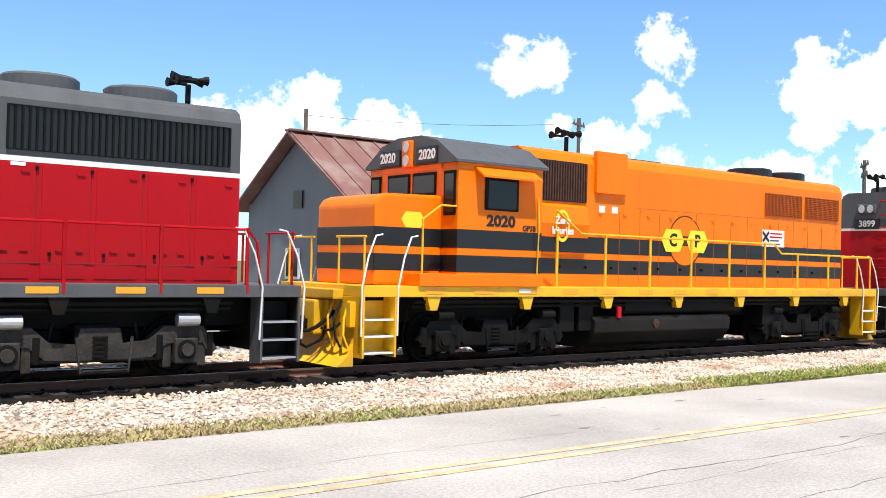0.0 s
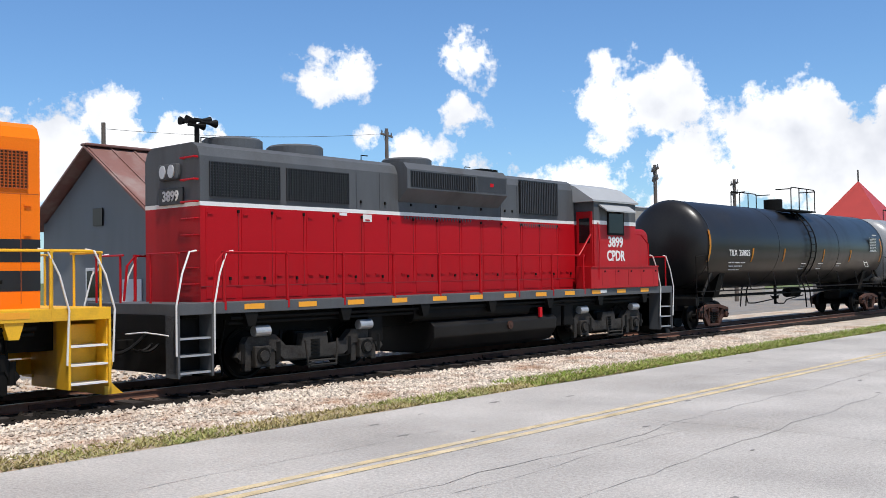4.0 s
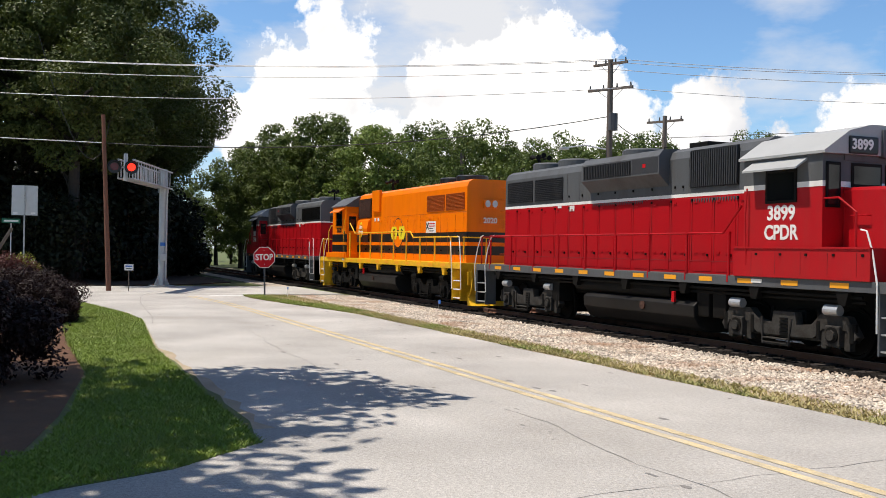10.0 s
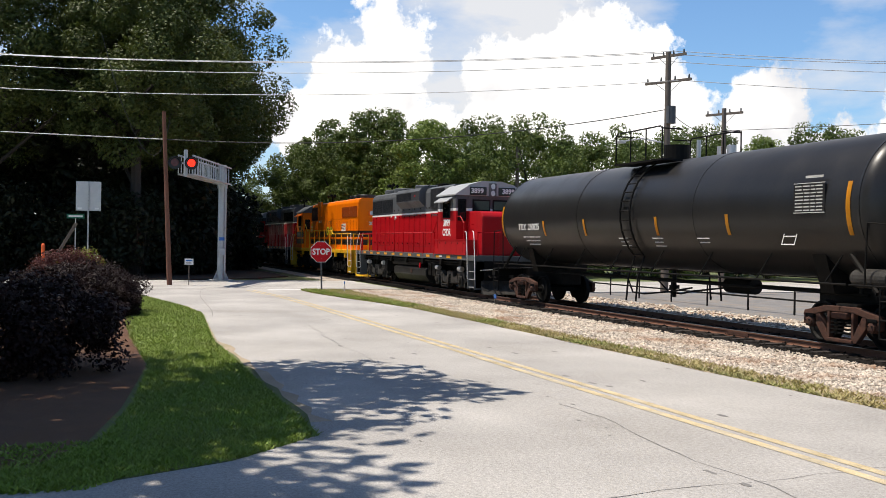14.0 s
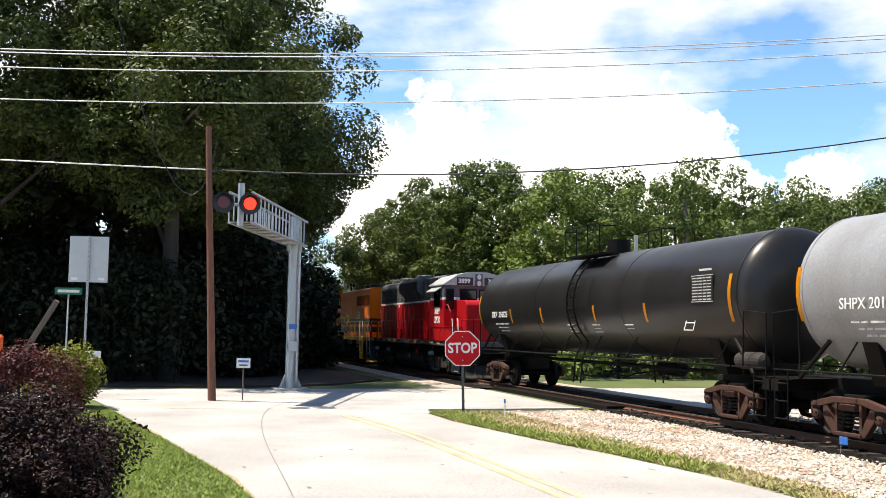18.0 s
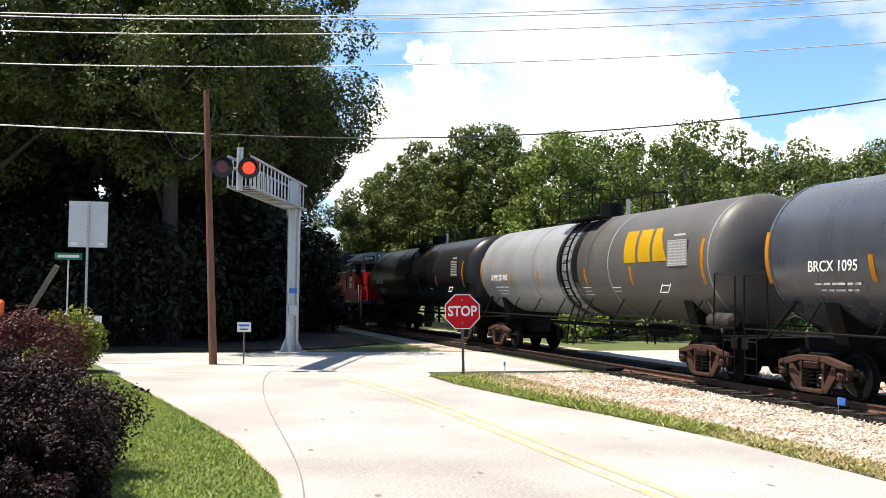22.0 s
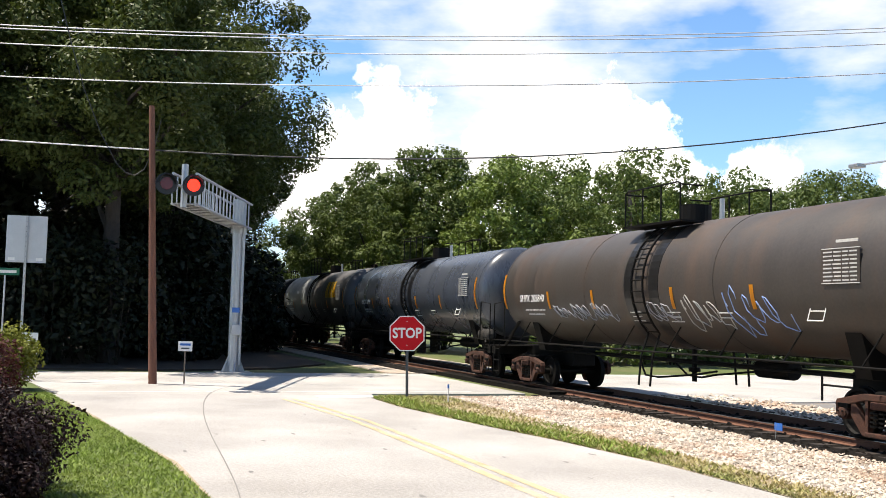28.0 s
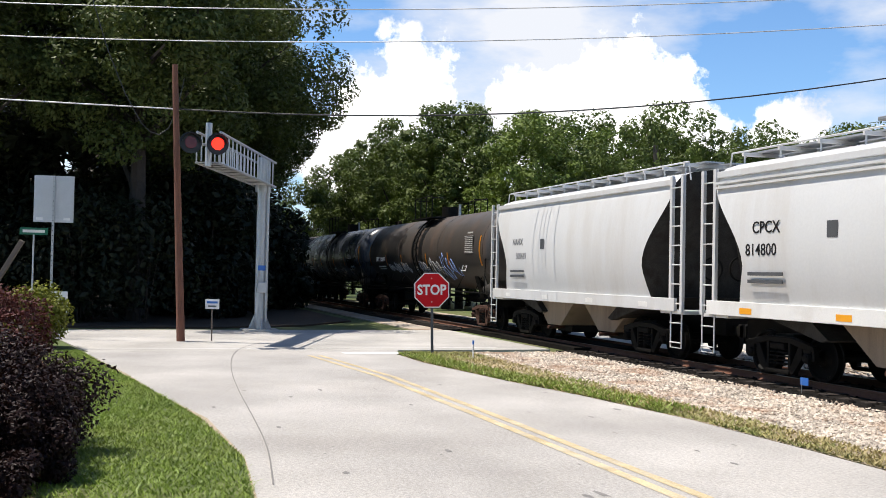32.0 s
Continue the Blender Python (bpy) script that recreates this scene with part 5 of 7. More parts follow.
    part("fuel_tank", prism(B(), tank, "x", X(-1.95), X(2.6), 0.03), mat("fuel_tank_black", (0.009, 0.0085, 0.0085), 0.42, var=0.4, scale=1.2, bump=0.1, dirt=(0.035, 0.031, 0.027), dirt_amt=0.4, spec=0.22), lo, "black fuel tank with a dusty sheen")
    for s in (-1, 1):
        part("air_reservoir", rod(B(), (X(-2.5), s * 1.18, 1.2), (X(1.6), s * 1.18, 1.2), 0.155, 16), M_STEEL, lo, "long black air reservoir")
        part("fuel_filler", lathe(B(), [(s * 1.4, 0.1), (s * 1.45, 0.1), (s * 1.45, 0.06), (s * 1.46, 0.01)], "y", 16), M_RUST, lo).location = (X(0.7), 0, 0.84)
        part("emergency_valve", box(B(), X(1.85), X(1.95), s * 1.4, s * 1.46, 0.98, 1.2, 0.01), M_STOPRED, lo, "red emergency fuel cut-off")
        # pipe runs and boxes under the walkway
        for z, y in ((1.28, 1.38), (1.22, 1.3)):
            part("pipe_run", rod(B(), (-end + 1.2, s * y, z), (end - 1.2, s * y, z), 0.022, 6), M_STEEL, lo)
        for x in (-3.6, 3.3, 2.75):
            part("equipment_box", box(B(), X(x) - 0.22, X(x) + 0.22, s * 0.8, s * 1.3, 0.7, 1.3, 0.03), M_STEEL, lo)
        part("builder_plate", box(B(), X(4.5), X(4.8), s * 1.5, s * 1.508, 1.42, 1.5), M_WHITE, lo, "small white builder's plate")
    for t in (-1, 1):
        cx = t * X(5.2)
        build_truck(lo, cx, True, M_TRUCKGREY if red else M_STEEL)
        for a in (-1, 1):
            build_wheelset(lo, cx + a * 1.35, 0.5)
    raise_body(lo)
    return lo


def tank_car(name, label, material, ring_m, mark, lines, r=1.5, length=18.4, patches=None):
    """A tank car with a centre platform, ladder and end sills; the origin lies at its middle on the ground."""
    tc = thing(name, label=label, category="tank car", group="tank cars of the train")
    h, cz = length / 2, 2.98
    hd = 0.62
    prof = [(-h, 0.02)] + [(-h + hd * (1 - math.cos(a)), r * math.sin(a)) for a in np.linspace(0.12, math.pi / 2, 9)] + [(h - hd * (1 - math.cos(a)), r * math.sin(a)) for a in np.linspace(math.pi / 2, 0.12, 9)] + [(h, 0.02)]
    sh = part("shell", lathe(B(), prof, "x", 56), material, tc, smooth=True)
    sh.location = (0, 0, cz)
    # weld and jacket bands
    for x in (-h + hd + 0.02, -h * 0.33, h * 0.33, h - hd - 0.02):
        bd = part("band", lathe(B(), [(x - 0.03, r), (x - 0.03, r + 0.008), (x + 0.03, r + 0.008), (x + 0.03, r)], "x", 56), material, tc, smooth=False)
        bd.location = (0, 0, cz)
    if ring_m:
        for x in (-0.55, 0.55):
            bd = part("saddle_band", lathe(B(), [(x - 0.2, r), (x - 0.2, r + 0.01), (x + 0.2, r + 0.01), (x + 0.2, r)], "x", 56), ring_m, tc)
            bd.location = (0, 0, cz)
    # yellow reflectors
    for s in (-1, 1):
        for x in (-h + 0.55, -h * 0.58, -h * 0.28, h * 0.15, h * 0.48, h - 0.9):
            zc, dz = (cz - 0.35, 0.24)
            e = abs(x) > h - 1.2
            z0, z1 = (cz - 0.6, cz + 0.45) if e else (zc - dz, zc + dz)
            n = 6
            bm = B()
            vs = []
            for i in range(n + 1):
                z = z0 + (z1 - z0) * i / n
                yy = math.sqrt(max(0, (r + 0.012) ** 2 - (z - cz) ** 2)) * s
                vs.append((bm.verts.new((x - 0.06, yy, z)), bm.verts.new((x + 0.06, yy, z))))
            for a, b in zip(vs, vs[1:]):
                bm.faces.new((a[0], a[1], b[1], b[0]))
            bmesh.ops.solidify(bm, geom=bm.faces[:], thickness=0.004)
            part("reflector", bm, M_MARK, tc, "orange reflective strip")
        # reporting marks and data stencils
        zt = cz - 0.3
        yy = s * (math.sqrt(r * r - 0.14 ** 2) + 0.012)
        lettering("reporting_mark", mark, 0.29, facing(s * h * 0.7, yy, zt, s), M_WHITE, tc, bold=0.001, label="white painted reporting mark")
        for i in range(lines):
            w = 1.3 - 0.25 * (i % 3)
            z = zt - 0.32 - 0.12 * i
            y2 = s * (math.sqrt(r * r - (z - cz) ** 2) + 0.012)
            for a, b in ((-0.5, -0.34), (-0.3, -0.16), (-0.11, 0.16), (0.22, 0.34), (0.38, 0.5)):
                part("stencil_bar", box(B(), s * h * 0.7 + a * w, s * h * 0.7 + b * w, y2 - 0.01, y2 + 0.004, z - 0.02, z + 0.02), M_STENCIL, tc, "small white stencilled line")
        # framed data panel towards the other end
        px = -s * (h - 2.0)
        y2 = s * (r + 0.006)
        pn = part("data_panel", box(B(), px - 0.46, px + 0.46, y2 - 0.006, y2 + 0.006, cz - 0.14, cz + 0.46), material, tc, "stencilled data panel with rows of white bars")
        for z in (cz - 0.14, cz + 0.46):
            part("panel_border", box(B(), px - 0.46, px + 0.46, y2 - 0.009, y2 + 0.009, z - 0.008, z + 0.008), M_STENCIL, pn)
        rt = random.Random(mark)
        for i in range(8):
            z = cz - 0.09 + i * 0.07
            cuts = [px - 0.42, px - 0.16 + rt.uniform(-0.03, 0.03), px + 0.05, px + 0.22 + rt.uniform(-0.03, 0.03), px + 0.43]
            for a, b in zip(cuts, cuts[1:]):
                part("text_bar", box(B(), a, b - 0.035, y2 - 0.009, y2 + 0.009, z - 0.013, z + 0.013), M_STENCIL, pn)
        part("text_bar", box(B(), px - 0.1, px + 0.42, y2 - 0.012, y2 + 0.006, cz + 0.56, cz + 0.61), M_STENCIL, tc, "small white stencilled line")
        # small stencils low on the shell
        for q, k in ((0.05, 3), (-0.14, 3), (-0.36, 2)):
            for i in range(k):
                z = cz - 0.66 - 0.1 * i
                y4 = s * (math.sqrt(r * r - (z - cz) ** 2) + 0.004)
                w = 0.5 - 0.1 * (i % 2)
                part("stencil_bar", box(B(), s * q * h - w / 2, s * q * h + w / 2, y4 - 0.01, y4 + 0.01, z - 0.013, z + 0.013), M_STENCIL, tc, "small white stencilled line")
        fr = B()
        pz = cz - 0.62
        y3 = s * (math.sqrt(r * r - 0.62 ** 2) + 0.03)
        for a, b in (((-0.2, -0.17), (0.2, -0.17)), ((0.2, -0.17), (0.2, 0.17)), ((0.2, 0.17), (-0.2, 0.17)), ((-0.2, 0.17), (-0.2, -0.17)), ((-0.2, 0), (0.2, 0))):
            rod(fr, (px + s * 0.7 + a[0], y3 + s * -0.14 * a[1] * 2, pz + a[1]), (px + s * 0.7 + b[0], y3 + s * -0.14 * b[1] * 2, pz + b[1]), 0.012, 4)
        part("stencil_box", fr, M_WHITE, tc, "small white stencilled box")
    # top platform with railings, dome and fittings
    zt = cz + r
    part("dome_fitting", rod(B(), (0, 0, zt - 0.1), (0, 0, zt + 0.42), 0.36, 20), M_STEEL, tc, "round manway with lid")
    if patches == "emblem":
        cv = part("dark_half", lathe(B(), [(0.76, r), (0.76, r + 0.005)] + [(h + 0.005 - hd * (1 - math.cos(a)), (r + 0.005) * math.sin(a)) for a in np.linspace(math.pi / 2, 0.12, 9)] + [(h + 0.006, 0.02)], "x", 56), M_TANKDULL, tc, "dusty dark grey half of the shell", smooth=True)
        cv.location = (0, 0, cz)
        for s in (-1, 1):
            # three bold slanted yellow shapes in place of the emblem
            ex = -s * h * 0.57
            for q in range(3):
                bx0 = ex + s * (-1.2 + q * 0.78)
                n = 7
                bm = B()
                rows = []
                for i in range(n + 1):
                    z = cz - 0.02 + 0.85 * i / n
                    yy = s * (math.sqrt((r + 0.012) ** 2 - (z - cz) ** 2))
                    k = s * 0.2 * i / n
                    w0, w1 = (0.06, 0.7) if q else (0.4 * i / n, 0.7)
                    rows.append((bm.verts.new((bx0 + k + s * w0, yy, z)), bm.verts.new((bx0 + k + s * w1, yy, z))))
                for a, b in zip(rows, rows[1:]):
                    bm.faces.new((a[0], a[1], b[1], b[0]))
                bmesh.ops.solidify(bm, geom=bm.faces[:], thickness=0.005)
                part("emblem_shape", bm, mat("emblem_gold", (0.85, 0.52, 0.02), 0.4, var=0.06), tc, "bold yellow emblem shape")
    if patches == "scrawl":
        rg = random.Random(77)
        for s in (-1, 1):
            for x, w, hh, mt in ((0.24, 0.9, 0.5, M_SCRAWL), (0.37, 0.9, 0.45, M_SCRAWL), (-0.08, 0.9, 0.5, M_SCRAWL), (-0.27, 1.3, 0.75, M_SCRAWLPALE), (-0.47, 1.7, 1.0, M_SCRAWLBLUE), (0.5, 0.8, 0.3, M_SCRAWL)):
                cx0 = s * x * 2 * h * 0.5
                pts = []
                for i in range(46):
                    t = i / 45
                    z = cz - 0.65 + hh * 0.5 * math.sin(t * 31 + rg.uniform(-0.4, 0.4)) * (0.7 + 0.3 * math.sin(t * 7)) + rg.uniform(-0.05, 0.05)
                    xx = cx0 + w * (t - 0.5) + 0.2 * math.cos(t * 31 + 1.0) * (0.6 + 0.8 * math.sin(t * 5) ** 2)
                    pts.append((xx, s * (math.sqrt(max(0.01, (r + 0.008) ** 2 - (z - cz) ** 2))), z))
                part("scrawl", pipe(B(), pts, 0.014, 4), mt, tc, "looping spray-painted scrawl")
    part("valve_pipe", rod(B(), (0.9, 0.1, zt - 0.05), (0.9, 0.1, zt + 0.5), 0.06, 10), M_GALV, tc)
    for s in (-1, 1):
        pf = part("platform", box(B(), -1.25, 1.25, s * 0.62, s * 1.25, zt - 0.12, zt - 0.07), M_STEEL, tc, "grated top platform")
        yy = s * 1.22
        for x in (-1.2, -0.4, 0.4, 1.2):
            part("railing_post", rod(B(), (x, yy, zt - 0.1), (x, yy, zt + 0.76), 0.022, 6), M_STEEL, pf)
        part("top_rail", pipe(B(), [(-1.2, yy, zt + 0.7), (-1.12, yy, zt + 0.78), (1.12, yy, zt + 0.78), (1.2, yy, zt + 0.7)], 0.022), M_STEEL, pf)
        for x in (-1.2, 1.2):
            part("end_rail", pipe(B(), [(x, yy, zt + 0.72), (x, s * 0.62, zt + 0.72)], 0.02), M_STEEL, pf)
        # curved side ladder
        ld = new("ladder")
        ld.parent = tc
        for x in (-0.25, 0.25):
            pts = []
            for i in range(13):
                a = radians(72 - 118 * i / 12)
                pts.append((x, s * (r + 0.1) * math.cos(a), cz + (r + 0.1) * math.sin(a)))
            pts += [(x, s * 1.3, 1.3), (x, s * 1.36, 0.62)]
            part("ladder_rail", pipe(B(), pts, 0.028), M_STEEL, ld)
        for i in range(13):
            a = radians(68 - 112 * i / 12)
            y, z = s * (r + 0.1) * math.cos(a), cz + (r + 0.1) * math.sin(a)
            part("rung", rod(B(), (-0.25, y, z), (0.25, y, z), 0.018, 5), M_STEEL, ld)
        # side running board rail and slanted supports
        bm = B()
        pipe(bm, [(-h + 1.0, s * 1.42, 1.42), (h - 1.0, s * 1.42, 1.42)], 0.024)
        part("side_rail", bm, M_STEEL, tc)
        for i in range(8):
            x = -h + 1.6 + (2 * h - 3.2) * i / 7
            part("rail_bracket", rod(B(), (x, s * 1.42, 1.42), (x + 0.25, s * 1.2, cz - 0.98), 0.018, 5), M_STEEL, tc)
    # bottom outlet
    part("outlet", rod(B(), (0, 0, 0.72), (0, 0, 1.5), 0.06, 10), M_STEEL, tc)
    part("outlet_flange", rod(B(), (0, 0, 0.95), (0, 0, 1.05), 0.14, 14), M_STEEL, tc)
    part("air_tank", lathe(B(), [(h - 1.1, 0.05), (h - 1.05, 0.15), (h - 0.95, 0.19), (h - 0.25, 0.19), (h - 0.15, 0.15), (h - 0.1, 0.05)], "x", 18), M_TRUCKGREY, tc, "small dusty brake air tank").location = (0, -1.15, 1.55)
    for x in (h - 0.9, h - 0.3):
        part("tank_strap", rod(B(), (x, -1.15, 1.25), (x, -1.15, 1.4), 0.03, 6), M_STEEL, tc)
    part("brake_reservoir", rod(B(), (2.0, 0.35, 1.15), (3.1, 0.35, 1.15), 0.2, 14), M_STEEL, tc)
    bm = B()
    for s in (-1, 1):
        rod(bm, (-h + 1.5, s * 0.4, 1.18), (h - 1.5, s * 0.4, 1.18), 0.03, 6)
        pipe(bm, [(-1.6, s * 0.5, 1.1), (-1.2, s * 0.6, 0.8), (-0.6, s * 0.6, 0.78), (0.4, s * 0.3, 0.9), (1.6, s * 0.5, 1.05)], 0.025)
    part("brake_rigging", bm, M_STEEL, tc)
    # end sills, stubs, platforms, grab irons
    for e in (-1, 1):
        part("stub_sill", box(B(), e * (h - 3.0), e * (h + 0.45), -0.35, 0.35, 0.78, 1.28, 0.02), M_STEEL, tc)
        part("saddle", prism(B(), [(-0.9, 1.2), (0.9, 1.2), (1.15, 2.0), (0.8, 1.72), (0, 1.5), (-0.8, 1.72), (-1.15, 2.0)], "x", e * (h - 2.3), e * (h - 1.9)), M_STEEL, tc)
        part("end_sill", box(B(), e * (h + 0.2), e * (h + 0.45), -1.45, 1.45, 0.98, 1.22, 0.02), M_STEEL, tc)
        part("end_platform", box(B(), e * (h - 0.2), e * (h + 0.42), -1.4, 1.4, 1.22, 1.25), M_STEEL, tc)
        coupler(tc, e * (h + 0.42), e)
        for s in (-1, 1):
            bm = pipe(B(), [(e * (h - 0.9), s * 1.44, 1.42), (e * (h + 0.35), s * 1.44, 1.42), (e * (h + 0.35), s * 1.44, 2.55), (e * (h - 0.45), s * 1.44, 2.62), (e * (h - 0.5), s * 1.44, 1.42)], 0.02)
            part("end_railing", bm, M_STEEL, tc, "black tube railing at the car end")
            bm = B()
            for z in (0.45, 0.8, 1.15):
                rod(bm, (e * (h - 0.1), s * 1.44, z), (e * (h + 0.33), s * 1.44, z), 0.016, 5)
            for x in (h - 0.1, h + 0.33):
                rod(bm, (e * x, s * 1.44, 0.45), (e * x, s * 1.44, 1.42), 0.016, 5)
            part("sill_step", bm, M_STEEL, tc)
            part("slant_brace", rod(B(), (e * (h - 0.3), s * 1.3, 1.28), (e * (h - 1.1), s * 1.22, 2.0), 0.05, 6), M_STEEL, tc)
        cx = e * (h - 1.47)
        build_truck(tc, cx, False, M_RUST, 0.45, 1.75)
        for a in (-1, 1):
            build_wheelset(tc, cx + a * 0.875, 0.45)
    return tc


def hopper(name, label, mark, number, length=13.2, ribs=False):
    """A covered hopper with bulged sides, roof walk, end cages and slope sheets."""
    hp = thing(name, label=label, category="hopper car", group="covered hopper cars of the train")
    h = length / 2
    # body as rounded side panels
    half = [(1.46, 1.62)] + [(1.6 - 0.14 * ((t - 0.42) / 0.42) ** 2 if t < 0.42 else 1.6 - 0.2 * ((t - 0.42) / 0.58) ** 2, 1.62 + 2.63 * t) for t in np.linspace(0.06, 1, 14)] + [(1.22, 4.44), (0.9, 4.55), (0.4, 4.62)]
    sec = [(-y, z) for y, z in half] + [(y, z) for y, z in half[::-1]]
    bm = B()
    rings = []
    for x, k in ((-h + 0.02, 0.0), (h - 0.02, 0.0)):
        rings.append([bm.verts.new((x, y, z)) for y, z in sec])
    n = len(sec)
    for i in range(n):
        bm.faces.new((rings[0][i], rings[1][i], rings[1][(i + 1) % n], rings[0][(i + 1) % n]))
    bm.faces.new(rings[0])
    bm.faces.new(rings[1][::-1])
    bmesh.ops.recalc_face_normals(bm, faces=bm.faces[:])
    # curved lower end corners cut away by moving the lower end vertices inwards
    for v in bm.verts:
        e = 1 if v.co.x > 0 else -1
        if v.co.z < 4.1:
            k = min(1.0, (4.1 - v.co.z) / 2.48)
            v.co.x = e * (h - 0.02 - 1.15 * math.sin(min(1.0, k / 0.72) * math.pi / 2) ** 1.6 + 0.25 * max(0.0, k - 0.72) / 0.28)
    bd = part("body", bm, M_HOPPER, hp, "bulged pale grey body", smooth=True)
    bd.data.set_sharp_from_angle(angle=radians(40))
    # the end faces take a dark grey in place of the recess's shade
    bd.data.materials.append(M_TRUCKGREY)
    for f in bd.data.polygons:
        if abs(f.normal.x) > 0.5:
            f.material_index = 1
    for s in (-1, 1):
        part("side_sill", box(B(), -h - 0.2, h + 0.2, s * 1.44, s * 1.52, 1.32, 1.62, 0.012), M_HOPPER if not ribs else M_WHITE, hp, "pale side sill")
        part("roof_edge", box(B(), -h, h, s * 1.38, s * 1.47, 4.22, 4.36, 0.015), M_HOPPER, hp)
        for i in range(5 if ribs else 4):
            x = -h + 1.2 + i * (2 * h - 2.4) / (4 if ribs else 3)
            part("reflector", box(B(), x - 0.2, x + 0.2, s * 1.52, s * 1.525, 1.38, 1.50), M_MARK if ribs else M_WHITE, hp, "reflective panel")
        sx = s * (h * (0.72 if ribs else 0.62))
        lettering("reporting_mark", mark, 0.33 if ribs else 0.28, facing(sx, s * 1.599, 3.1, s), M_BLACKP if ribs else M_FADED, hp, bold=0.002, label="painted reporting mark")
        lettering("car_number", number, 0.33 if ribs else 0.28, facing(sx + s * (0.15 if ribs else -0.3), s * 1.603, 2.66, s), M_BLACKP if ribs else M_FADED, hp, bold=0.002, label="painted car number")
        for i in range(2):
            part("stencil_bar", box(B(), sx - 0.55, sx + 0.55, s * 1.60, s * 1.612, 2.16 - i * 0.15, 2.23 - i * 0.15), M_GREY, hp, "small stencilled line")
        part("stencil_box", box(B(), sx - s * 1.9 - 0.14, sx - s * 1.9 + 0.14, s * 1.602, s * 1.606, 2.86, 3.16), M_GREY, hp, "small stencilled box")
        # two horizontal corrugations below the roof on the ribbed car
        if ribs:
            for z in (3.98, 4.08):
                part("corrugation", box(B(), -h + 0.1, h - 0.1, s * 1.46, s * 1.53, z, z + 0.05), M_HOPPER, hp)
    # roof walk
    rw = part("roof_walk", box(B(), -h, h, -0.62, -0.1, 4.78, 4.82), M_GALV, hp, "grated roof walk")
    part("roof_walk_board", box(B(), -h, h, 0.1, 0.62, 4.78, 4.82), M_GALV, rw)
    for i in range(12):
        x = -h + 0.3 + i * (2 * h - 0.6) / 11
        bm = box(B(), x - 0.03, x + 0.03, -1.0, 1.0, 4.70, 4.78)
        rod(bm, (x, -0.95, 4.4), (x, -0.95, 4.72), 0.02, 5)
        rod(bm, (x, 0.95, 4.4), (x, 0.95, 4.72), 0.02, 5)
        part("walk_bracket", bm, M_HOPPER, rw)
    for y in (-1.05, 1.05):
        bm = pipe(B(), [(-h - 0.1, y, 4.35), (-h, y, 4.78), (h, y, 4.78), (h + 0.1, y, 4.35)], 0.02)
        part("roof_rail", bm, M_HOPPER, rw)
    part("hatch", box(B(), -h + 0.5, h - 0.5, -0.1, 0.1, 4.62, 4.76, 0.02), M_HOPPER, hp, "long loading hatch covers")
    # hopper bays
    nb = 2
    for i in range(nb):
        cx = (-h * 0.3, h * 0.3)[i]
        bm = prism(B(), [(cx - 1.7, 1.62), (cx + 1.7, 1.62), (cx + 0.45, 0.62), (cx - 0.45, 0.62)], "y", -1.1, 1.1)
        by = part("hopper_bay", bm, M_TANBAY, hp, "sloped discharge bay")
        part("outlet_gate", box(B(), cx - 0.5, cx + 0.5, -0.75, 0.75, 0.42, 0.62, 0.02), M_STEEL, by)
        part("gate_spindle", rod(B(), (cx, -1.3, 0.55), (cx, 1.3, 0.55), 0.05, 8), M_RUST, by)
    for e in (-1, 1):
        # slope sheet in the same dark grey, again for shade
        bm = prism(B(), [(e * (h - 0.6), 1.62), (e * (h - 2.4), 1.62), (e * (h - 3.4), 1.0), (e * (h - 3.2), 0.95), (e * (h - 0.9), 1.5)], "y", -1.3, 1.3)
        part("slope_sheet", bm, M_TRUCKGREY, hp, "sloped end sheet, coloured dark for the shade in its recess")
        part("stub_sill", box(B(), e * (h - 3.2), e * (h + 0.45), -0.3, 0.3, 0.78, 1.25, 0.02), M_STEEL, hp)
        part("end_platform", box(B(), e * (h - 0.5), e * (h + 0.5), -1.45, 1.45, 1.26, 1.34, 0.01), M_HOPPER, hp)
        coupler(hp, e * (h + 0.4), e)
        for s in (-1, 1):
            for x in (h - 0.02, h + 0.44):
                part("corner_post", box(B(), e * x - 0.05, e * x + 0.05, s * 1.42, s * 1.5, 1.3, 4.42, 0.01), M_HOPPER, hp)
            lad = new("end_ladder")
            lad.parent = hp
            for i in range(9):
                z = 0.62 + i * 0.44
                part("rung", rod(B(), (e * (h - 0.02), s * 1.48, z), (e * (h + 0.44), s * 1.48, z), 0.016, 5), M_HOPPER, lad)
            part("stirrup", pipe(B(), [(e * (h - 0.02), s * 1.46, 1.3), (e * (h - 0.02), s * 1.46, 0.5), (e * (h + 0.44), s * 1.46, 0.5), (e * (h + 0.44), s * 1.46, 1.3)], 0.018), M_HOPPER, lad)
        part("brake_wheel", lathe(B(), [(e * (h + 0.3), 0.28), (e * (h + 0.33), 0.28), (e * (h + 0.33), 0.24), (e * (h + 0.3), 0.24), (e * (h + 0.3), 0.28)], "x", 20, False), M_STEEL, hp).location = (0, -0.6, 2.3)
        cx = e * (h - 1.75)
        build_truck(hp, cx, False, M_STEEL, 0.45, 1.75)
        for a in (-1, 1):
            build_wheelset(hp, cx + a * 0.875, 0.45)
    return hp


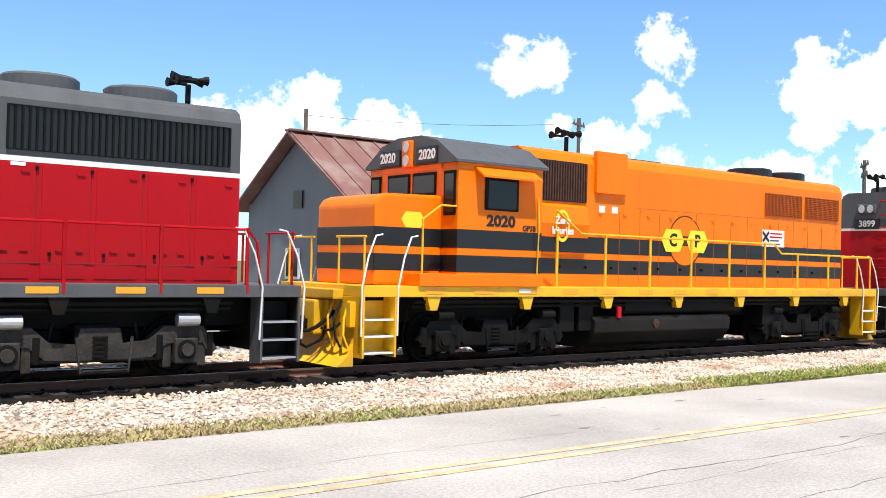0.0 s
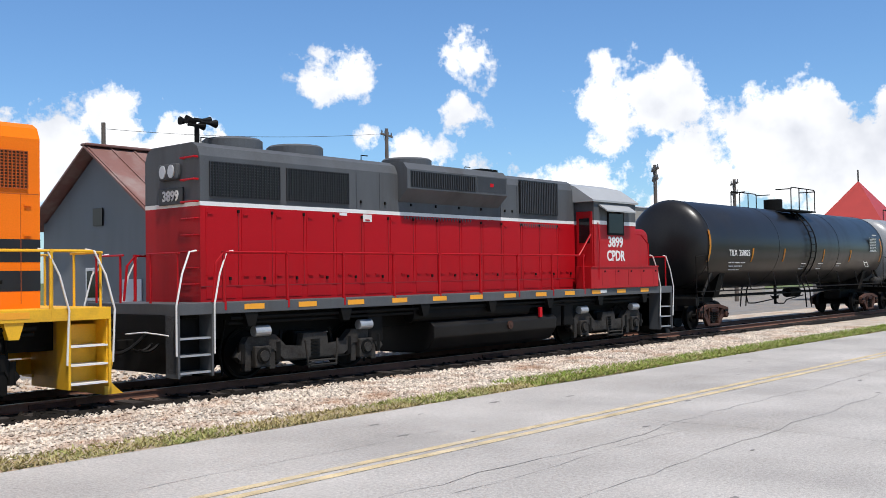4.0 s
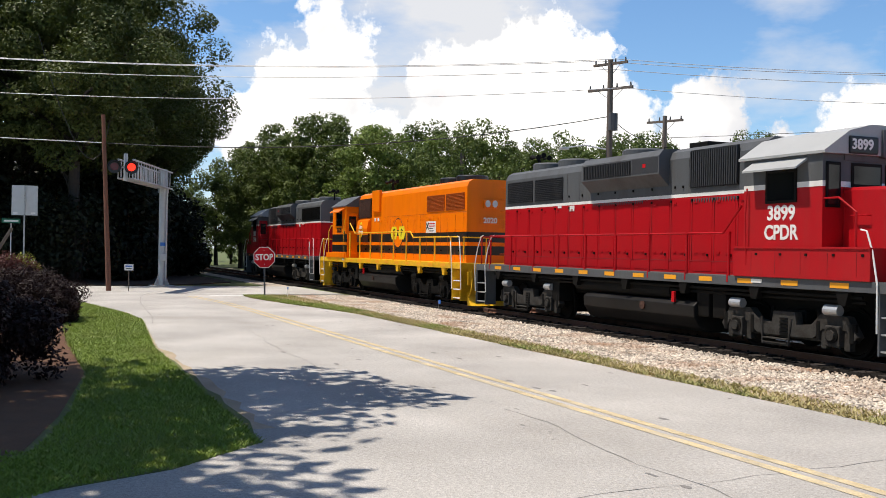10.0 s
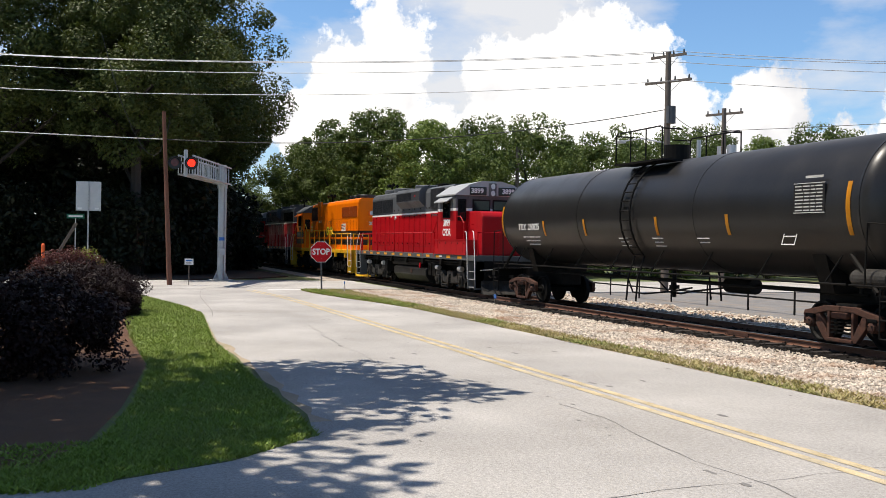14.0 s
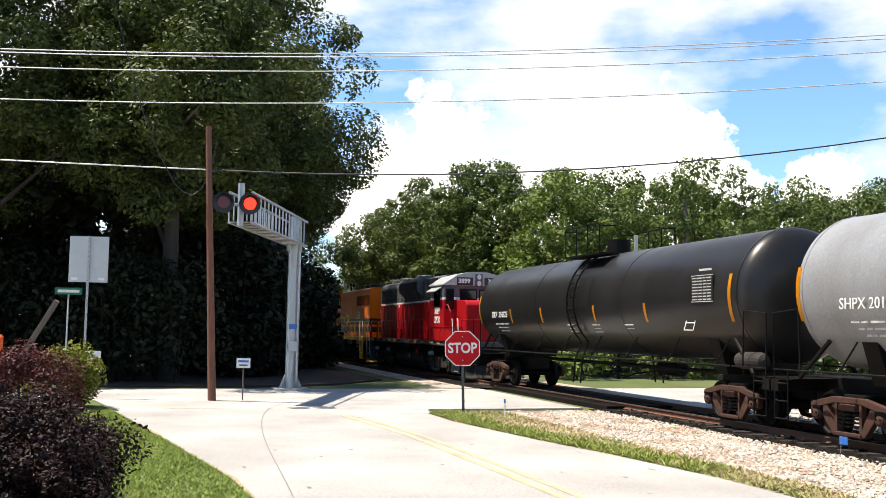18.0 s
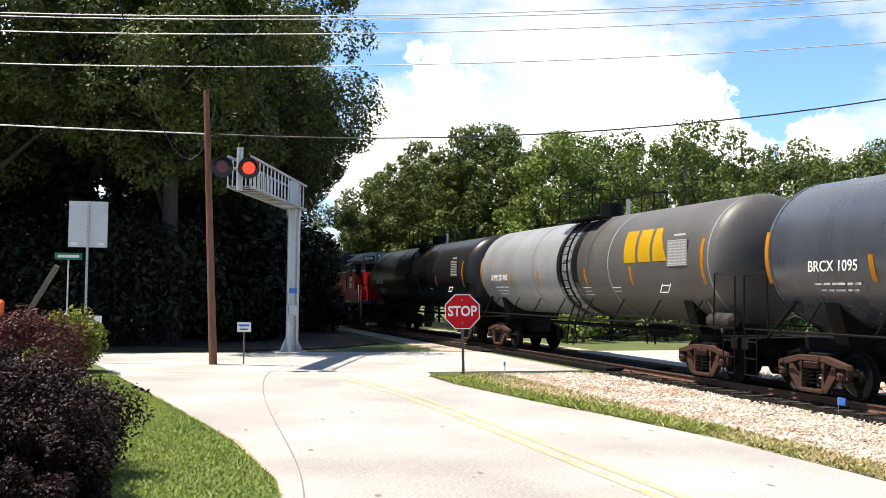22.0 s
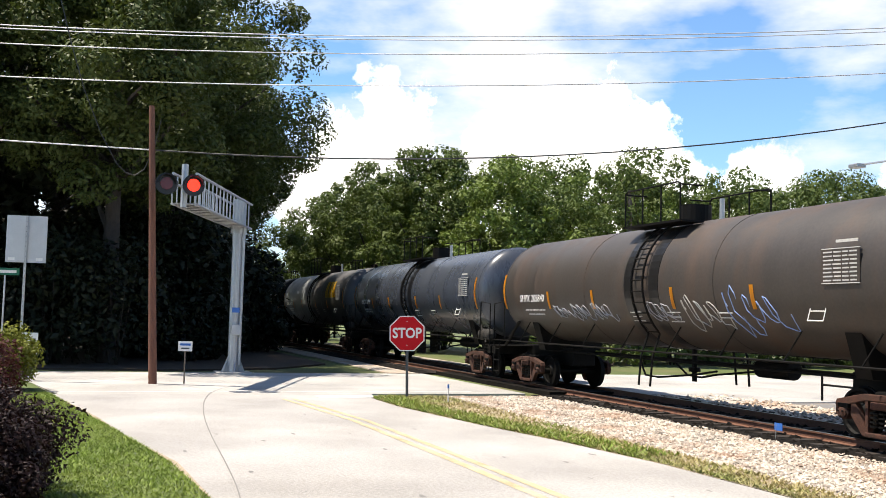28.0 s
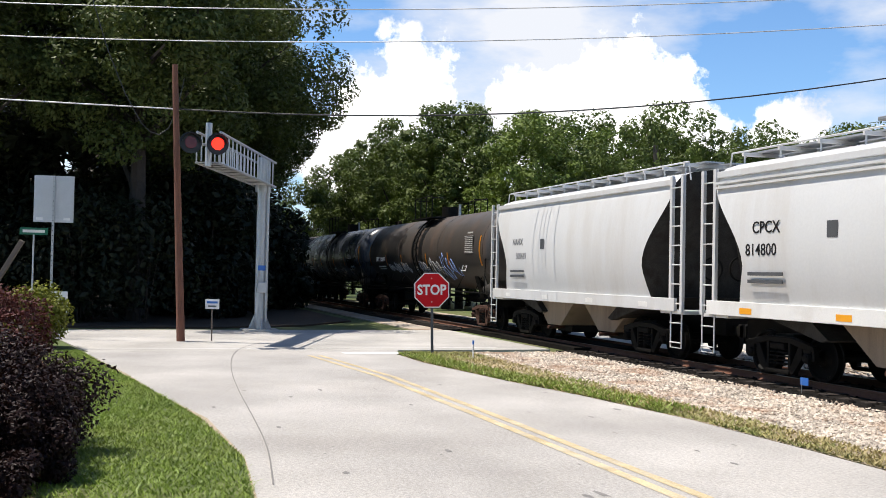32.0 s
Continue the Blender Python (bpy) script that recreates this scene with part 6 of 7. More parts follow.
LEAD = loco("locomotive", "red and grey four-axle freight locomotive leading the train", M_RED, M_GREY, M_REDLIGHT, M_REDLIGHT, M_GREY, "3881", "red")
SECOND = loco("locomotive", "orange and black locomotive with yellow railings and a round emblem", M_ORANGE, M_ORANGE, M_ORANGE, M_ORANGE, M_YELLOW, "2020", "orange")
THIRD = loco("locomotive", "red and grey four-axle locomotive with its cab towards the tank cars", M_RED, M_GREY, M_REDLIGHT, M_REDLIGHT, M_GREY, "3899", "red")
TANKS = [tank_car("tank_car", "glossy black tank car with white lettering", M_TANK, None, "TILX  250825", 3),
         tank_car("tank_car", "dull grey tank car with a large yellow emblem", M_TANKGREY, M_TANK, "SHPX 201750", 3, length=17.1, patches="emblem"),
         tank_car("tank_car", "dark tank car with a bluish sheen and black centre band", M_TANKBLUE, M_BLACKP, "BRCX 1095", 2, length=17.1),
         tank_car("tank_car", "weathered brown-black tank car with painted scrawls", M_TANKBROWN, M_TANK, "SHPX 205840", 2, length=17.1, patches="scrawl")]
HOPPERS = [hopper("covered_hopper", "pale grey covered hopper car with end sheets darkened for shade", "NAHX", "500469", 11.0),
           hopper("covered_hopper", "white covered hopper car with black lettering and roof walk", "CPCX", "814800", 13.8, True)]
# places along the train, from the middle of the orange locomotive
LP = 18.8
OFFSETS = [(LEAD, -LP, 180), (SECOND, 0.0, 180), (THIRD, LP, 0)]
for car, at in zip(TANKS + HOPPERS, (38.85, 57.55, 75.7, 93.85, 108.6, 122.7)):
    OFFSETS.append((car, at, 0))
# the middle of the orange locomotive along the track, by time
RUN = [(0, 15.55), (1, 10.9), (2, 6.35), (3, 1.7), (4.5, -5.8), (6, -14.3), (6.5, -17.6), (7, -23.8), (7.6, -26.6), (9, -34.2), (11, -43.7), (12, -49.5), (13, -55.9), (14, -61.8), (15.5, -70.6), (18, -82.95), (20, -92.6), (22, -102.1), (24, -111.25), (27, -125.9), (30, -141.0), (32, -150.95)]


# ---- signs, signal, poles and lines ----
def polygon_plate(n, r, t, turn=0.0):
    bm = B()
    prism(bm, [(r * math.cos(2 * math.pi * (i + 0.5) / n + turn), r * math.sin(2 * math.pi * (i + 0.5) / n + turn)) for i in range(n)], "y", -t / 2, t / 2)
    return bm


def stop_sign():
    st = thing("stop_sign", pose(-41.2, 10.45, -0.1, 0, -1.5, 70), "red octagonal stop sign on a leaning green post in the verge", "stop sign")
    bm = B()
    prism(bm, [(-0.035, -0.02), (0.035, -0.02), (0.035, 0.0), (0.012, 0.0), (0.012, 0.025), (-0.012, 0.025), (-0.012, 0.0), (-0.035, 0.0)], "z", -0.4, 1.95)
    part("post", bm, M_GREY, st, "grey-green steel U-channel post")
    pl = part("plate", polygon_plate(8, 0.485, 0.012), M_WHITE, st, "white-bordered octagonal plate")
    pl.location = (0, -0.035, 1.74)
    face = part("face", polygon_plate(8, 0.455, 0.004), M_STOPRED, pl)
    face.location = (0, -0.009, 0)
    lettering("word", "STOP", 0.36, pose(0, -0.013, 0, 90, 0, 0), M_WHITE, pl, bold=0.01, stretch=0.86)
    for z in (-0.3, 0.3):
        part("bolt", rod(B(), (0, -0.02, z), (0, 0.0, z), 0.015, 8), M_GALV, pl)


def sign_back():
    sg = thing("road_sign", pose(-47.0, 0.96, 0, 0, 0, 82), "back of a rectangular aluminium road sign on a perforated steel post", "road sign")
    bm = box(B(), -0.03, 0.03, -0.03, 0.03, -0.2, 4.6)
    part("post", bm, M_GALV, sg, "perforated galvanised post")
    pl = part("plate", box(B(), -0.54, 0.54, 0.035, 0.045, 3.30, 4.62, 0.004), M_ALU, sg, "bare aluminium sign back")
    for x in (-0.38, 0.36):
        part("sticker", box(B(), x - 0.09, x + 0.09, 0.030, 0.034, 3.36, 3.44), M_WHITE, pl)
    bm = B()
    for i in range(30):
        z = 0.4 + i * 0.14
        rod(bm, (0, -0.034, z), (0, -0.03, z), 0.012, 6)
    part("holes", bm, M_STEEL, sg)
    tagged(thing("notice_board", pose(-46.9, 1.2, 0, 0, 0, 75), "small white notice panel on a thin stake", "notice"), "")
    nb = scene.objects["notice_board"]
    part("stake", rod(B(), (0, 0, -0.1), (0, 0, 1.2), 0.015, 6), M_GALV, nb)
    part("panel", box(B(), -0.22, 0.22, -0.02, 0.0, 0.75, 1.35, 0.004), M_WHITE, nb)
    for i in range(4):
        part("text_bar", box(B(), -0.16, 0.16, -0.024, -0.02, 0.85 + i * 0.1, 0.89 + i * 0.1), M_GREY, nb)


def street_sign():
    sg = thing("street_name_sign", pose(-47.6, 0.42, 0, 0, 0, 84), "small green street name plate on a thin steel post", "street sign")
    part("post", rod(B(), (0, 0, -0.2), (0, 0, 2.95), 0.025, 8), M_GALV, sg)
    pl = part("plate", box(B(), -0.38, 0.38, -0.01, 0.01, 2.95, 3.15, 0.004), M_GREEN, sg)
    part("text_bar", box(B(), -0.3, 0.3, -0.014, -0.01, 3.01, 3.09), M_WHITE, pl, "white lettering bar")
    ws = thing("warning_sign", pose(-46.1, 5.35, 0, 0, 0, 74), "small white sign on a short post beside the crossing", "sign")
    part("post", rod(B(), (0, 0, -0.1), (0, 0, 1.15), 0.022, 8), M_WOODGREY, ws)
    pl = part("panel", box(B(), -0.2, 0.2, -0.03, -0.02, 0.92, 1.2, 0.004), M_WHITE, ws)
    part("text_bar", box(B(), -0.15, 0.15, -0.034, -0.03, 1.08, 1.14), M_BLUE, pl)
    part("text_bar", box(B(), -0.12, 0.12, -0.034, -0.03, 0.98, 1.02), M_GREY, pl)
    bar = thing("leaning_post", pose(-43.2, -0.7, 0.5, 0, 30, 75), "dark weathered timber bar leaning over an orange marker", "post")
    part("bar", box(B(), -0.06, 0.06, -0.05, 0.05, 0.0, 2.5, 0.02), M_WOODGREY, bar)
    mk = thing("marker_post", pose(-43.0, -0.75, 0), "bright orange plastic marker post", "marker post")
    part("tube", rod(B(), (0, 0, -0.1), (0, 0, 1.75), 0.07, 12), M_ORANGECONE, mk)
    part("cap", rod(B(), (0, 0, 1.75), (0, 0, 1.82), 0.075, 12, 0.03), M_ORANGECONE, mk)
    fl = thing("marker_flag", pose(-32.2, 14.72, 0), "small bright blue marker flag beside the rail", "marker flag")
    part("wire", rod(B(), (0, 0, -0.05), (0.03, 0, 0.3), 0.006, 5), M_GALV, fl)
    part("flag", box(B(), -0.02, 0.2, -0.004, 0.004, 0.16, 0.3), M_BLUE, fl)
    hy = thing("survey_stake", pose(-40.2, 11.2, 0), "short white and blue stake in the verge", "stake")
    part("stake", rod(B(), (0, 0, -0.1), (0, 0, 0.32), 0.02, 6), M_WHITE, hy)
    part("tip", rod(B(), (0, 0, 0.32), (0, 0, 0.42), 0.025, 6), M_BLUE, hy)


def signal():
    """Cantilever crossing signal: mast, truss arm over the road and two flashing lamps."""
    sg = thing("crossing_signal", pose(-51.0, 7.4, 0), "grey steel cantilever crossing signal with a lit red lamp", "crossing signal")
    part("footing", box(B(), -0.6, 0.6, -0.6, 0.6, -0.2, 0.06, 0.02), M_CONC, sg)
    for i in range(6):
        g = part("foot_gusset", prism(B(), [(0.0, 0.0), (0.42, 0.0), (0.2, 0.5), (0.0, 0.6)], "y", -0.015, 0.015), M_GALV, sg)
        g.matrix_basis = Matrix.Translation((0, 0, 0.06)) @ Matrix.Rotation(math.pi * i / 3, 4, "Z")
    part("mast", rod(B(), (0, 0, 0.05), (0, 0, 5.9), 0.2, 20), M_GALV, sg, "tall galvanised mast")
    part("mast_collar", rod(B(), (0, 0, 4.72), (0, 0, 4.95), 0.27, 20), M_GALV, sg)
    part("conduit", rod(B(), (0.24, 0.16, 0.3), (0.24, 0.16, 5.5), 0.045, 8), M_GALV, sg)
    part("ladder_rail", rod(B(), (0.3, -0.2, 0.3), (0.3, -0.2, 5.0), 0.02, 6), M_GALV, sg)
    part("blue_plate", box(B(), 0.19, 0.22, -0.14, 0.14, 2.05, 2.22, 0.004), M_BLUE, sg, "small blue emergency notice")
    part("control_box", box(B(), 0.18, 0.36, -0.16, 0.16, 1.3, 1.65, 0.02), M_GALV, sg)
    arm_end = Vector((6.6, -2.42, 0.0))
    d = arm_end.normalized()
    side = Vector((-d.y, d.x, 0)) * 0.32
    arm = part("arm", B(), M_GALV, sg, "lattice truss arm with catwalk and railings")
    bm = B()
    lo_z, hi_z = 4.95, 5.78
    for s in (-1, 1):
        for z in (lo_z, hi_z):
            rod(bm, side * s + Vector((0, 0, z)) - d * 0.5, arm_end + side * s + Vector((0, 0, z)), 0.04, 8)
    bm.to_mesh(arm.data)
    bm.free()
    n = 15
    for i in range(n + 1):
        p = arm_end * (i / n)
        for s in (-1, 1):
            part("baluster", rod(B(), p + side * s + Vector((0, 0, lo_z)), p + side * s + Vector((0, 0, hi_z)), 0.022, 5), M_GALV, arm)
        part("cross_bar", rod(B(), p + side + Vector((0, 0, lo_z)), p - side + Vector((0, 0, lo_z)), 0.018, 5), M_GALV, arm)
    bm = B()
    w = side * 0.9
    a, b = Vector((0, 0, lo_z + 0.03)), arm_end + Vector((0, 0, lo_z + 0.03))
    vs = [bm.verts.new(v) for v in (a + w, a - w, b - w, b + w)]
    bm.faces.new(vs)
    bmesh.ops.solidify(bm, geom=bm.faces[:], thickness=0.02)
    part("catwalk", bm, M_GALV, arm)
    part("end_post", rod(B(), arm_end + Vector((0, 0, lo_z - 0.1)), arm_end + Vector((0, 0, hi_z + 0.25)), 0.09, 12), M_GALV, arm)
    # lamps face along +x, towards the road
    for dy, lit in ((-0.5, False), (0.2, True)):
        lp = part("lamp", rod(B(), arm_end + Vector((0.42, dy, 5.42)), arm_end + Vector((0.46, dy, 5.42)), 0.29, 28), M_BLACKP, sg, "round black lamp backing with hood")
        part("lens", rod(B(), arm_end + Vector((0.46, dy, 5.42)), arm_end + Vector((0.50, dy, 5.42)), 0.165, 24), M_LAMPRED if lit else M_LAMPOFF, lp, "lit red lens" if lit else "unlit red lens")
        bm = B()
        for i in range(9):
            a0 = math.pi * i / 9
            a1 = math.pi * (i + 1) / 9
            c = arm_end + Vector((0.46, dy, 5.42))
            f = [bm.verts.new(c + Vector((k, 0.23 * math.cos(t), 0.23 * math.sin(t)))) for k, t in ((0, a0), (0, a1), (0.28, a1), (0.28, a0))]
            bm.faces.new(f)
        bmesh.ops.solidify(bm, geom=bm.faces[:], thickness=0.01)
        part("visor", bm, M_BLACKP, lp)
        part("bracket", rod(B(), arm_end + Vector((0.0, 0.0, 5.42)), arm_end + Vector((0.42, dy, 5.42)), 0.035, 8), M_GALV, sg)


def pole(x, y, h, material, label, arms=(), top=None, r=0.15):
    p = thing("utility_pole", pose(x, y, 0), label, "utility pole")
    tx, ty = top or (0, 0)
    part("shaft", rod(B(), (0, 0, -0.3), (tx, ty, h), r, 14, r * 0.68), material, p)
    for z, w, turn in arms:
        am = part("cross_arm", box(B(), -w / 2, w / 2, -0.05, 0.05, z - 0.06, z + 0.06, 0.01), material, p)
        am.rotation_euler = (0, 0, radians(turn))
        for i in range(4):
            q = -w / 2 + 0.12 + i * (w - 0.24) / 3
            part("insulator", rod(B(), (q, 0, z + 0.06), (q, 0, z + 0.24), 0.05, 8, 0.03), M_GREY, am)
        for s in (-1, 1):
            part("brace", rod(B(), (s * w * 0.28, 0.02, z - 0.04), (0, 0.06, z - 0.55), 0.015, 5), M_GALV, am)
    return p


def wire(pts, r, material, label, sag=0.6, n=14):
    w = thing("overhead_cable", label=label, category="cable")
    line = []
    for a, b in zip(pts, pts[1:]):
        a, b = Vector(a), Vector(b)
        for i in range(n + 1):
            t = i / n
            line.append(a.lerp(b, t) - Vector((0, 0, sag * 4 * t * (1 - t))))
    cu = bpy.data.curves.new("strand", "CURVE")
    cu.dimensions, cu.bevel_depth, cu.bevel_resolution = "3D", r, 1
    sp = cu.splines.new("POLY")
    sp.points.add(len(line) - 1)
    for p_, c_ in zip(sp.points, line):
        p_.co = (*c_, 1)
    cu.materials.append(material)
    ob = new("strand", cu)
    ob.parent = w


stop_sign()
sign_back()
street_sign()
signal()
pole(-46.0, 4.5, 7.85, M_WOOD, "bare brown timber pole beside the crossing", (), (0.05, -0.38), 0.12)
up = pole(-39.9, 26.6, 11.3, M_WOODGREY, "tall utility pole with crossarms and wires", ((11.1, 1.9, 25), (9.9, 2.5, 25)), (0, 0), 0.19)
part("transformer", rod(B(), (0.3, 0, 7.9), (0.3, 0, 8.7), 0.22, 16), M_GREY, up)
part("lamp_arm", pipe(B(), [(0, 0, 7.0), (-0.8, -0.9, 7.25), (-1.4, -1.5, 7.15)], 0.035), M_GALV, up)
part("lamp_head", box(B(), -1.75, -1.35, -1.75, -1.4, 7.05, 7.18, 0.03), M_GALV, up, "street lamp head")
up2 = pole(-44.5, 33.0, 9.6, M_WOODGREY, "utility pole with transformers behind the trees", ((9.3, 2.2, 25),), (0, 0), 0.17)
for q in (-0.45, 0.45):
    part("transformer", rod(B(), (q, 0.2, 6.8), (q, 0.2, 7.6), 0.25, 16), M_GALV, up2)
pole(-55.6, -8.7, 11.6, M_WOODGREY, "utility pole with a crossarm at the edge of the wood", ((11.3, 2.2, 100),), (0.1, 0), 0.15)
pole(-60.0, 27.8, 8.6, M_WOODGREY, "grey timber pole in front of the far trees", (), (0, 0), 0.16)
for x, y, h, arms in ((40, 42, 11, ((10.6, 1.6, 20),)), (51, 30, 8.6, ((8.3, 2.0, 40), (7.7, 1.6, 40))), (62, 30, 8.4, ((8.1, 1.8, 40), (7.4, 1.6, 40))), (7.2, 36, 8.0, ((7.7, 0.8, 60),)), (23, 45, 9.9, ())):
    p_ = pole(x, y, h, M_WOODGREY, "distant timber utility pole behind the yard", arms, (0, 0), 0.15)
    if x < 10:
        for q in (-0.3, 0.3):
            part("transformer", rod(B(), (q, 0.1, 5.6), (q, 0.1, 6.3), 0.2, 14), M_GREY, p_)
UT = (-39.9, 26.6)
for dz, dx, sag in ((11.3, -0.5, 2.55), (11.3, 0.3, 2.65), (10.85, 0.0, 2.7), (9.9, 0.6, 2.9)):
    wire([(-65.7 + dx, -46, dz + 4.6), (UT[0] + dx, UT[1] + dx * 0.5, dz)], 0.016, M_LINE, "pale power line high over the road", sag, 30)
    wire([(UT[0] + dx, UT[1] + dx * 0.5, dz), (-20, 60, dz)], 0.016, M_LINE, "pale power line high over the road", 0.9)
wire([(-52, -34, 7.9), (-46.0, 4.2, 6.6)], 0.02, M_LINE, "telephone cable strung to the bare pole", 0.25)
wire([(-46.0, 4.2, 6.6), (UT[0], UT[1], 8.6)], 0.022, M_CABLE, "sagging telephone cable over the track", 0.7)
wire([(UT[0], UT[1], 8.6), (-44.5, 33.0, 8.4), (0, 52, 8.5)], 0.016, M_CABLE, "thin cable between the utility poles", 0.5)
wire([(40, 42, 10.7), (23, 45, 9.6)], 0.012, M_CABLE, "thin distant power line", 0.3)
wire([(-46.1, y, z) for y, z in ((4.4, 7.5), (4.22, 6.6), (4.0, 6.05), (3.75, 5.85), (3.5, 5.92), (3.25, 6.15), (2.8, 6.95), (2.3, 8.15), (1.9, 9.4), (1.6, 10.5), (1.4, 11.2))], 0.014, M_CABLE, "slack cable hanging from the power line to the bare pole", 0.0, 2)


# ---- buildings ----
def gabled_shed():
    sh = thing("shed", pose(14.5, 27.0, 0), "grey metal-sided shed with a rusty red metal roof", "building")
    L_, W_, ev, rg = 19.0, 7.4, 4.15, 6.5
    part("wall", box(B(), 0, L_, 0, 0.2, -0.2, ev), M_GREYWALL, sh)
    part("wall", box(B(), 0, L_, W_ - 0.2, W_, -0.2, ev), M_GREYWALL, sh)
    for x in (0, L_ - 0.2):
        part("gable_wall", prism(B(), [(0.2, -0.2), (W_ - 0.2, -0.2), (W_ - 0.2, ev), (W_ / 2, rg - 0.12), (0.2, ev)], "x", x, x + 0.2), M_GREYWALL, sh)
    for s in (0, 1):
        y0, y1 = (-0.45, W_ / 2) if s == 0 else (W_ + 0.45, W_ / 2)
        k = (rg - ev) / (W_ / 2)
        bm = prism(B(), [(y0, ev - 0.45 * k), (y1, rg), (y1, rg + 0.08), (y0, ev - 0.45 * k + 0.08)], "x", -0.5, L_ + 0.5)
        rf = part("roof", bm, M_ROOFRED, sh, "rusty ribbed metal roof slope")
        for i in range(24):
            x = -0.4 + i * (L_ + 0.8) / 23
            part("rib", prism(B(), [(y0, ev - 0.45 * k + 0.08), (y1, rg + 0.08), (y1, rg + 0.13), (y0, ev - 0.45 * k + 0.13)], "x", x - 0.03, x + 0.03), M_ROOFRED, rf)
    part("ridge_cap", box(B(), -0.5, L_ + 0.5, W_ / 2 - 0.2, W_ / 2 + 0.2, rg + 0.07, rg + 0.16, 0.03), M_ROOFRED, sh)
    d = part("door", box(B(), -0.06, -0.01, 1.0, 2.1, 0.0, 2.1, 0.01), M_SHED, sh, "white door")
    w = part("window", box(B(), -0.06, -0.01, 3.4, 4.4, 1.4, 2.5, 0.01), M_SHED, sh, "white framed window")
    part("pane", box(B(), -0.07, -0.06, 3.5, 4.3, 1.5, 2.4), M_GLASS, w)
    part("vent", box(B(), -0.07, -0.01, 3.3, 3.9, 3.9, 4.5, 0.01), M_BLACKP, sh, "dark louvred vent")
    for x in (7.5, 13.0):
        w = part("window", box(B(), x, x + 1.0, -0.05, -0.01, 1.6, 2.8, 0.01), M_SHED, sh, "white framed window")
        part("pane", box(B(), x + 0.1, x + 0.9, -0.06, -0.05, 1.7, 2.7), M_GLASS, w)


def block_building(name, label, x0, x1, y0, y1, h, wall, fascia, fz, windows=()):
    b = thing(name, pose(x0, y0, 0), label, "building")
    L_, W_ = x1 - x0, y1 - y0
    for q in (box(B(), 0, L_, 0, 0.25, -0.2, h), box(B(), 0, L_, W_ - 0.25, W_, -0.2, h), box(B(), 0, 0.25, 0.25, W_ - 0.25, -0.2, h), box(B(), L_ - 0.25, L_, 0.25, W_ - 0.25, -0.2, h)):
        part("wall", q, wall, b)
    part("roof", box(B(), 0.2, L_ - 0.2, 0.2, W_ - 0.2, h - 0.35, h - 0.2), M_GREY, b)
    if fascia:
        part("fascia", box(B(), -0.06, L_ + 0.06, -0.06, W_ + 0.06, h - fz, h + 0.02, 0.01), fascia, b)
    part("coping", box(B(), -0.09, L_ + 0.09, -0.09, 0.3, h + 0.02, h + 0.1, 0.01), M_SHED, b)
    for x, w, z0, z1 in windows:
        wd = part("window", box(B(), x, x + w, -0.05, -0.005, z0, z1, 0.01), M_SHED, b, "framed window")
        part("pane", box(B(), x + 0.08, x + w - 0.08, -0.06, -0.05, z0 + 0.08, z1 - 0.08), M_GLASS, wd)
    return b


gabled_shed()
block_building("workshop", "white block workshop with a maroon fascia", -4.0, 5.2, 27.0, 35.0, 3.9, M_SHED, M_MAROON, 0.42, ((7.2, 0.8, 1.3, 2.6), (3.5, 1.0, 1.2, 2.4)))
bb = block_building("brick_store", "long low red brick store with a white sign board", -52.0, -15.0, 46.0, 58.0, 5.6, M_BRICK, None, 0, tuple((2.0 + i * 4.1, 2.4, 0.4, 2.6) for i in range(8)))
part("parapet", box(B(), 27.5, 36.9, -0.3, 0.2, 5.0, 6.4, 0.03), M_BRICK, bb, "raised brick parapet")
sb = part("sign_board", box(B(), 28.6, 34.2, -0.36, -0.3, 3.5, 4.3, 0.01), M_SHED, bb, "pale sign board with red bar")
part("text_bar", box(B(), 29.0, 33.6, -0.38, -0.36, 3.7, 4.1), M_STOPRED, sb)
block_building("warehouse", "long beige flat-roofed warehouse in the distance", 52.0, 76.0, 34.0, 50.0, 6.4, M_BEIGE, None, 0, tuple((2 + i * 4.5, 1.6, 3.2, 4.6) for i in range(5)))
kiosk = thing("pavilion", pose(67.5, 23.5, -0.8), "small pavilion with a steep red pyramid roof", "building")
part("wall", box(B(), -2.4, 2.4, -2.4, 2.4, -0.2, 4.9), M_BEIGE, kiosk)
bm = B()
bmesh.ops.create_cone(bm, cap_ends=True, segments=4, radius1=4.3, radius2=0.05, depth=4.0, matrix=Matrix.Translation((0, 0, 6.9)) @ Matrix.Rotation(radians(45), 4, "Z"))
part("roof", bm, M_REDROOF, kiosk, "red metal pyramid roof")
part("finial", rod(B(), (0, 0, 8.8), (0, 0, 9.7), 0.05, 8), M_STEEL, kiosk)
fence = thing("pipe_fence", pose(-40, TRACK + 6.2, 0), "low dark pipe fence behind the track", "fence")
for i in range(16):
    part("post", rod(B(), (i * 2.4, 0, -0.1), (i * 2.4, 0, 0.85), 0.035, 6), M_STEEL, fence)
for z in (0.45, 0.8):
    part("rail", rod(B(), (0, 0, z), (36, 0, z), 0.03, 6), M_STEEL, fence)
ws_ = thing("parked_car", pose(-56.2, -9.6, 0, 0, 0, 80), "white saloon car parked beyond the side road", "car")
bm = prism(B(), [(-2.2, 0.35), (2.2, 0.35), (2.25, 0.75), (1.3, 0.95), (0.7, 1.42), (-1.0, 1.44), (-1.7, 1.0), (-2.25, 0.9)], "y", -0.85, 0.85, 0.06)
part("body", bm, M_WHITE, ws_)
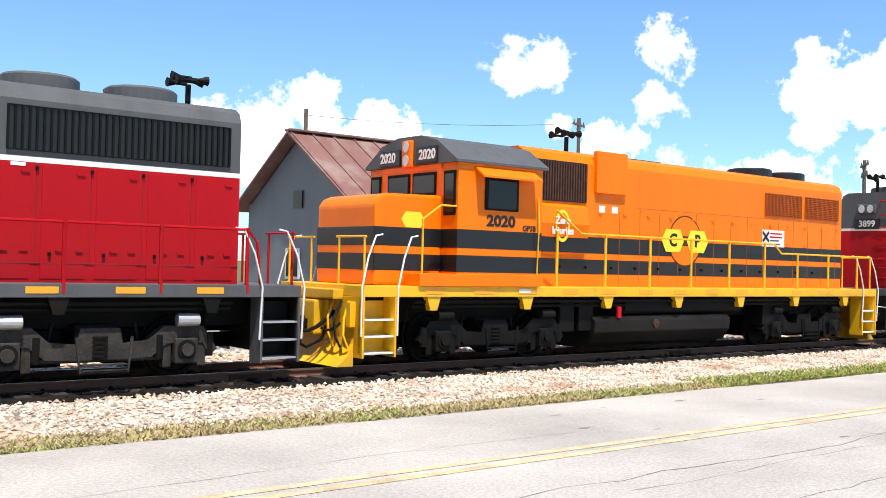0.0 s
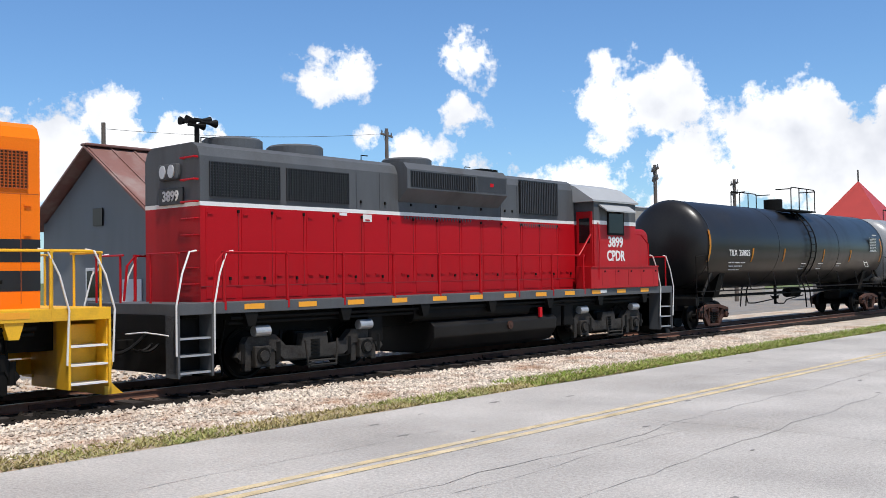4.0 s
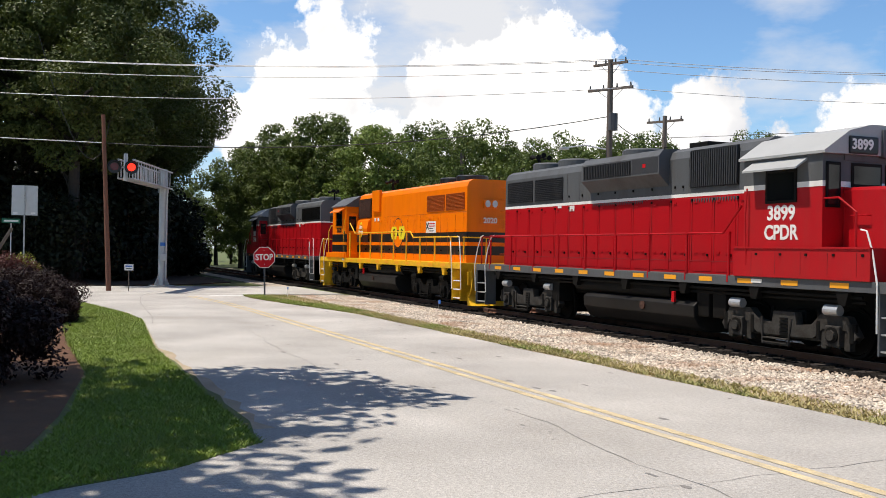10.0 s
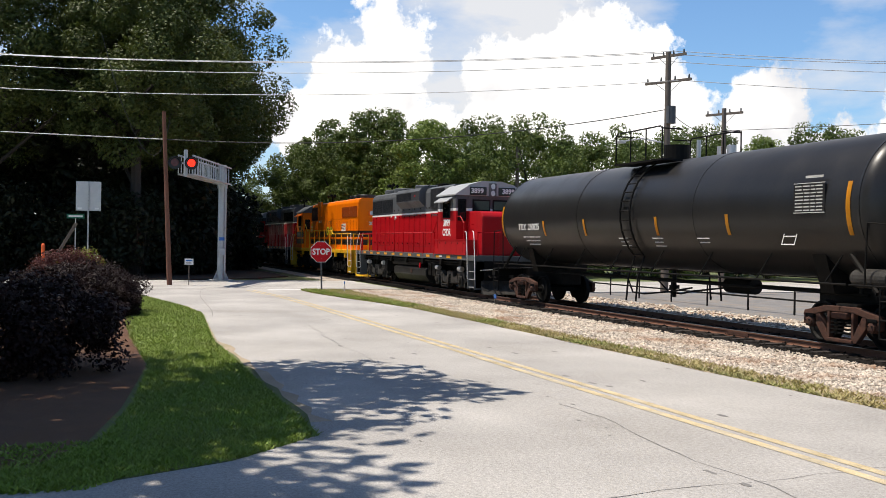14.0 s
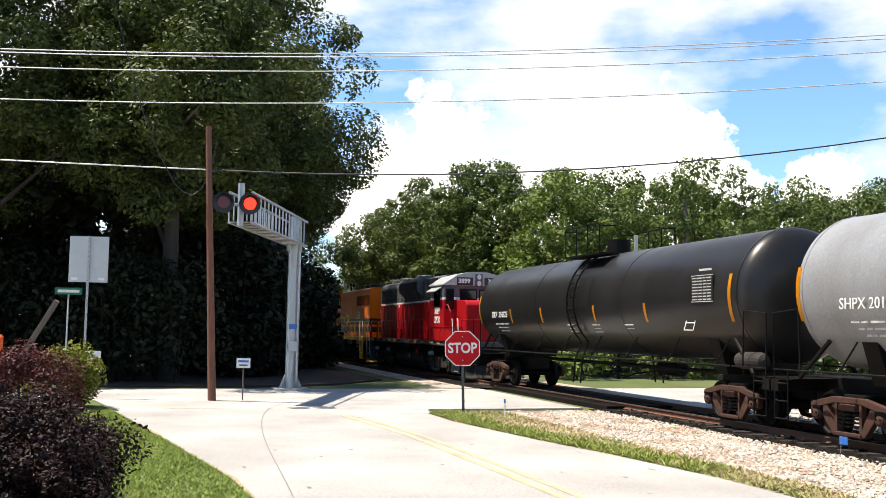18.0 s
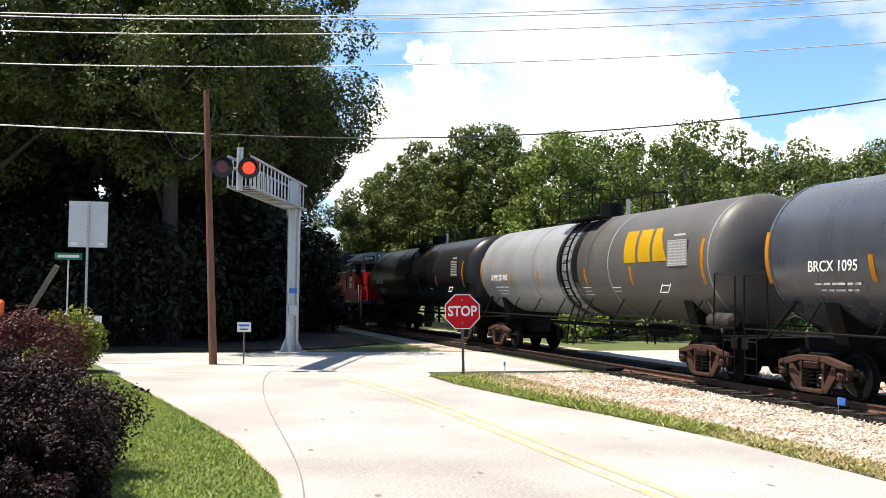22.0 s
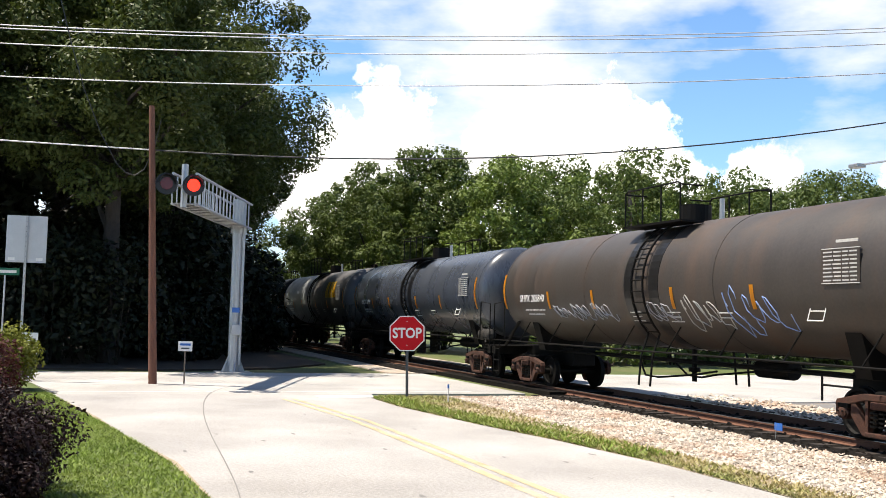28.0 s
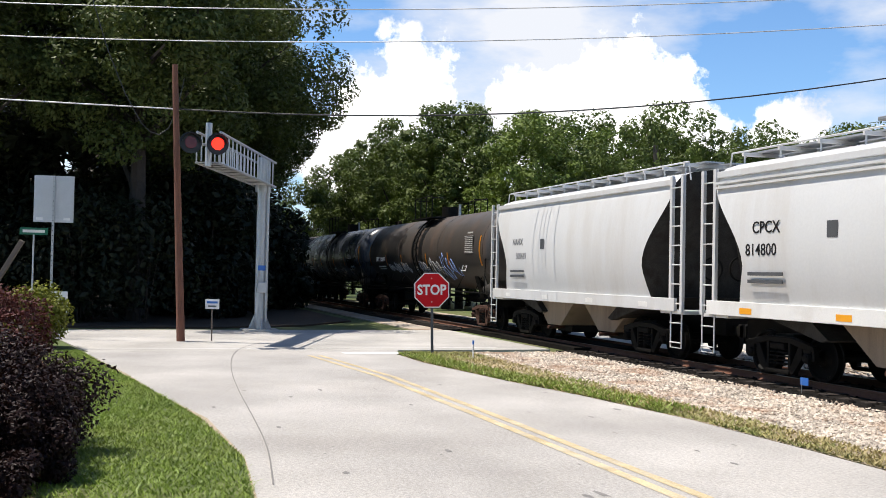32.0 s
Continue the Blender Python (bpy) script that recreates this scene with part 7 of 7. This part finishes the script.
part("side_glass", prism(B(), [(1.1, 0.98), (0.62, 1.36), (-0.95, 1.38), (-1.45, 1.02)], "y", -0.87, 0.87), M_GLASS, ws_)
for x in (-1.35, 1.35):
    for y in (-0.8, 0.8):
        wl = part("wheel", lathe(B(), [(y - 0.1, 0.31), (y + 0.1, 0.31), (y + 0.1, 0.2)], "y", 18), M_BLACKP, ws_)
        wl.location = (x, 0, 0.31)


# ---- trees and shrubs ----
def leaf_cloud(centers, radii, per, leaf, rng, flat=0.8):
    """Random bent leaf quads on and in clumps; returns vertices and faces."""
    n = len(centers) * per
    c = np.repeat(np.asarray(centers), per, 0)
    r = np.repeat(np.asarray(radii), per, 0)[:, None]
    d = rng.normal(0, 1, (n, 3))
    d /= np.linalg.norm(d, axis=1, keepdims=True)
    p = c + d * r * rng.uniform(0.35, 1.0, (n, 1)) ** 0.6 * np.array([1, 1, flat])
    nrm = d + rng.normal(0, 0.6, (n, 3)) + np.array([0, 0, 0.5])
    nrm /= np.linalg.norm(nrm, axis=1, keepdims=True)
    a = np.cross(nrm, rng.normal(0, 1, (n, 3)))
    a /= np.linalg.norm(a, axis=1, keepdims=True) + 1e-9
    b = np.cross(nrm, a)
    s = leaf * rng.uniform(0.6, 1.4, (n, 1))
    v = np.stack([p - a * s, p + b * s * 0.55 - nrm * s * 0.12, p + a * s, p - b * s * 0.55 - nrm * s * 0.12], 1).reshape(-1, 3)
    f = np.arange(4 * n).reshape(-1, 4)
    return v, f


def make_tree(name, seed, h, rad, base, material, label, clumps=70, per=80, leaf=0.3, trunk=0.28, at=None):
    """A broadleaf tree: tapered trunk, limbs, and a crown of leaf clumps from base to h."""
    rng = np.random.default_rng(seed)
    tr = thing(name, at, label, "tree")
    bm = B()
    rod(bm, (0, 0, -0.3), (0.1, 0.05, base + (h - base) * 0.45), trunk, 10, trunk * 0.45)
    tops = []
    for i in range(9):
        a = rng.uniform(0, 2 * np.pi)
        z0 = base * 0.75 + (h - base) * rng.uniform(0.0, 0.45)
        q = Vector((math.cos(a) * rad * 0.7, math.sin(a) * rad * 0.7, z0 + (h - base) * 0.28))
        m_ = Vector((math.cos(a) * rad * 0.3, math.sin(a) * rad * 0.3, z0 + (h - base) * 0.12))
        rod(bm, (0.05, 0, z0), m_, trunk * 0.35, 6, trunk * 0.22)
        rod(bm, m_, q, trunk * 0.22, 6, trunk * 0.08)
    part("trunk", bm, M_BARK, tr)
    cs, rs = [], []
    zc, hz = (base + h) / 2, (h - base) / 2
    while len(cs) < clumps:
        d = rng.normal(0, 1, 3)
        d /= np.linalg.norm(d)
        k = rng.uniform(0.3, 1.0) ** 0.5
        wob = 1 + 0.22 * math.sin(3.1 * math.atan2(d[1], d[0]) + seed) + 0.15 * math.sin(5.3 * d[2] + seed * 2)
        z = zc + d[2] * hz * k
        wid = rad * (1.0 if z < zc else 0.92)
        cs.append((d[0] * wid * k * wob, d[1] * wid * k * wob, min(z, h - 0.5)))
        rs.append(rng.uniform(0.16, 0.34) * rad * 0.8)
    v, f = leaf_cloud(cs, rs, per, leaf, rng)
    mesh_from("crown", v.tolist(), f.tolist(), material, tr)
    return tr


T_BIG = make_tree("broadleaf_tree", 1, 18.0, 5.5, 6.2, M_LEAF3, "tall dense dark green broadleaf tree beside the track", 150, 520, 0.1, 0.4, pose(-57.3, 3.4, 0))
T_BIG2 = make_tree("broadleaf_tree", 2, 20.0, 6.2, 6.8, M_LEAF3, "tall dense dark green broadleaf tree beside the track", 150, 520, 0.105, 0.42, pose(-59.5, -4.5, 0))
T_DEEP = make_tree("broadleaf_tree", 8, 15.0, 5.4, 2.0, M_SHADE, "broadleaf tree deep in the wood, leaves blackened for its shade", 70, 70, 0.3, 0.3, pose(-66, 1.0, 0))
T_MID = make_tree("broadleaf_tree", 3, 11.7, 3.9, 1.2, M_LEAF, "mid-sized green broadleaf tree in the far wood edge", 95, 170, 0.115, 0.25, pose(-70, 24.5, 0))
T_MID2 = make_tree("broadleaf_tree", 4, 10.8, 3.5, 0.8, M_LEAF2, "bright green young broadleaf tree in the far wood edge", 90, 170, 0.11, 0.22, pose(-64, 23.0, 0))
T_TALL = make_tree("broadleaf_tree", 6, 12.5, 3.6, 1.2, M_LEAF, "tall slender green tree beside the track", 95, 170, 0.115, 0.3, pose(-73.5, 21.6, 0))
T_MID3 = make_tree("broadleaf_tree", 5, 12.2, 3.8, 1.4, M_LEAF, "dark green oak in the far wood edge", 95, 170, 0.115, 0.28, pose(-73, 30.0, 0))
# the wood beside the crossing: tall trees in front and along the track, whose crowns shade the train, and ones behind
# with the wood's shade put into their near-black leaves
for x, y, rz, src in ((-58.0, -13.5, 40, T_BIG), (-58.5, -23, 130, T_BIG2), (-61, -33, 250, T_BIG), (-65.0, 6.0, 95, T_BIG2), (-72.5, 7.0, 170, T_BIG), (-81, 9.0, 30, T_BIG2), (-91, 10.4, 290, T_BIG), (-103, 11, 140, T_BIG2), (-116, 11.5, 140, T_BIG)):
    copy_thing(src, pose(x, y, 0, 0, 0, rz))
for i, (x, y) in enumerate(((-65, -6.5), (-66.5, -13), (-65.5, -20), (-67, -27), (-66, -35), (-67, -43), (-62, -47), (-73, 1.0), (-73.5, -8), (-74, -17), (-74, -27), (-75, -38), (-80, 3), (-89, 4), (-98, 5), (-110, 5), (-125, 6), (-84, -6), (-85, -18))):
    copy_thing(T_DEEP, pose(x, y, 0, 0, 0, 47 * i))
r_ = random.Random(21)
SRC = [T_MID, T_MID2, T_MID3]
spots = [(-66, 26.2), (-69, 29), (-68.5, 33.5), (-71, 37), (-67, 39.5), (-70, 43.5), (-66.5, 47), (-69, 52), (-64, 56), (-66, 61), (-60, 66), (-74, 22.6), (-79, 25), (-84, 23.3), (-80, 31), (-90, 23.5), (-98, 24), (-108, 24), (-78, 45), (-61.5, 29.5), (-62, 35), (-62.5, 41.5), (-60, 48), (-57, 54), (-54, 62), (-120, 24)]
for i, (x, y) in enumerate(spots):
    k = SRC[r_.randrange(3)]
    g = r_.uniform(0.86, 1.06)
    copy_thing(k, pose(x, y, r_.uniform(-0.8, 0.0), 0, 0, r_.uniform(0, 360)) @ Matrix.Diagonal((g * r_.uniform(0.85, 1.0), g * r_.uniform(0.85, 1.0), g, 1)))
# trees that reach over the track beyond the crossing
for x, y, rz, src in ((-80, 20.4, 15, T_TALL), (-88, 21.4, 80, T_TALL), (-98, 20.8, 250, T_TALL), (-88, 20.8, 15, T_MID), (-112, 20.8, 260, T_MID), (-140, 21, 45, T_MID), (-138, 11, 145, T_MID3)):
    copy_thing(src, pose(x, y, 0, 0, 0, rz))
# a tree beside the drive, whose crown shades the lawn and part of the road
make_tree("shade_tree", 9, 14.0, 6.2, 5.8, M_LEAF, "broad shade tree over the lawn beside the drive", 130, 110, 0.2, 0.3, pose(-14.2, -4.2, 0))


def shrub(name, x, y, rx, ry, h, material, label, seed, clumps=46, per=110, leaf=0.07):
    rng = np.random.default_rng(seed)
    sh = thing(name, pose(x, y, 0), label, "shrub")
    bm = B()
    for i in range(10):
        a = rng.uniform(0, 6.28)
        rod(bm, (0.15 * math.cos(a), 0.15 * math.sin(a), -0.1), (rx * 0.6 * math.cos(a), ry * 0.6 * math.sin(a), h * 0.7), 0.03, 5, 0.01)
    part("stem", bm, M_BARK, sh)
    cs, rs = [], []
    while len(cs) < clumps:
        d = rng.normal(0, 1, 3)
        d /= np.linalg.norm(d)
        k = rng.uniform(0.45, 1.0) ** 0.5
        full = 1.0 if d[2] > 0 else min(1.6, 1 / max(0.3, math.hypot(d[0], d[1])))
        cs.append((d[0] * rx * k * 0.85 * full, d[1] * ry * k * 0.85 * full, h * 0.5 + d[2] * h * 0.42 * k))
        rs.append(rng.uniform(0.18, 0.3) * h)
    v, f = leaf_cloud(cs, rs, per, leaf, rng, 0.9)
    v[:, 2] = np.maximum(v[:, 2], 0.02)
    mesh_from("foliage", v.tolist(), f.tolist(), material, sh)
    return sh


shrub("shrub", -15.6, -0.3, 1.7, 2.0, 1.45, M_BUSHDARK, "wide dark purple-leaved shrub in the mulch bed", 31, 90, 330, 0.038)
shrub("shrub", -28.4, 0.72, 2.1, 2.05, 1.4, M_BUSHDARK, "dark purple-leaved shrub at the lawn's edge", 32, 90, 520, 0.027)
shrub("shrub", -26.9, 1.25, 1.3, 1.15, 0.8, M_BUSHDARK, "low dark purple-leaved shrub beside the larger one", 38, 60, 480, 0.025)
shrub("shrub", -37.0, 0.35, 1.6, 1.4, 1.6, M_BUSHRED, "reddish barberry shrub behind the dark one", 33, 50, 220, 0.04)
shrub("shrub", -43.6, 0.72, 0.85, 0.95, 1.65, M_BUSHGREEN, "yellow-green rounded shrub near the crossing", 34, 40, 140, 0.055)
shrub("shrub", -52.8, -7.0, 1.3, 1.2, 1.25, M_BUSHRED, "small reddish shrub beyond the side road", 35, 30, 120, 0.06)
shrub("shrub", -53.0, -9.6, 1.3, 1.2, 1.35, M_BUSHDARK, "small dark shrub beyond the side road", 37, 30, 120, 0.06)
shrub("shrub", -27.2, 1.3, 0.35, 0.35, 0.7, M_BUSHGREEN, "small light green weed in the dark shrub", 36, 10, 50, 0.06)
# undergrowth deep at the wood's edge, under the crowns; in M_SHADE its shade is put into the leaf colour
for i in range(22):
    shrub("undergrowth", -60.5 - r_.uniform(0, 2.0), -40 + i * 2.1, r_.uniform(1.6, 2.3), r_.uniform(1.4, 2.0), r_.uniform(2.6, 5.2), M_SHADE, "undergrowth at the edge of the wood, leaves blackened for its shade", 40 + i, 24, 60, 0.14)
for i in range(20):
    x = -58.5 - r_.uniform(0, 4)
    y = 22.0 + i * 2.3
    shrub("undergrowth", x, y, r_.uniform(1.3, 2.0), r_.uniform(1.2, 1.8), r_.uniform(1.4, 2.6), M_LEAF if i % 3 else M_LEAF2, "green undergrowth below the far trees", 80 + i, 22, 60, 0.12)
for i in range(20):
    shrub("undergrowth", -63.5 - r_.uniform(0, 3), -40 + i * 2.3, 2.4, 2.0, r_.uniform(6.5, 9.5), M_SHADE, "undergrowth at the edge of the wood, leaves blackened for its shade", 120 + i, 26, 70, 0.2)
# unseen copies of the shade tree, added to deepen the shade on lawn and road
for x, y, rz in ((-22.0, -9.6, 70), (-10.4, -7.4, 200)):
    copy_thing(scene.objects["shade_tree"], pose(x, y, 0, 0, 0, rz))
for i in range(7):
    shrub("undergrowth", -55.6 - r_.uniform(0, 0.8), -9.5 + 2.2 * i, 1.7, 1.7, r_.uniform(3.4, 5.2), M_SHADE, "undergrowth at the edge of the wood, leaves blackened for its shade", 220 + i, 30, 70, 0.14)
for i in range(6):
    shrub("undergrowth", -58.0 - r_.uniform(0, 5), 4.9 + i * 0.6, 1.7, 1.4, r_.uniform(1.9, 3.2), M_SHADE, "undergrowth at the edge of the wood, leaves blackened for its shade", 150 + i, 26, 70, 0.15)
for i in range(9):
    shrub("undergrowth", -61.5 - 1.6 * i, 9.0 + 0.28 * i - r_.uniform(0, 2.5), 2.0, 1.8, r_.uniform(5.0, 7.5), M_SHADE, "undergrowth at the edge of the wood, leaves blackened for its shade", 190 + i, 30, 70, 0.18)
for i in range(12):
    shrub("undergrowth", -70.0 - i * 5.5, 12.3 - r_.uniform(0, 1.5), 2.6, 1.4, r_.uniform(1.6, 3.0), M_SHADE, "undergrowth along the track, leaves blackened for its shade", 170 + i, 26, 60, 0.2)


def motions():
    """The train rolls along the track; its wheels turn with it."""
    for ob, off, turn in OFFSETS:
        walk(ob, [(t, pose(x + off, TRACK, 0, 0, 0, turn)) for t, x in RUN])
    times = np.arange(0, 32.01, 0.1)
    xs = np.interp(times, [t for t, _ in RUN], [x for _, x in RUN])
    flip = {id(ob): turn for ob, _, turn in OFFSETS}
    for w, r in WHEELSETS:
        top = w.parent
        turn = flip[id(top)]
        sign = -1 if turn else 1
        loc = w.location.copy()
        rows = []
        for t, x in zip(times, xs):
            a = sign * (x - xs[0]) / r
            rows.append((float(t), Matrix.Translation(loc) @ Matrix.Rotation(a, 4, "Y")))
        walk(w, rows)


motions()
